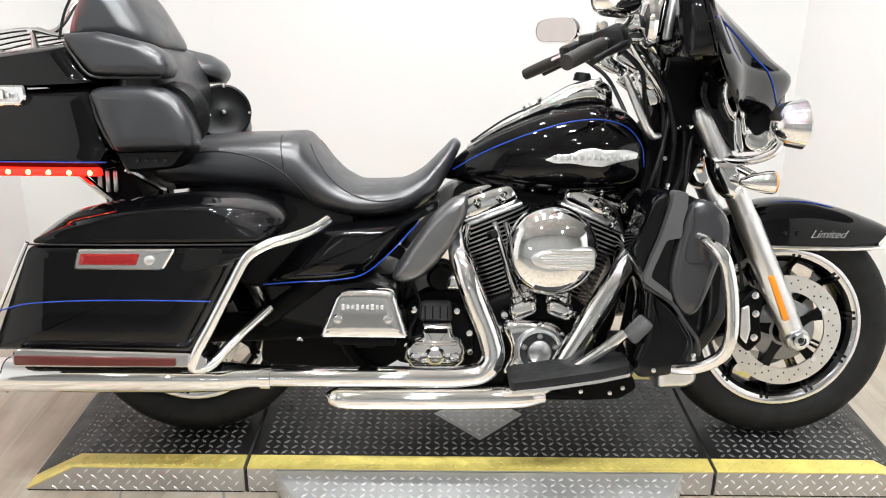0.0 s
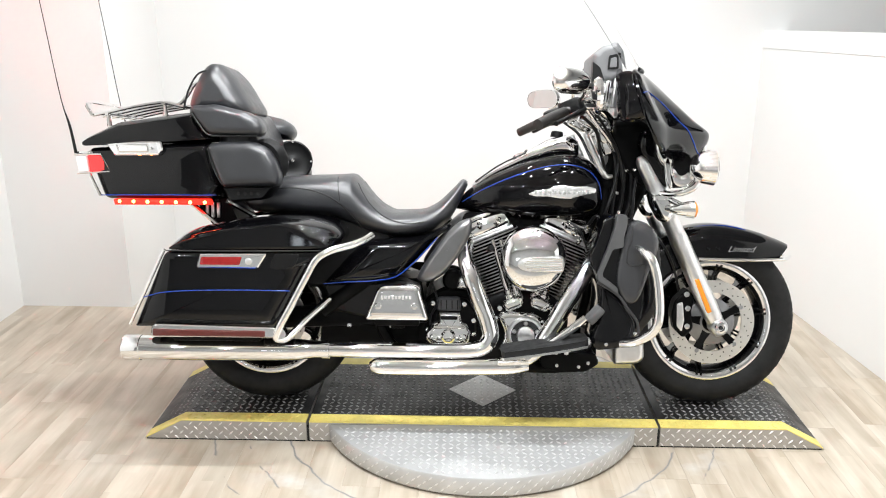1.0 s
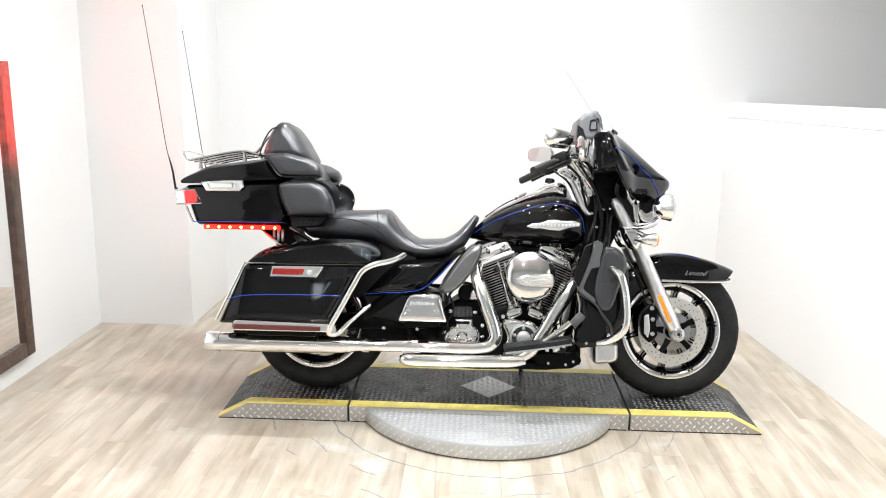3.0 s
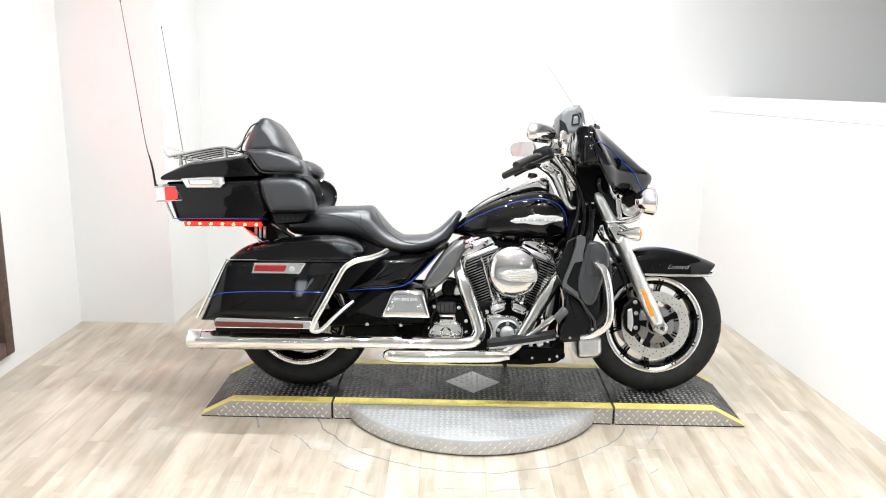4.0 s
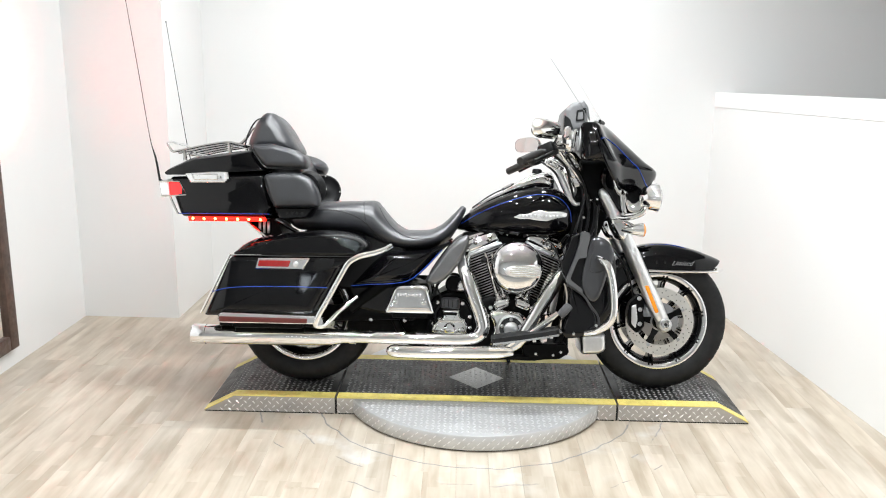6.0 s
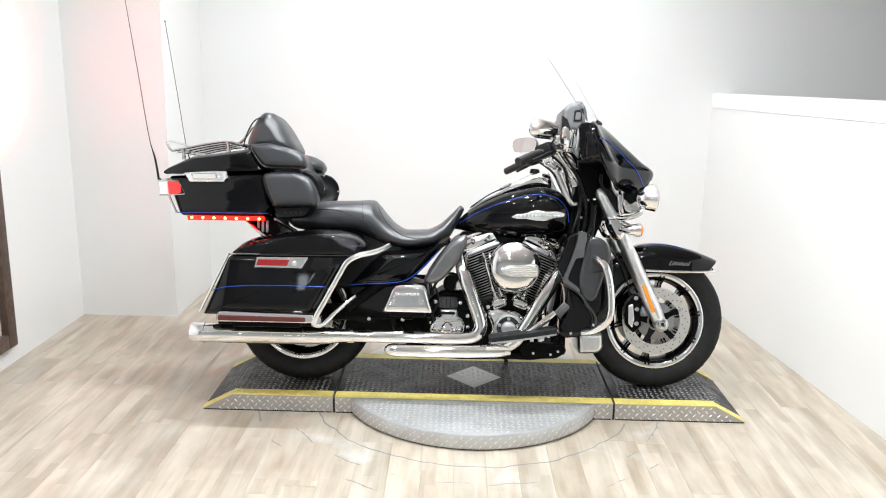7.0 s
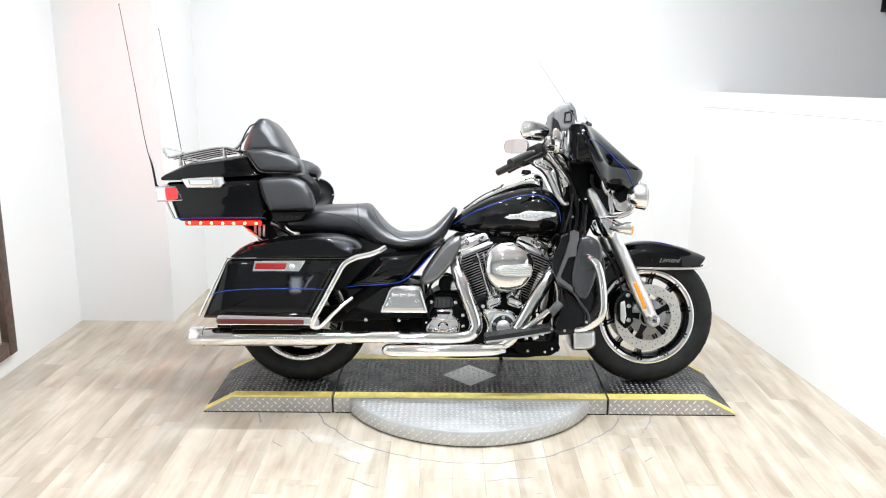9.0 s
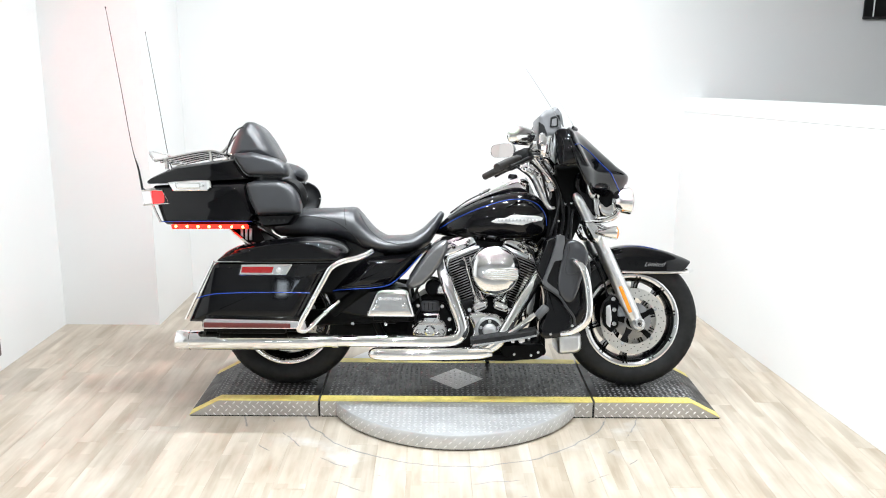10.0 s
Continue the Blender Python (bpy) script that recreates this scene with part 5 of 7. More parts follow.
part("steering_head", puff(rounded([(0.36, 0.60), (0.36, 0.80), (0.42, 0.90), (0.40, 0.96), (0.47, 1.0), (0.56, 0.92), (0.56, 0.80), (0.50, 0.66), (0.44, 0.58)], 0.02), [(-0.06, 0.02), (-0.05, 0), (0.05, 0), (0.06, 0.02)], smooth_outline=False), DARK_CAST, bike, "black steering head and wiring cover")
for s in (-1, 1):
    yoke = part("fork_shroud", puff(rounded([(0.541, 0.79), (0.548, 0.745), (0.578, 0.690), (0.612, 0.675), (0.635, 0.70), (0.632, 0.76), (0.61, 0.79)], 0.014), [(s * 0.085, 0.02), (s * 0.095, 0.006), (s * 0.11, 0), (s * 0.140, 0), (s * 0.157, 0.006), (s * 0.168, 0.016), (s * 0.172, 0.028)], smooth_outline=False), CHROME, bike, "chrome fork shroud")
    part("lamp_bracket", tube([(0.57, s * 0.14, 0.785), (0.63, s * 0.19, 0.785), (0.68, s * 0.20, 0.805), (0.70, s * 0.20, 0.83)], 0.012, 10), CHROME, bike)
    aux = part("auxiliary_lamp", lathe([(0, -0.055), (0.02, -0.052), (0.042, -0.035), (0.055, -0.008), (0.060, 0.018), (0.062, 0.028), (0.057, 0.032), (0.0, 0.028)], (0.716, s * 0.205, 0.875), "x", 36), CHROME, bike, "round chrome auxiliary lamp")
    part("lamp_glass", lathe([(0.056, 0.030), (0.045, 0.038), (0.02, 0.043), (0, 0.044), (0, 0.041), (0.05, 0.031)], (0.716, s * 0.205, 0.875), "x", 32), CLEAR, aux, "clear lamp glass")
    sig = part("turn_signal", lathe([(0, -0.065), (0.008, -0.062), (0.02, -0.035), (0.028, 0.0), (0.030, 0.02), (0, 0.02)], (0.665, s * 0.205, 0.732), "x", 28), CHROME, bike, "chrome bullet turn signal with an amber lens")
    part("lens", lathe([(0, 0.034), (0.015, 0.032), (0.027, 0.026), (0.030, 0.020), (0, 0.018)], (0.665, s * 0.205, 0.732), "x", 28), AMBER, sig, "amber lens")
    part("signal_stalk", tube([(0.61, s * 0.16, 0.765), (0.645, s * 0.20, 0.745)], 0.011, 10, 1, smooth_path=False), CHROME, sig)
    # skirts below the fairing
    part("fairing_skirt", puff([(0.520, 1.00), (0.505, 0.945), (0.535, 0.885), (0.575, 0.825), (0.60, 0.805), (0.70, 0.815), (0.715, 0.835), (0.66, 0.845), (0.60, 0.875), (0.575, 0.93), (0.555, 0.985)], [(s * 0.10, 0.004), (s * 0.11, 0), (s * 0.150, 0.0), (s * 0.158, 0.006)], steps=4), PAINT, bike, "gloss black fork skirt", 60)
    part("skirt_crescent", puff([(0.575, 1.013), (0.558, 0.985), (0.553, 0.947), (0.562, 0.910), (0.584, 0.879), (0.594, 0.904), (0.583, 0.935), (0.584, 0.973), (0.594, 0.995)], [(s * 0.150, 0.0), (s * 0.184, 0.0), (s * 0.192, 0.006)], steps=4), CHROME, bike, "bright chrome fork skirt trim", 60)
    part("skirt_lip", puff([(0.588, 0.893), (0.600, 0.887), (0.610, 0.845), (0.616, 0.806), (0.606, 0.802), (0.596, 0.822), (0.589, 0.856)], [(s * 0.150, 0.0), (s * 0.180, 0.0), (s * 0.186, 0.004)], steps=4), CHROME, bike, "bright chrome fork skirt trim", 60)
    loop_plate = part("skirt_loop", ring_plate([(0.599, 0.942), (0.608, 0.956), (0.628, 0.942), (0.672, 0.914), (0.690, 0.867), (0.690, 0.823), (0.660, 0.806), (0.626, 0.816), (0.607, 0.866)], [(0.616, 0.902), (0.632, 0.924), (0.660, 0.920), (0.676, 0.893), (0.664, 0.856), (0.641, 0.846), (0.622, 0.868)], s, 0.165, 0.190), CHROME, bike, "bright chrome loop under the fairing", 50)
    part("skirt_backing", puff([(0.60, 0.945), (0.68, 0.915), (0.69, 0.83), (0.62, 0.815)], [(s * 0.12, 0.0), (s * 0.160, 0.0)], steps=4), DARK_CAST, bike)

f_rows = [  # height step: centre x, centre z, edge x, edge z, half width
    (0.0, 0.728, 0.890, 0.500, 1.034, 0.350),
    (0.12, 0.760, 0.925, 0.485, 1.050, 0.366),
    (0.3, 0.784, 0.985, 0.470, 1.070, 0.374),
    (0.5, 0.722, 1.040, 0.460, 1.100, 0.374),
    (0.7, 0.645, 1.105, 0.452, 1.130, 0.368),
    (0.9, 0.556, 1.180, 0.445, 1.158, 0.355),
    (1.0, 0.520, 1.205, 0.440, 1.168, 0.340),
]
f_col = [curve([(r[0], r[k]) for r in f_rows]) for k in range(1, 6)]


f_plan = curve([(0, 1.0), (0.2, 0.94), (0.4, 0.735), (0.6, 0.47), (0.72, 0.33), (0.8, 0.265), (0.88, 0.19), (0.95, 0.09), (1.0, 0.0)])


def fairing_point(u, v, back=0.0):
    xc, zc, xe, ze, hw = [c(v) for c in f_col]
    a = abs(u)
    flat = math.sin(a * math.pi / 2) ** 0.92 if a > 0 else 0
    x = xe + (xc - xe) * f_plan(flat) - back
    z = zc + (ze - zc) * a**2.7
    return Vector((x, math.copysign(hw * flat, u), z))


NU, NV = 56, 28
bm = bmesh.new()
front = [[bm.verts.new(fairing_point(-1 + 2 * i / NU, j / NV)) for i in range(NU + 1)] for j in range(NV + 1)]
rear = [[bm.verts.new(fairing_point((-1 + 2 * i / NU) * 0.985, j / NV, 0.008)) for i in range(NU + 1)] for j in range(NV + 1)]
for j in range(NV):
    for i in range(NU):
        bm.faces.new((front[j][i], front[j][i + 1], front[j + 1][i + 1], front[j + 1][i]))
        bm.faces.new((rear[j][i], rear[j + 1][i], rear[j + 1][i + 1], rear[j][i + 1]))
    for i in (0, NU):
        bm.faces.new((front[j][i], front[j + 1][i], rear[j + 1][i], rear[j][i]))
for i in range(NU):
    for j in (0, NV):
        bm.faces.new((front[j][i], front[j][i + 1], rear[j][i + 1], rear[j][i]))
fairing = part("fairing", bm, PAINT, bike, "gloss black fork-mounted fairing with a blue pinstripe", 50)
for s in (-1, 1):
    line = spline([(0.80, 0.68), (0.70, 0.715), (0.58, 0.735), (0.46, 0.72), (0.37, 0.66), (0.33, 0.55), (0.31, 0.40), (0.29, 0.28), (0.22, 0.16), (0.13, 0.06)], 6)
    pts = []
    for p in line:
        q = fairing_point(p.x * s, p.y)
        pts.append(q + Vector((0.0008, s * 0.0008, 0.0)))
    part("pinstripe", tube(pts, 0.0018, 6, 1, smooth_path=False), BLUE, fairing, "blue pinstripe")
hl = part("headlamp", lathe([(0, -0.06), (0.06, -0.05), (0.085, 0.0), (0.09, 0.012), (0.086, 0.018), (0.08, 0.012), (0, -0.02)], (0.735, 0, 0.93), "x", 40), CHROME, fairing, "round chrome headlamp")
part("headlamp_glass", lathe([(0.082, 0.014), (0.06, 0.026), (0.03, 0.033), (0, 0.035), (0, 0.032), (0.075, 0.012)], (0.735, 0, 0.93), "x", 36), CLEAR, hl, "clear headlamp glass")
# inner fairing: the dashboard side
bm = bmesh.new()
grid = []
for j in range(13):
    v = j / 12
    row = []
    for i in range(41):
        u = -1 + 2 * i / 40
        p = fairing_point(u * 0.985, v)
        edge = abs(u) ** 5
        x = 0.405 - 0.055 * abs(u) ** 2 + 0.02 * v
        row.append(bm.verts.new((x + (p.x - 0.010 - x) * edge, p.y * 0.985, max(p.z, 1.03) if abs(u) > 0.4 else max(p.z, 1.0))))
    grid.append(row)
for j in range(12):
    for i in range(40):
        bm.faces.new((grid[j][i], grid[j + 1][i], grid[j + 1][i + 1], grid[j][i + 1]))
bmesh.ops.solidify(bm, geom=bm.faces[:], thickness=0.006)
inner = part("inner_fairing", bm, PAINT, bike, "black inner fairing with gauges and speakers", 50)
for s in (-1, 1):
    part("speaker_bezel", lathe([(0.042, 0.0), (0.058, 0.0), (0.062, -0.01), (0.056, -0.020), (0.046, -0.012)], (0.345, s * 0.285, 1.108), "x", 36, closed=True), CHROME, inner, "chrome speaker bezel")
    part("speaker_mesh", lathe([(0, -0.006), (0.046, -0.006), (0.046, 0.0), (0, 0.0)], (0.345, s * 0.285, 1.108), "x", 32), GREY_PLASTIC, inner)
    part("side_wing", puff(rounded([(0.385, 1.175), (0.42, 1.185), (0.462, 1.172), (0.474, 1.10), (0.470, 1.055), (0.448, 1.020), (0.405, 1.022), (0.392, 1.075)], 0.016), [(s * 0.315, 0.004), (s * 0.32, 0), (s * 0.345, 0), (s * 0.352, 0.006)], smooth_outline=False), PAINT, inner)
    part("fairing_cap", puff(rounded([(0.40, 1.04), (0.52, 1.04), (0.56, 1.0), (0.585, 0.90), (0.60, 0.83), (0.54, 0.80), (0.47, 0.86), (0.42, 0.95)], 0.03), [(s * 0.08, 0.004), (s * 0.085, 0), (s * 0.105, 0), (s * 0.112, 0.012)], smooth_outline=False), DARK_CAST, inner)
    for sx in (0.437, 0.449):
        part("wing_seam", tube([(sx - 0.006, s * 0.3525, 1.172), (sx + 0.004, s * 0.3528, 1.09), (sx - 0.006, s * 0.3525, 1.026)], 0.0015, 6), GAP, inner)
    for sx, sz in ((0.424, 1.135), (0.452, 1.128), (0.455, 1.105)):
        part("wing_screw", lathe([(0, 0.004), (0.004, 0.003), (0.005, 0), (0, 0)], (sx, s * 0.352, sz), (0, s, 0), 8), CHROME, inner)
    for k, (gy, gz) in enumerate(((0.06, 1.12), (0.13, 1.13))):
        gauge = part("gauge", lathe([(0.0, 0.0), (0.040, 0.0), (0.044, -0.010), (0.040, -0.022), (0.036, -0.014), (0.0, -0.012)], (0.385, s * gy, gz), "x", 30), CHROME, inner, "chrome-ringed round gauge")
        part("gauge_face", lathe([(0, -0.015), (0.034, -0.015), (0.034, -0.010), (0, -0.010)], (0.385, s * gy, gz), "x", 26), PLASTIC, gauge)
part("dash_hood", puff(rounded([(0.338, 1.200), (0.342, 1.262), (0.372, 1.290), (0.418, 1.300), (0.440, 1.270), (0.45, 1.19), (0.41, 1.165), (0.35, 1.17)], 0.008), [(-0.130, 0.014), (-0.122, 0.004), (-0.105, 0), (0.105, 0), (0.122, 0.004), (0.130, 0.014)], smooth_outline=False), HOOD_GREY, inner, "grey plastic instrument hood", 45)
for s in (-1, 1):
    part("hood_vent", puff(rounded([(0.388, 1.205), (0.392, 1.258), (0.428, 1.264), (0.430, 1.210)], 0.008), [(s * 0.120, 0), (s * 0.135, 0.002)], smooth_outline=False), PLASTIC, inner)
    part("hood_vent_cover", puff(rounded([(0.395, 1.213), (0.399, 1.248), (0.421, 1.252), (0.423, 1.216)], 0.006), [(s * 0.130, 0), (s * 0.1375, 0.002)], smooth_outline=False), HOOD_GREY, inner)
    part("hood_skirt", puff(rounded([(0.336, 1.168), (0.338, 1.238), (0.366, 1.218), (0.384, 1.168)], 0.006), [(s * 0.110, 0), (s * 0.132, 0.002)], smooth_outline=False), PLASTIC, inner, "black lower edge of the instrument hood")
# windshield
bm = bmesh.new()
rows_w = []
for j in range(15):
    t = j / 14
    row = []
    for i in range(33):
        u = -1 + 2 * i / 32
        hw = 0.235 - 0.055 * t**2
        bow = 0.10 - 0.03 * t
        top_drop = 0.05 * t * abs(u) ** 2.5
        row.append(bm.verts.new((0.535 - 0.200 * t - bow * abs(u) ** 2.0, hw * u, 1.20 + 0.325 * t - top_drop)))
    rows_w.append(row)
for j in range(14):
    for i in range(32):
        bm.faces.new((rows_w[j][i], rows_w[j][i + 1], rows_w[j + 1][i + 1], rows_w[j + 1][i]))
edge_rows = [[v.co.copy() for v in row] for row in rows_w]
bmesh.ops.solidify(bm, geom=bm.faces[:], thickness=0.004)
shield = part("windshield", bm, SHIELD, bike, "clear curved windshield")
shield.visible_shadow = False
part("shield_edge", tube([tuple(row[0]) for row in edge_rows], 0.0012, 6, 1, smooth_path=False), SATIN_GREY, shield, "grey polished shield edge")
part("windshield_trim", tube([fairing_point(-0.4 + 0.8 * k / 12, 0.985) + Vector((0.004, 0, 0.004)) for k in range(13)], 0.006, 8, 2), PLASTIC, bike)

# handlebar
for s in (-1, 1):
    bar = part("handlebar", tube([(0.43, s * 0.02, 0.985), (0.425, s * 0.10, 0.995), (0.39, s * 0.19, 1.04), (0.32, s * 0.245, 1.075), (0.245, s * 0.285, 1.062), (0.135, s * 0.42, 1.010)], 0.0135, 14), CHROME, bike, "chrome handlebar")
    part("grip", tube([(0.225, s * 0.31, 1.053), (0.18, s * 0.365, 1.032), (0.128, s * 0.428, 1.007)], [0.017, 0.0185, 0.0175], 18, 6), GRIP, bar, "worn black rubber grip")
    part("switch_housing", box((0.075, 0.055, 0.06), (0.255, s * 0.275, 1.066), 0.012, (0, -20, s * 30)), PLASTIC, bar)
    part("reservoir", box((0.06, 0.075, 0.035), (0.305, s * 0.245, 1.105), 0.008, (0, -12, s * 25)), CHROME if s < 0 else PLASTIC, bar)
    part("lever", tube([(0.295, s * 0.275, 1.066), (0.27, s * 0.32, 1.052), (0.225, s * 0.37, 1.03), (0.185, s * 0.43, 1.01)], [0.008, 0.009, 0.007, 0.008], 10), PLASTIC, bar)
    part("bar_riser", box((0.07, 0.05, 0.09), (0.41, s * 0.07, 0.965), 0.01, (0, -25, 0)), CHROME, bar)
    part("cable", tube([(0.28, s * 0.26, 1.05), (0.34, s * 0.22, 1.0), (0.37, s * 0.15, 0.93), (0.40, s * 0.10, 0.85)], 0.006, 8), PLASTIC, bar)
    stalk = part("mirror_stalk", tube([(0.27, s * 0.275, 1.08), (0.285, s * 0.33, 1.115), (0.262, s * 0.40, 1.145)], 0.0065, 10), CHROME, bar)
    rot = pose(0.229, s * 0.432, 1.143, 0, 0, s * 38) @ Matrix.Scale(1.08, 4)
    prof = rounded([(-0.088, -0.012), (-0.07, 0.034), (0.0, 0.040), (0.075, 0.034), (0.09, 0.0), (0.07, -0.034), (-0.06, -0.038)], 0.03, 6)
    loop = [Vector(p) for p in prof]

    def mirror_ring(depth, inset):
        return [rot @ Vector((depth, p[0], p[1])) for p in offset_loop(loop, inset)]

    part("mirror_housing", loft([mirror_ring(d, i) for d, i in ((-0.010, 0.0), (-0.004, -0.001), (0.010, 0.004), (0.022, 0.014), (0.028, 0.028))]), CHROME, bar, "chrome mirror housing", 60)
    part("mirror_glass", loft([mirror_ring(d, i) for d, i in ((-0.0125, 0.005), (-0.009, 0.004))]), TINTED_MIRROR, bar, "tinted mirror glass")
    part("mirror_rim", loft([mirror_ring(d, i) for d, i in ((-0.0135, 0.001), (-0.0135, 0.004), (-0.008, 0.004), (-0.008, -0.001))], cap=False, loop=True), CHROME, bar, "thin chrome mirror rim")

for s in (-1, 1):
    part("riser_strip", tube([(0.312, s * 0.175, 0.990), (0.340, s * 0.172, 0.930), (0.388, s * 0.165, 0.842), (0.412, s * 0.150, 0.842)], [0.008, 0.011, 0.010, 0.007], 10, 3), SATIN, bike, "chrome riser stay")
    part("throttle_cable", tube([(0.30, s * 0.20, 1.085), (0.345, s * 0.17, 1.03), (0.40, s * 0.15, 0.965), (0.425, s * 0.13, 0.93)], 0.0075, 10), CHROME, bike, "braided steel control cable")
    part("clutch_hose", tube([(0.315, s * 0.21, 1.09), (0.365, s * 0.18, 1.03), (0.415, s * 0.16, 0.955), (0.44, s * 0.14, 0.90), (0.455, s * 0.13, 0.82)], 0.0055, 8), PLASTIC, bike)
    for x, z, y, h in ((0.352, 1.10, 0.215, 0.055), (0.374, 1.125, 0.225, 0.075), (0.372, 1.065, 0.205, 0.035), (0.398, 1.12, 0.24, 0.10)):
        part("dash_switch", box((0.016, 0.03, h), (x, s * y, z), 0.004, (0, 8, 0)), CHROME if x < 0.39 else SATIN, bike, "chrome dash trim bar")
    part("clamp_block", box((0.075, 0.05, 0.045), (0.330, s * 0.135, 1.035), 0.010, (0, 28, 0)), CHROME, bike, "chrome handlebar clamp")
    part("clamp_block", box((0.05, 0.04, 0.05), (0.385, s * 0.12, 0.985), 0.010, (0, 40, 0)), CHROME, bike, "chrome handlebar clamp")
for bx, bz, by in ((0.47, 0.86, -0.10), (0.44, 0.78, -0.095)):
    part("head_bolt", lathe([(0, 0.012), (0.006, 0.011), (0.0075, 0.0), (0, 0)], (bx, by, bz), (0.1, -1, 0.2), 10), CHROME, bike)
for k in range(3):
    part("wiring_loom", tube([(0.42 + 0.02 * k, -0.075, 0.98), (0.435 + 0.025 * k, -0.10, 0.88), (0.43 + 0.03 * k, -0.095, 0.76), (0.42 + 0.02 * k, -0.09, 0.66)], 0.0075, 8), PLASTIC, bike)

# lower fairings and engine guard
for s in (-1, 1):
    body = [(0.319, 0.581), (0.360, 0.702), (0.399, 0.721), (0.473, 0.703), (0.536, 0.651), (0.554, 0.584), (0.555, 0.419), (0.518, 0.355), (0.480, 0.310), (0.424, 0.280), (0.340, 0.275), (0.332, 0.304), (0.362, 0.417), (0.344, 0.499)]
    low = part("lower_fairing", puff(rounded(body, 0.035, 5), [(s * 0.16, 0.02), (s * 0.18, 0.004), (s * 0.20, 0), (s * 0.315, 0), (s * 0.332, 0.004), (s * 0.340, 0.012)], smooth_outline=False), PAINT, bike, "black lower fairing with a vent flare and glove-box door", 50)
    flare = [(0.398, 0.724), (0.429, 0.721), (0.430, 0.690), (0.421, 0.653), (0.420, 0.616), (0.386, 0.610), (0.370, 0.570), (0.356, 0.534), (0.355, 0.520), (0.404, 0.484), (0.409, 0.462), (0.340, 0.507), (0.338, 0.526), (0.371, 0.613), (0.391, 0.681)]
    part("vent_flare", loft([[(p.x, s * y, p.y) for p in rounded(flare, 0.008, 3)] for y in (0.325, 0.360, 0.367)]), FLARE_GREY, low, "satin grey vent flare")
    lens = [(0.391, 0.716), (0.358, 0.700), (0.335, 0.635), (0.314, 0.581), (0.324, 0.548), (0.342, 0.514), (0.358, 0.582), (0.381, 0.649)]
    part("vent_lens", puff(rounded(lens, 0.010, 3), [(s * 0.30, 0), (s * 0.340, 0), (s * 0.347, 0.004)], smooth_outline=False), PAINT, low, "gloss dark vent side panel")
    door = [(0.440, 0.698), (0.479, 0.704), (0.515, 0.682), (0.536, 0.645), (0.534, 0.600), (0.512, 0.545), (0.494, 0.485), (0.478, 0.442), (0.457, 0.425), (0.432, 0.432), (0.412, 0.462), (0.403, 0.502), (0.404, 0.542), (0.413, 0.596), (0.424, 0.653)]
    part("glove_door", puff(rounded(door, 0.022, 4), [(s * 0.32, 0), (s * 0.352, 0), (s * 0.360, 0.004), (s * 0.364, 0.012)], smooth_outline=False), GLOSS_REFLECTING, low, "gloss black glove-box door with reflected grey in its colour", 50)
    part("door_seam", tube([(0.447, s * 0.3645, 0.686), (0.447, s * 0.3645, 0.640), (0.439, s * 0.3645, 0.621), (0.433, s * 0.3645, 0.592), (0.435, s * 0.3645, 0.567), (0.445, s * 0.3645, 0.557), (0.490, s * 0.3645, 0.559)], 0.0018, 6), GAP, low)
    scoop = [(0.354, 0.498), (0.411, 0.452), (0.433, 0.427), (0.470, 0.372), (0.474, 0.312), (0.421, 0.276), (0.338, 0.268), (0.326, 0.307), (0.350, 0.377)]
    part("lower_scoop", puff(rounded(scoop, 0.02, 4), [(s * 0.30, 0), (s * 0.342, 0), (s * 0.352, 0.006), (s * 0.355, 0.014)], smooth_outline=False), PAINT, low, "gloss black lower scoop")
    part("fairing_edge", tube([(0.341, s * 0.356, 0.500), (0.408, s * 0.36, 0.458), (0.440, s * 0.361, 0.415), (0.474, s * 0.361, 0.368), (0.480, s * 0.359, 0.33)], 0.005, 8), GREY_PLASTIC, low)
    for bx, bz in ((0.375, 0.292), (0.468, 0.330)):
        part("fairing_bolt", lathe([(0, 0.005), (0.006, 0.004), (0.007, 0.0), (0, 0)], (bx, s * 0.354, bz), (0, s, 0), 10), CHROME, low)
    part("engine_guard", tube([(0.43, s * 0.10, 0.63), (0.455, s * 0.30, 0.622), (0.478, s * 0.40, 0.606), (0.497, s * 0.428, 0.585), (0.512, s * 0.432, 0.545), (0.524, s * 0.435, 0.47), (0.526, s * 0.434, 0.40), (0.515, s * 0.425, 0.355), (0.468, s * 0.39, 0.312), (0.40, s * 0.30, 0.287), (0.36, s * 0.15, 0.28)], 0.0155, 16), CHROME, bike, "chrome engine guard bar")
part("regulator_cover", puff(rounded([(0.436, 0.268), (0.546, 0.268), (0.550, 0.190), (0.525, 0.172), (0.440, 0.168)], 0.016), [(-0.160, 0.020), (-0.156, 0.010), (-0.146, 0.003), (-0.13, 0), (0.05, 0)], smooth_outline=False), SATIN, bike, "polished cover ahead of the engine", 50)
mount = part("front_mount", puff(rounded([(0.17, 0.215), (0.37, 0.218), (0.385, 0.180), (0.34, 0.150), (0.24, 0.145), (0.18, 0.165)], 0.014), [(-0.175, 0.004), (-0.17, 0), (0.15, 0)], smooth_outline=False), DARK_CAST, bike, "black lower engine mount with chrome bolts")
for bx, bz in ((0.235, 0.172), (0.312, 0.168), (0.345, 0.182)):
    part("mount_bolt", lathe([(0, 0.006), (0.0055, 0.005), (0.0062, 0.0), (0, 0)], (bx, -0.175, bz), (0, -1, 0), 12), SATIN, mount)
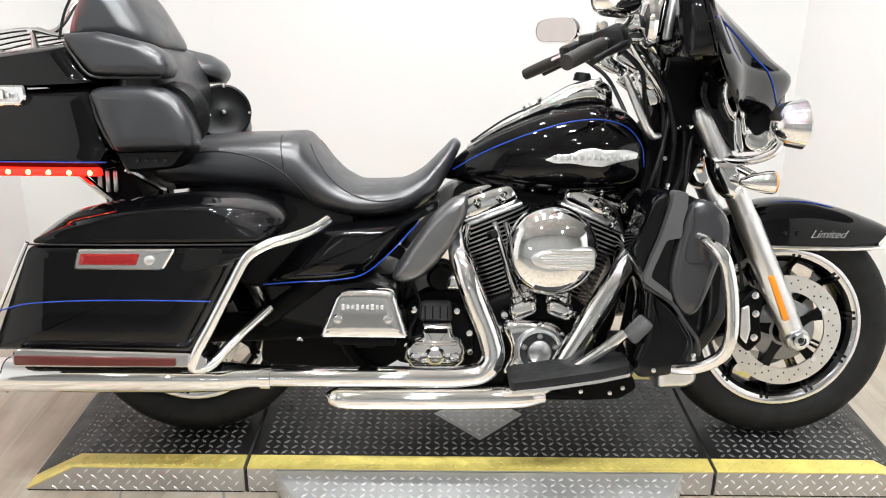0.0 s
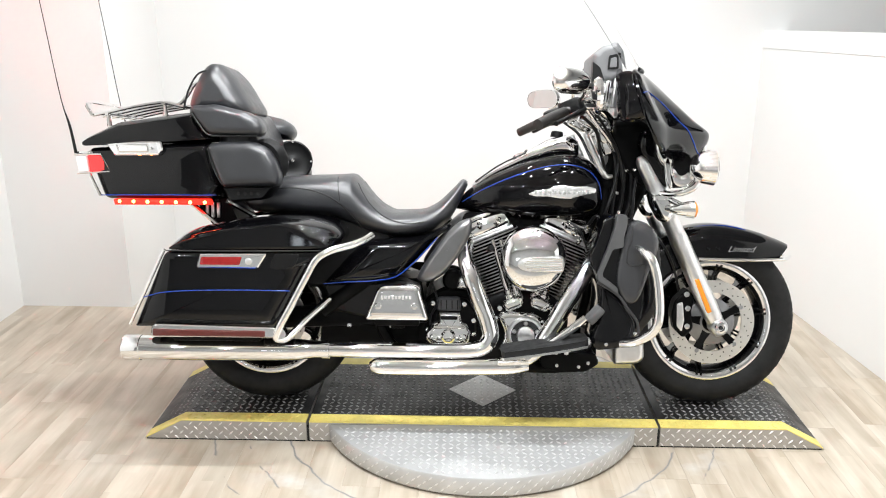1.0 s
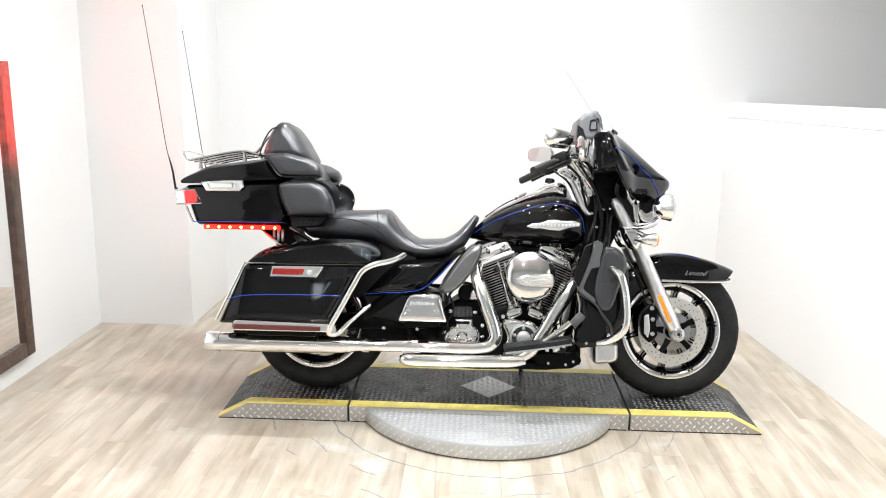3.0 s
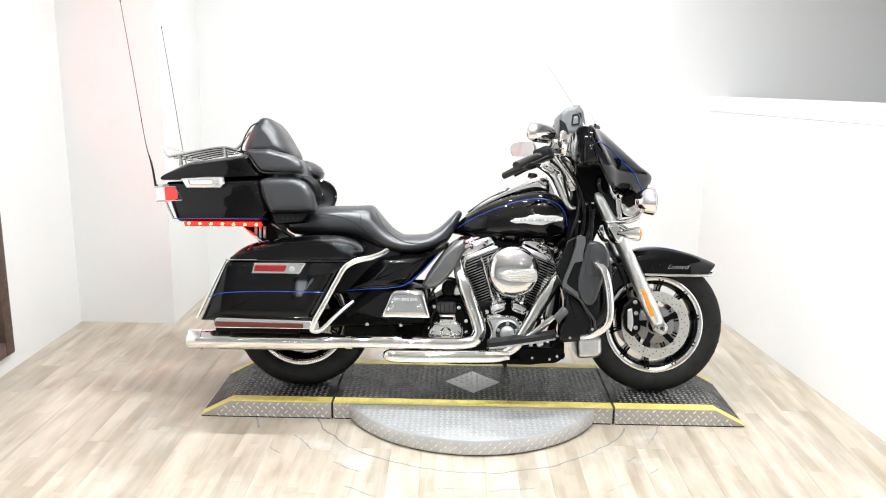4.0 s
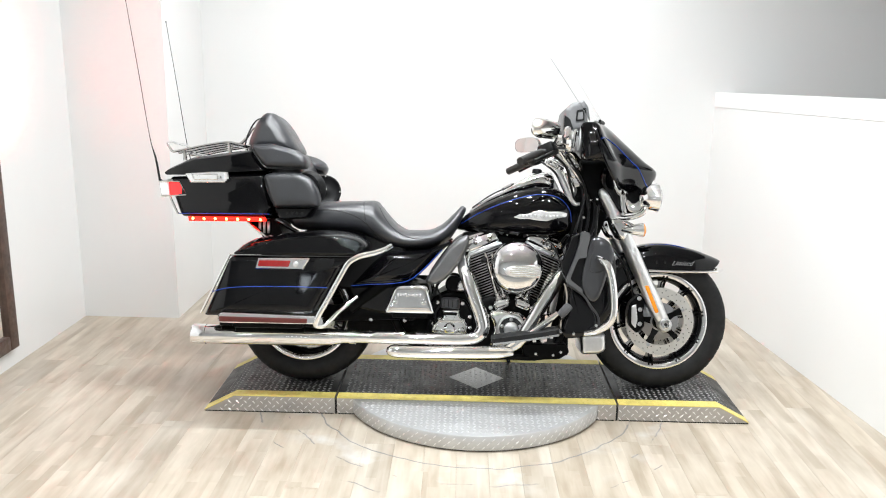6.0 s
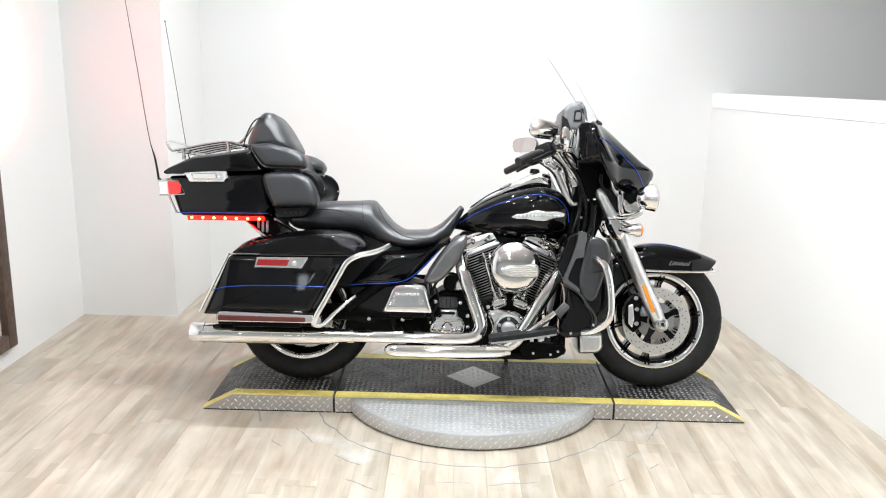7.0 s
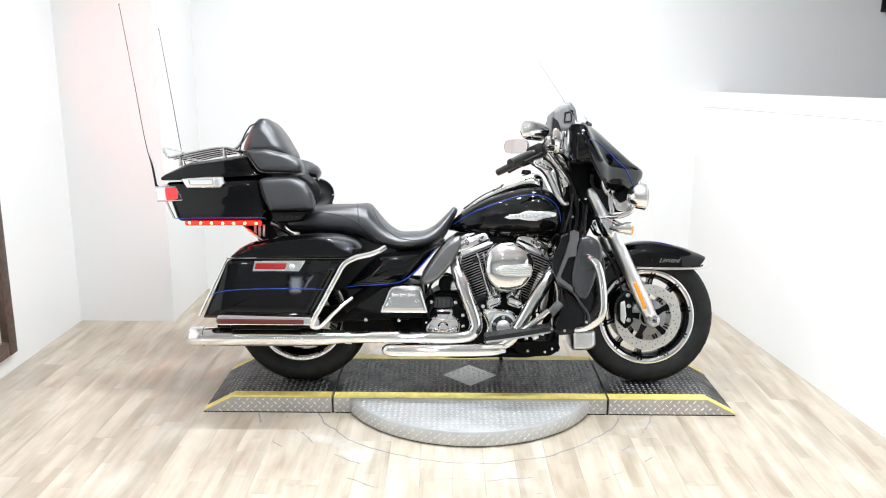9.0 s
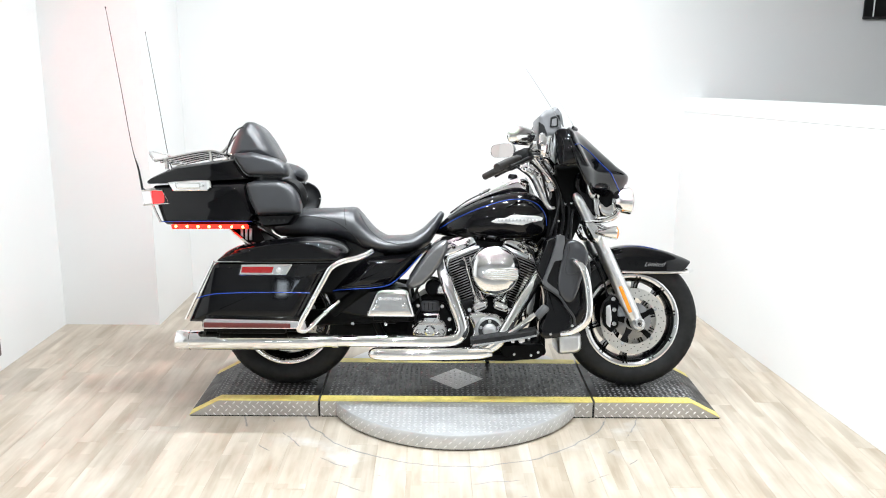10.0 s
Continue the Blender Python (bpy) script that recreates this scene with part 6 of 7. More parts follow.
part("inner_frame_cover", puff(rounded([(-0.62, 0.22), (-0.60, 0.45), (-0.25, 0.47), (-0.22, 0.25), (-0.30, 0.20)], 0.02), [(-0.11, 0.004), (-0.105, 0), (0.105, 0), (0.11, 0.004)], smooth_outline=False), DARK_CAST, bike)
part("radiator", box((0.05, 0.26, 0.30), (0.44, 0, 0.47), 0.008), DARK_CAST, bike)

# engine
CX, CZ = 0.125, 0.30
engine = part("crankcase", puff(rounded([(-0.06, 0.17), (-0.10, 0.30), (-0.02, 0.40), (0.06, 0.43), (0.20, 0.43), (0.28, 0.36), (0.27, 0.22), (0.20, 0.15), (0.02, 0.14)], 0.04), [(-0.13, 0.015), (-0.12, 0), (0.12, 0), (0.13, 0.015)], smooth_outline=False), DARK_CAST, bike, "black engine crankcase")
fin_meshes = {}


def fin_mesh(r, hw):
    key = (r, hw)
    if key not in fin_meshes:
        loop = rounded([(-hw, -r), (hw, -r), (hw, r), (-hw, r)], r * 0.55, 5)
        bm = loft([[(p[0], p[1], -0.0022) for p in loop], [(p[0], p[1], 0.0022) for p in loop]])
        finish(bm)
        me = bpy.data.meshes.new("cooling_fin")
        bm.to_mesh(me)
        bm.free()
        me.materials.append(RIM_BLACK)
        me.materials.append(FIN_EDGE)
        for poly in me.polygons:
            poly.material_index = 1 if abs(poly.normal.z) < 0.5 else 0
        fin_meshes[key] = me
    return fin_meshes[key]


for sgn in (-1, 1):
    ang = sgn * 22.5
    up = Vector((math.sin(radians(ang)), 0, math.cos(radians(ang))))
    o = Vector((CX, 0.0, CZ))
    cyl = part("cylinder", lathe([(0, 0.10), (0.078, 0.10), (0.078, 0.27), (0.084, 0.27), (0.084, 0.35), (0, 0.35)], tuple(o), tuple(up), 28), DARK_CAST, engine, "black finned cylinder")
    for k in range(19):
        d = 0.128 + 0.0118 * k
        head = d > 0.27
        ob = new("cooling_fin", fin_mesh(0.115 if head else 0.104, 0.108 if head else 0.098))
        ob.parent = cyl
        ob.matrix_local = Matrix.Translation(o + up * d) @ pose(0, 0, 0, 0, ang, 0)
    m = Matrix.Translation(o + up * 0.385) @ pose(0, 0, 0, 0, ang, 0)
    bm = box((0.185, 0.20, 0.066), (0, 0, 0.002), 0.024, segments=4)
    bmesh.ops.transform(bm, matrix=m, verts=bm.verts)
    cover = part("rocker_cover", bm, CHROME, engine, "chrome rocker cover")
    bm = box((0.185, 0.205, 0.012), (0, 0, -0.034), 0.004)
    bmesh.ops.transform(bm, matrix=m, verts=bm.verts)
    part("rocker_base", bm, SATIN, cover)
    bm = box((0.12, 0.13, 0.024), (0, 0, 0.038), 0.011, segments=3)
    bmesh.ops.transform(bm, matrix=m, verts=bm.verts)
    part("rocker_top", bm, CHROME, cover)
    for bx, by in ((-0.065, -0.08), (0.065, -0.08), (0.0, -0.085)):
        part("rocker_bolt", lathe([(0, 0.036), (0.008, 0.036), (0.009, 0.028), (0, 0.028)], tuple(m @ Vector((bx, by, 0))), tuple(up), 10), CHROME, cover)
    # pushrod tubes, leaning from the lifter block to the head
    for k in (0, 1):
        a = Vector((CX + sgn * (0.030 + 0.030 * k), -0.150, 0.412))
        b = o + up * 0.335 + Vector((-sgn * (0.035 - 0.03 * k), -0.105, 0))
        part("pushrod_tube", tube([tuple(a), tuple(a.lerp(b, 0.42)), tuple(a.lerp(b, 0.45)), tuple(b)], [0.0125, 0.0125, 0.0095, 0.0095], 12, 1, smooth_path=False), CHROME, engine)
        part("pushrod_collar", lathe([(0, -0.012), (0.019, -0.012), (0.021, -0.004), (0.021, 0.006), (0.016, 0.010), (0.016, 0.022), (0.0125, 0.026), (0, 0.026)], tuple(a), tuple(b - a), 16), CHROME, engine)
    lb = Vector((CX + sgn * 0.048, -0.150, 0.392))
    blk = part("lifter_block", box((0.074, 0.072, 0.046), tuple(lb), 0.018, (0, ang, 0), segments=4), CHROME, engine)
    for k in (-1, 1):
        part("block_bolt", lathe([(0, 0), (0.006, 0), (0.006, 0.006), (0, 0.007)], (lb.x + k * 0.024, lb.y - 0.037, lb.z - sgn * k * 0.01 + 0.008), (0, -1, 0), 8), CHROME, blk)
    wire = o + up * 0.30 + Vector((sgn * 0.02, -0.11, 0))
    part("spark_plug_cap", tube([tuple(wire), tuple(wire + Vector((-sgn * 0.01, -0.04, 0.01)))], 0.010, 10, 1, smooth_path=False), PLASTIC, cyl)
part("backbone", puff(rounded([(-0.12, 0.62), (-0.10, 0.705), (0.36, 0.70), (0.37, 0.62)], 0.02), [(-0.06, 0), (0.06, 0)], smooth_outline=False), DARK_CAST, bike)
part("engine_mount", box((0.05, 0.05, 0.07), (0.125, -0.10, 0.60), 0.008), SATIN, engine)
gear = part("cam_cover", puff([(0.022, 0.350), (0.06, 0.366), (0.11, 0.364), (0.16, 0.356), (0.192, 0.325), (0.196, 0.29), (0.172, 0.250), (0.14, 0.222), (0.06, 0.203), (0.026, 0.220), (0.044, 0.285)], [(-0.11, 0), (-0.165, 0), (-0.180, 0.006), (-0.186, 0.018)], steps=5), CHROME, engine, "chrome cam cover", 60)
TX, TZ = 0.1210, 0.2830
timer = part("timer_cover", lathe([(0, 0.007), (0.024, 0.0065), (0.030, 0.004), (0.032, -0.004), (0.051, -0.004), (0.0515, 0.002), (0.055, 0.005), (0.061, 0.004), (0.066, -0.002), (0.067, -0.03), (0, -0.03)], (TX, -0.190, TZ), (0, -1, 0), 48), SATIN, gear, "round chrome timer cover with a black ring", 30)
part("timer_ring", lathe([(0.0325, 0.0), (0.0508, 0.0), (0.0508, -0.004), (0.0325, -0.004)], (TX, -0.1915, TZ), (0, -1, 0), 48, closed=True), GAP, timer, "black inlaid ring")
for k in range(5):
    a = math.pi / 2 + 2 * math.pi * k / 5
    part("timer_bolt", lathe([(0, 0.007), (0.006, 0.006), (0.0082, 0.0), (0, 0)], (TX + 0.042 * math.cos(a), -0.1917, TZ + 0.042 * math.sin(a)), (0, -1, 0), 12), SATIN, timer)
for bx, bz in ((0.035, 0.345), (0.180, 0.332), (0.178, 0.27), (0.055, 0.222), (0.12, 0.357), (0.13, 0.235)):
    part("cover_bolt", lathe([(0, 0.006), (0.0055, 0.005), (0.0065, 0.0), (0, 0)], (bx, -0.186, bz), (0, -1, 0), 10), CHROME, gear)
part("oil_filter", lathe([(0, 0.09), (0.03, 0.088), (0.038, 0.075), (0.038, 0.0), (0, 0)], (0.25, 0, 0.22), "x", 28), CHROME, engine)
part("regulator", box((0.04, 0.15, 0.12), (0.37, 0, 0.21), 0.006), DARK_CAST, engine)
# air cleaner
AX, AZ = 0.139, 0.558
air = part("air_cleaner", lathe([(0, 0), (0.100, 0), (0.112, 0.012), (0.1145, 0.03), (0.113, 0.055), (0.106, 0.072), (0.093, 0.083), (0.07, 0.090), (0.04, 0.094), (0, 0.096)], (AX, -0.185, AZ), (0, -1, 0), 64), CHROME, bike, "round polished chrome air cleaner cover", 60)
part("cover_scoop", puff([(0.082, 0.546), (0.090, 0.560), (0.112, 0.570), (0.17, 0.573), (0.236, 0.572), (0.240, 0.545), (0.236, 0.520), (0.17, 0.519), (0.112, 0.522), (0.090, 0.532)], [(-0.24, 0), (-0.276, 0), (-0.284, 0.004), (-0.286, 0.010)], steps=4), SATIN, air, "raised ribbed satin insert")
for k in range(6):
    z = 0.5255 + 0.0082 * k
    part("scoop_rib", tube([(0.104 + 0.004 * (k - 2.5) ** 2, -0.286, z), (0.232, -0.286, z)], 0.0024, 8, 1, smooth_path=False), CHROME, air)
part("backplate", lathe([(0, 0.0), (0.104, 0.0), (0.104, 0.03), (0, 0.03)], (AX, -0.155, AZ), (0, -1, 0), 48), DARK_CAST, air)

# small fittings and wiring round the engine
for k, (fx, fy, fz) in enumerate(((0.285, -0.155, 0.645), (0.305, -0.150, 0.615), (0.335, -0.135, 0.655), (0.262, -0.16, 0.672), (-0.045, -0.14, 0.665), (0.02, -0.13, 0.676))):
    fit = part("hose_fitting", lathe([(0, -0.014), (0.008, -0.014), (0.010, -0.006), (0.010, 0.004), (0.0065, 0.007), (0.0065, 0.020), (0, 0.021)], (fx, fy, fz), (0.3 if k % 2 else -0.2, -0.6, 0.75), 12), CHROME, engine)
for k, pts in enumerate(([(0.27, -0.15, 0.68), (0.30, -0.17, 0.66), (0.325, -0.16, 0.61), (0.345, -0.14, 0.56)], [(-0.16, -0.15, 0.44), (-0.11, -0.19, 0.455), (-0.06, -0.19, 0.425), (-0.04, -0.17, 0.36)], [(-0.21, -0.17, 0.46), (-0.19, -0.19, 0.40), (-0.215, -0.20, 0.34), (-0.20, -0.19, 0.25)])):
    part("hose", tube(pts, 0.0055 if k % 2 else 0.0042, 8, 5), PLASTIC, engine)
part("breather_cover", puff(rounded([(-0.128, 0.445), (-0.118, 0.492), (-0.075, 0.498), (-0.058, 0.455), (-0.075, 0.435)], 0.010), [(-0.13, 0), (-0.185, 0), (-0.194, 0.006), (-0.198, 0.014)], smooth_outline=False), CHROME, engine, "chrome cast breather cover")
for bx, bz in ((0.030, 0.372), (0.214, 0.372), (0.222, 0.335), (0.02, 0.335)):
    part("case_boss", lathe([(0, 0.012), (0.009, 0.011), (0.012, 0.0), (0, 0)], (bx, -0.150, bz), (0, -1, 0), 14), CHROME, engine)

# exhaust
part("rear_header", tube([(-0.085, -0.15, 0.60), (-0.094, -0.225, 0.560), (-0.080, -0.262, 0.515), (-0.045, -0.275, 0.425), (-0.014, -0.28, 0.345), (-0.006, -0.285, 0.298), (-0.028, -0.288, 0.262), (-0.08, -0.292, 0.250), (-0.25, -0.296, 0.249), (-0.56, -0.30, 0.249)], [0.024, 0.027, 0.029, 0.030, 0.030, 0.029, 0.028, 0.0265, 0.026, 0.026], 24, 8), CHROME, bike, "chrome rear exhaust header with heat shield")
part("front_header", tube([(0.345, -0.10, 0.56), (0.352, -0.17, 0.545), (0.325, -0.215, 0.515), (0.26, -0.232, 0.415), (0.19, -0.24, 0.295), (0.15, -0.245, 0.235), (0.09, -0.25, 0.200), (0.02, -0.255, 0.190)], [0.024, 0.027, 0.029, 0.030, 0.030, 0.028, 0.024, 0.022], 24, 8), CHROME, bike, "chrome front exhaust header")
part("collector_shield", tube([(-0.420, -0.285, 0.196), (-0.408, -0.285, 0.193), (-0.38, -0.285, 0.190), (-0.2, -0.285, 0.190), (0.06, -0.285, 0.195), (0.125, -0.28, 0.197)], [0.008, 0.021, 0.0285, 0.030, 0.0285, 0.018], 24, 6), CHROME, bike, "chrome collector heat shield")
for s in (-1, 1):
    muf = part("muffler", tube([(-0.555, s * 0.30, 0.249), (-0.60, s * 0.30, 0.249), (-0.66, s * 0.302, 0.248), (-0.80, s * 0.303, 0.248), (-1.0, s * 0.304, 0.248), (-1.225, s * 0.305, 0.248)], [0.0285, 0.029, 0.036, 0.0405, 0.0415, 0.0415], 32, 6), CHROME, bike, "long chrome muffler")
    part("muffler_tip", lathe([(0.030, -0.012), (0.041, -0.014), (0.0435, -0.008), (0.0435, 0.045), (0.041, 0.047), (0.030, 0.04)], (-1.242, s * 0.305, 0.248), "x", 36, closed=True), CHROME, muf)
    part("muffler_bore", lathe([(0, 0.0), (0.033, 0.0), (0.033, 0.03), (0, 0.03)], (-1.245, s * 0.305, 0.248), "x", 28), GAP, muf)
    part("pipe_clamp", lathe([(0.027, -0.012), (0.0325, -0.012), (0.0325, 0.012), (0.027, 0.012)], (-0.565, s * 0.30, 0.249), "x", 28, closed=True), CHROME, muf)
    # dark plate added as the shade between muffler and saddlebag
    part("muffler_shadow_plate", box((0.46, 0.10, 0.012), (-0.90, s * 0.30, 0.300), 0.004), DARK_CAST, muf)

# gearbox side and rear brake master cylinder
gb = part("transmission", puff(rounded([(-0.26, 0.24), (-0.24, 0.40), (-0.17, 0.45), (-0.06, 0.44), (-0.03, 0.34), (-0.04, 0.22)], 0.03), [(-0.16, 0.012), (-0.15, 0), (0.15, 0), (0.16, 0.012)], smooth_outline=False), DARK_CAST, bike, "black transmission case")
part("gearbox_cover", puff(rounded([(-0.215, 0.27), (-0.205, 0.36), (-0.16, 0.41), (-0.085, 0.41), (-0.055, 0.36), (-0.05, 0.28)], 0.02), [(-0.155, 0), (-0.185, 0), (-0.195, 0.008)], smooth_outline=False), DARK_CAST, gb)
for bx, bz in ((-0.205, 0.395), (-0.095, 0.393), (-0.062, 0.335), (-0.06, 0.285), (-0.222, 0.30)):
    part("gearbox_bolt", lathe([(0, 0.008), (0.008, 0.007), (0.0095, 0.0), (0, 0)], (bx, -0.196, bz), (0, -1, 0), 12), CHROME, gb)
slave = part("clutch_cover", puff(rounded([(-0.231, 0.275), (-0.224, 0.305), (-0.205, 0.330), (-0.186, 0.336), (-0.184, 0.366), (-0.106, 0.367), (-0.104, 0.336), (-0.085, 0.328), (-0.072, 0.300), (-0.075, 0.265), (-0.10, 0.245), (-0.205, 0.245)], 0.008), [(-0.19, 0), (-0.222, 0), (-0.232, 0.005), (-0.236, 0.012)], smooth_outline=False), CHROME, gb, "chrome cast side cover", 50)
part("cover_window", box((0.06, 0.01, 0.014), (-0.148, -0.234, 0.350), 0.004), DARK_CAST, slave)
part("cover_band", box((0.11, 0.014, 0.012), (-0.148, -0.236, 0.318), 0.005), CHROME, slave)
part("cover_boss", lathe([(0, 0.012), (0.018, 0.010), (0.028, 0.0), (0, 0)], (-0.150, -0.234, 0.285), (0, -1, 0), 24), CHROME, slave)
for bx in (-0.20, -0.10):
    part("cover_boss", lathe([(0, 0.010), (0.012, 0.008), (0.016, 0.0), (0, 0)], (bx, -0.234, 0.280), (0, -1, 0), 16), CHROME, slave)
part("ribbed_cap", puff(rounded([(-0.193, 0.370), (-0.189, 0.416), (-0.110, 0.417), (-0.105, 0.370)], 0.012), [(-0.18, 0), (-0.212, 0), (-0.220, 0.006)], smooth_outline=False), GREY_PLASTIC, gb)
for k in range(4):
    part("cap_rib", box((0.003, 0.006, 0.036), (-0.176 + 0.019 * k, -0.220, 0.394), 0.001), DARK_CAST, gb)
part("starter_motor", lathe([(0, 0.0), (0.036, 0.0), (0.038, 0.01), (0.038, 0.06), (0.03, 0.07), (0, 0.07)], (-0.135, -0.12, 0.475), (0, -1, 0), 28), DARK_CAST, gb)
part("starter_band", tube([(-0.225, -0.165, 0.42), (-0.205, -0.17, 0.475), (-0.15, -0.172, 0.52), (-0.10, -0.17, 0.505), (-0.07, -0.165, 0.455)], 0.006, 8), PLASTIC, gb)
part("oil_line", tube([(-0.05, -0.15, 0.43), (-0.08, -0.17, 0.46), (-0.05, -0.16, 0.50)], 0.014, 10), CHROME, gb)
part("oil_tank", box((0.34, 0.24, 0.10), (-0.05, 0, 0.19), 0.02), DARK_CAST, bike)

for k, pts in enumerate(([(0.37, -0.10, 0.62), (0.40, -0.13, 0.72), (0.43, -0.12, 0.82), (0.45, -0.10, 0.92)], [(0.34, -0.09, 0.66), (0.37, -0.12, 0.70), (0.40, -0.12, 0.66), (0.43, -0.13, 0.64)], [(0.46, -0.10, 0.60), (0.49, -0.12, 0.70), (0.50, -0.11, 0.80), (0.52, -0.10, 0.88)], [(0.56, -0.10, 0.66), (0.62, -0.115, 0.58), (0.66, -0.10, 0.49), (0.675, -0.09, 0.43)])):
    part("hose", tube(pts, 0.0065 if k < 3 else 0.0045, 8), PLASTIC, bike)
for hx, hz in ((0.44, 0.715), (0.49, 0.865)):
    part("hose_fitting", lathe([(0, 0.010), (0.006, 0.009), (0.008, 0.0), (0, 0)], (hx, -0.135, hz), (0.2, -1, 0.1), 12), CHROME, bike)
for fx, fz, m in ((-0.40, 0.42, CHROME), (-0.50, 0.31, CHROME), (-0.35, 0.31, CHROME)):
    part("frame_bolt", lathe([(0, 0.009), (0.008, 0.008), (0.010, 0.0), (0, 0)], (fx, -0.186, fz), (0, -1, 0), 12), m, bike)
part("rear_axle_nut", lathe([(0, 0.014), (0.014, 0.013), (0.018, 0.0), (0, 0)], (-0.8125, -0.175, 0.318), (0, -1, 0), 16), CHROME, bike)

# footboards
for s in (-1, 1):
    fb = part("rider_footboard", loft([[(x, s * y0, z + 0.006), (x, s * y1, z + 0.006), (x, s * y1, z + 0.014), (x, s * y0, z + 0.014)] for x, z, y0, y1 in ((0.022, 0.234, 0.27, 0.37), (0.035, 0.236, 0.25, 0.395), (0.13, 0.250, 0.25, 0.40), (0.24, 0.268, 0.25, 0.40), (0.31, 0.280, 0.26, 0.39), (0.33, 0.284, 0.28, 0.36))]), CHROME, bike, "chrome rider footboard with a rubber pad")
    part("pad", loft([[(x, s * y0, z), (x, s * y1, z), (x, s * y1, z + 0.017), (x, s * y0, z + 0.017)] for x, z, y0, y1 in ((0.03, 0.249, 0.275, 0.365), (0.04, 0.2505, 0.256, 0.389), (0.13, 0.265, 0.256, 0.394), (0.24, 0.2825, 0.256, 0.394), (0.30, 0.2925, 0.265, 0.385), (0.315, 0.295, 0.28, 0.36))]), RUBBER, fb, "black rubber pad")
    part("board_hinge", box((0.03, 0.10, 0.03), (0.10, s * 0.21, 0.235), 0.006), SATIN, fb)
    part("board_hinge", box((0.03, 0.10, 0.03), (0.26, s * 0.21, 0.255), 0.006), SATIN, fb)
    for bx in (0.215, 0.25):
        part("board_bolt", lathe([(0, -0.006), (0.008, -0.006), (0.008, 0.006), (0, 0.006)], (bx, s * 0.31, 0.252), "z", 10), SATIN, fb)
    # passenger board folded up
    pb = part("passenger_footboard", puff(rounded([(-0.427, 0.362), (-0.385, 0.468), (-0.362, 0.477), (-0.262, 0.478), (-0.247, 0.470), (-0.214, 0.362)], 0.012), [(s * 0.31, 0.004), (s * 0.315, 0), (s * 0.345, 0), (s * 0.352, 0.006)], smooth_outline=False), CHROME, bike, "chrome folded-up passenger footboard", 50)
    part("board_face", puff(rounded([(-0.412, 0.381), (-0.376, 0.468), (-0.264, 0.469), (-0.231, 0.381)], 0.010), [(s * 0.349, 0), (s * 0.355, 0), (s * 0.356, 0.003)], smooth_outline=False), DARK_CHROME, pb, "dark chrome inlay plate")
    for bx in (-0.382, -0.262):
        part("board_stud", lathe([(0, 0.006), (0.009, 0.005), (0.012, 0.0), (0, 0)], (bx, s * 0.355, 0.412), (0, s, 0), 18), CHROME, pb)
    bar = bmesh.new()
    for k in range(9):
        box((0.0075, 0.003, 0.010 if k % 3 else 0.014), (-0.368 + 0.0115 * k, s * 0.3565, 0.441), 0.001, bm=bar)
    part("inlay_relief", bar, BADGE, pb, "raised silver relief on the inlay")
    part("board_hinge", box((0.15, 0.03, 0.022), (-0.32, s * 0.325, 0.352), 0.006), DARK_CAST, pb)
    part("board_bracket", box((0.05, 0.16, 0.035), (-0.32, s * 0.24, 0.345), 0.008), DARK_CAST, pb)
bp = part("brake_pedal", tube([(0.17, -0.30, 0.262), (0.22, -0.315, 0.30), (0.27, -0.325, 0.34), (0.31, -0.33, 0.375)], [0.013, 0.014, 0.014, 0.012], 14), CHROME, bike, "chrome rear brake pedal with a rubber pad")
part("pedal_pad", box((0.065, 0.065, 0.03), (0.338, -0.335, 0.388), 0.010, (0, -48, 0)), FLARE_GREY, bp, "worn grey rubber pad")
part("kickstand", tube([(0.10, 0.16, 0.15), (0.13, 0.23, 0.09), (0.15, 0.30, 0.045)], [0.014, 0.013, 0.013], 12), CHROME, bike, "chrome side stand")
part("stand_foot", box((0.07, 0.05, 0.012), (0.155, 0.325, 0.06), 0.004, (10.5, 0, 0)), CHROME, bike)
part("horn_cover", puff([(0.02, 0.60), (0.04, 0.55), (0.03, 0.48), (-0.01, 0.50), (-0.02, 0.58)], [(0.14, 0), (0.18, 0), (0.19, 0.01)], steps=4), CHROME, bike)
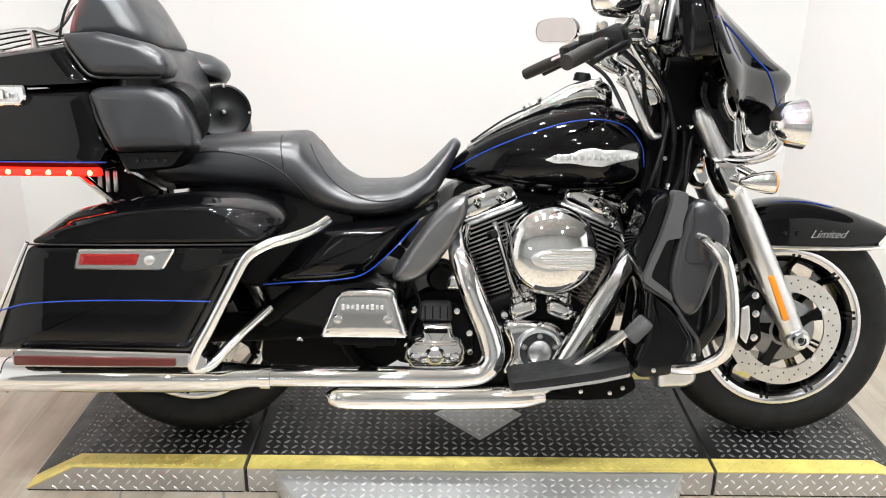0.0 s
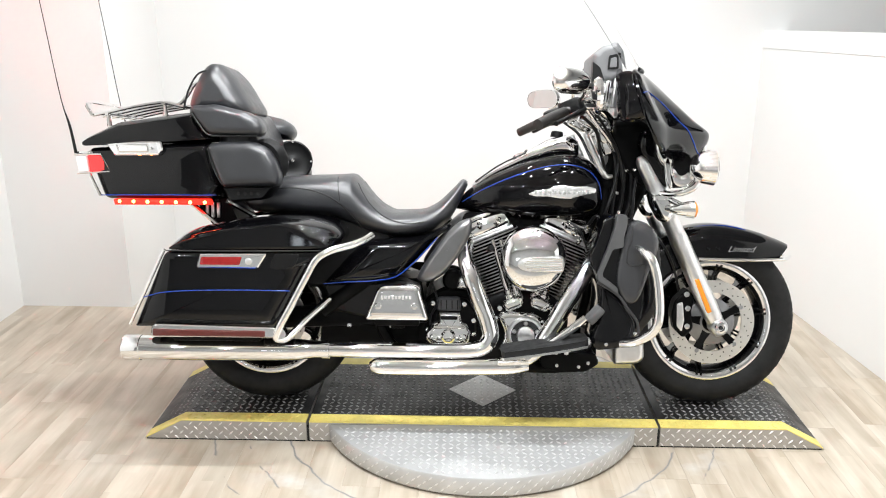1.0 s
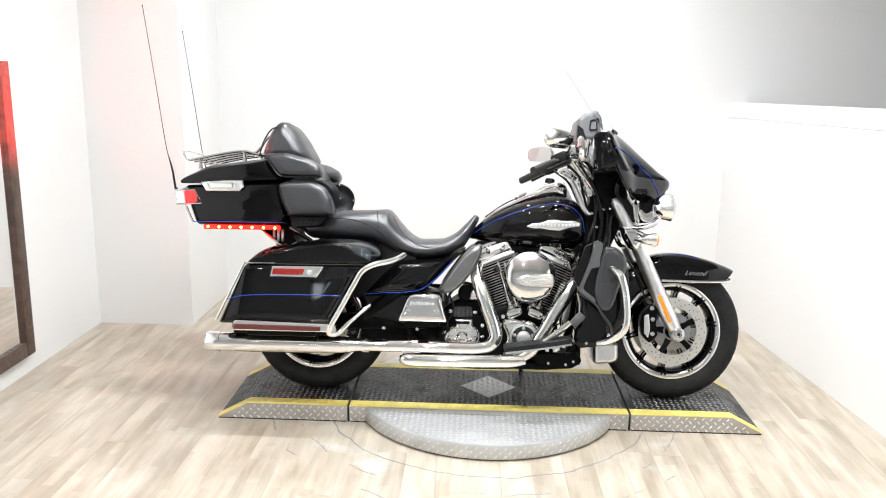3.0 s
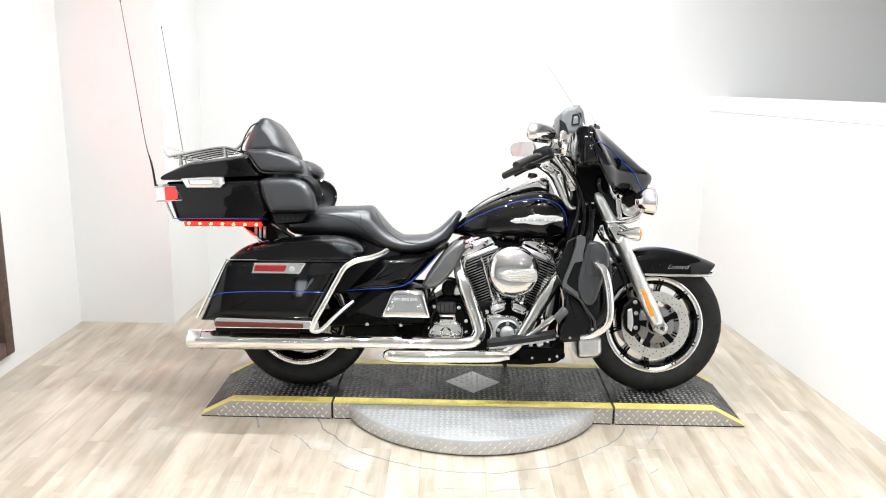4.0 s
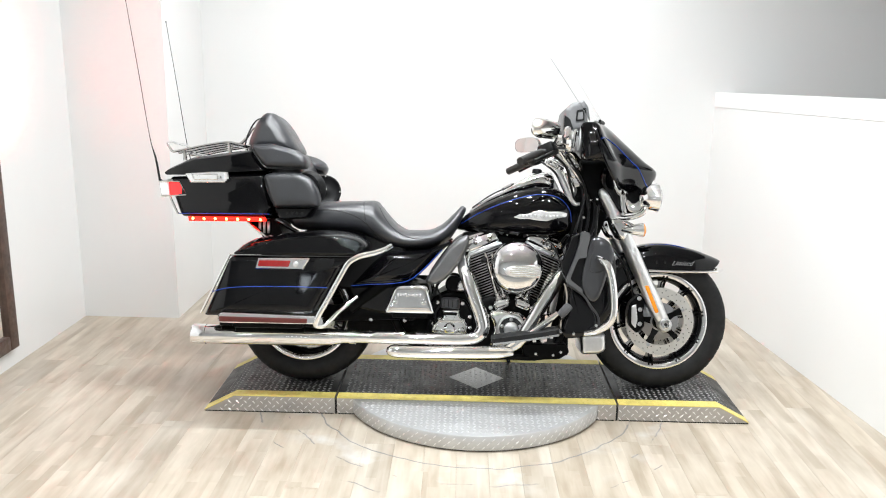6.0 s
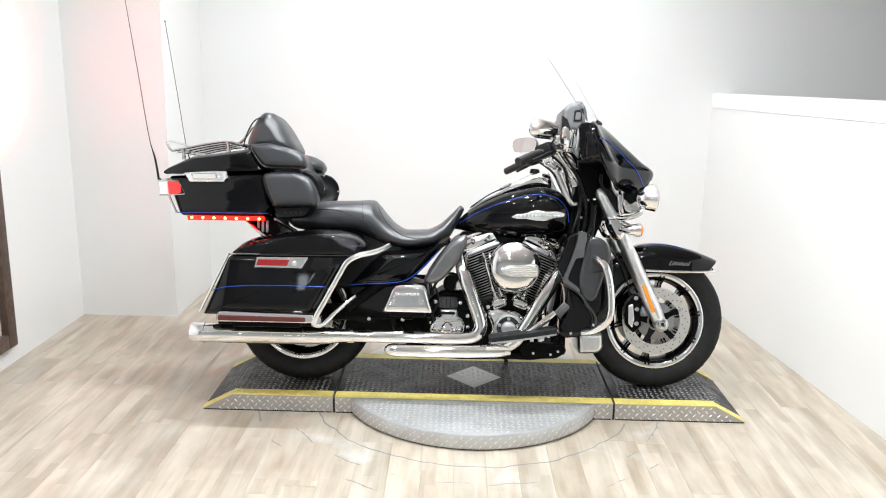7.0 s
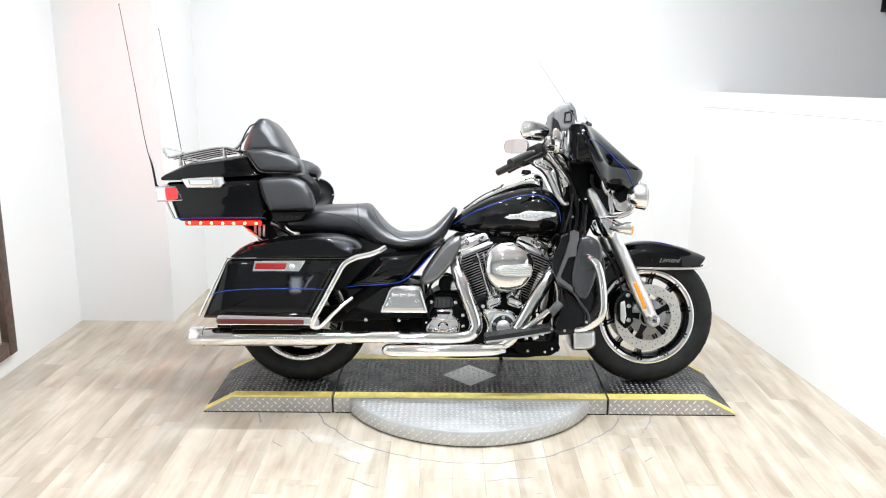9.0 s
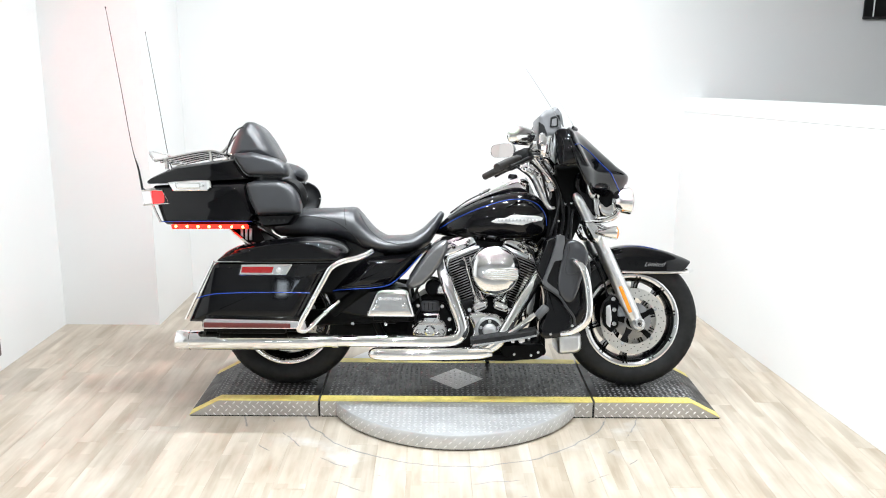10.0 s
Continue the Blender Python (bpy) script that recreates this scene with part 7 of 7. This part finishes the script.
part("primary_cover", puff([(-0.25, 0.24), (-0.26, 0.33), (-0.20, 0.40), (0.05, 0.41), (0.18, 0.38), (0.23, 0.30), (0.19, 0.21), (0.05, 0.18), (-0.18, 0.19)], [(0.12, 0), (0.22, 0), (0.235, 0.01), (0.24, 0.025)], steps=5), CHROME, bike, "chrome primary drive cover", 60)

# red light of the tail lamps
for s in (-1, 1):
    glow = bpy.data.lights.new("tail_light_glow", "AREA")
    glow.shape, glow.size, glow.size_y, glow.energy, glow.color = "RECTANGLE", 0.045, 0.08, 5.0, (1.0, 0.05, 0.045)
    glow.spread = radians(44)
    ob = new("tail_light_glow", glow)
    at = bike.matrix_world @ Vector((-1.475, s * 0.14, 0.855))
    ob.matrix_world = look(tuple(at), (X_LEFT, 0.30, 1.42))

# ---- floor planks ----
floor_base = structure("floor", slab([(X_LEFT - 0.1, Y_OPEN), (x_right(Y_OPEN) + 0.1, Y_OPEN), (x_right(Y_BACK) + 0.1, Y_BACK + 0.1), (X_LEFT - 0.1, Y_BACK + 0.1)], -0.1, -0.004), SUBFLOOR, "light oak plank floor with worn varnish")
PW, PL = 0.127, 1.22


def plank_mesh():
    w, l, c = PW / 2 - 0.0002, PL / 2 - 0.0002, 0.0003
    bm = loft([[(-w, -l, -0.008), (w, -l, -0.008), (w, l, -0.008), (-w, l, -0.008)], [(-w, -l, -c), (w, -l, -c), (w, l, -c), (-w, l, -c)], [(-w + c, -l + c, 0), (w - c, -l + c, 0), (w - c, l - c, 0), (-w + c, l - c, 0)]])
    finish(bm, 20)
    me = bpy.data.meshes.new("plank")
    bm.to_mesh(me)
    bm.free()
    me.materials.append(PLANK)
    return me


PLANK_MESH = plank_mesh()
rng = random.Random(4)
col = 0
x = X_LEFT - 0.03
while x < 1.98:
    end = Y_BACK + 0.06
    cut = rng.uniform(0.15, 1.0) * PL
    while end > Y_OPEN:
        ob = new("plank", PLANK_MESH)
        ob.parent = floor_base
        ob.location = (x + PW / 2, end - cut / 2, 0)
        ob.scale = (1, cut / PL, 1)
        end -= cut
        cut = min(PL, end - Y_OPEN + 0.001)
    x += PW
    col += 1
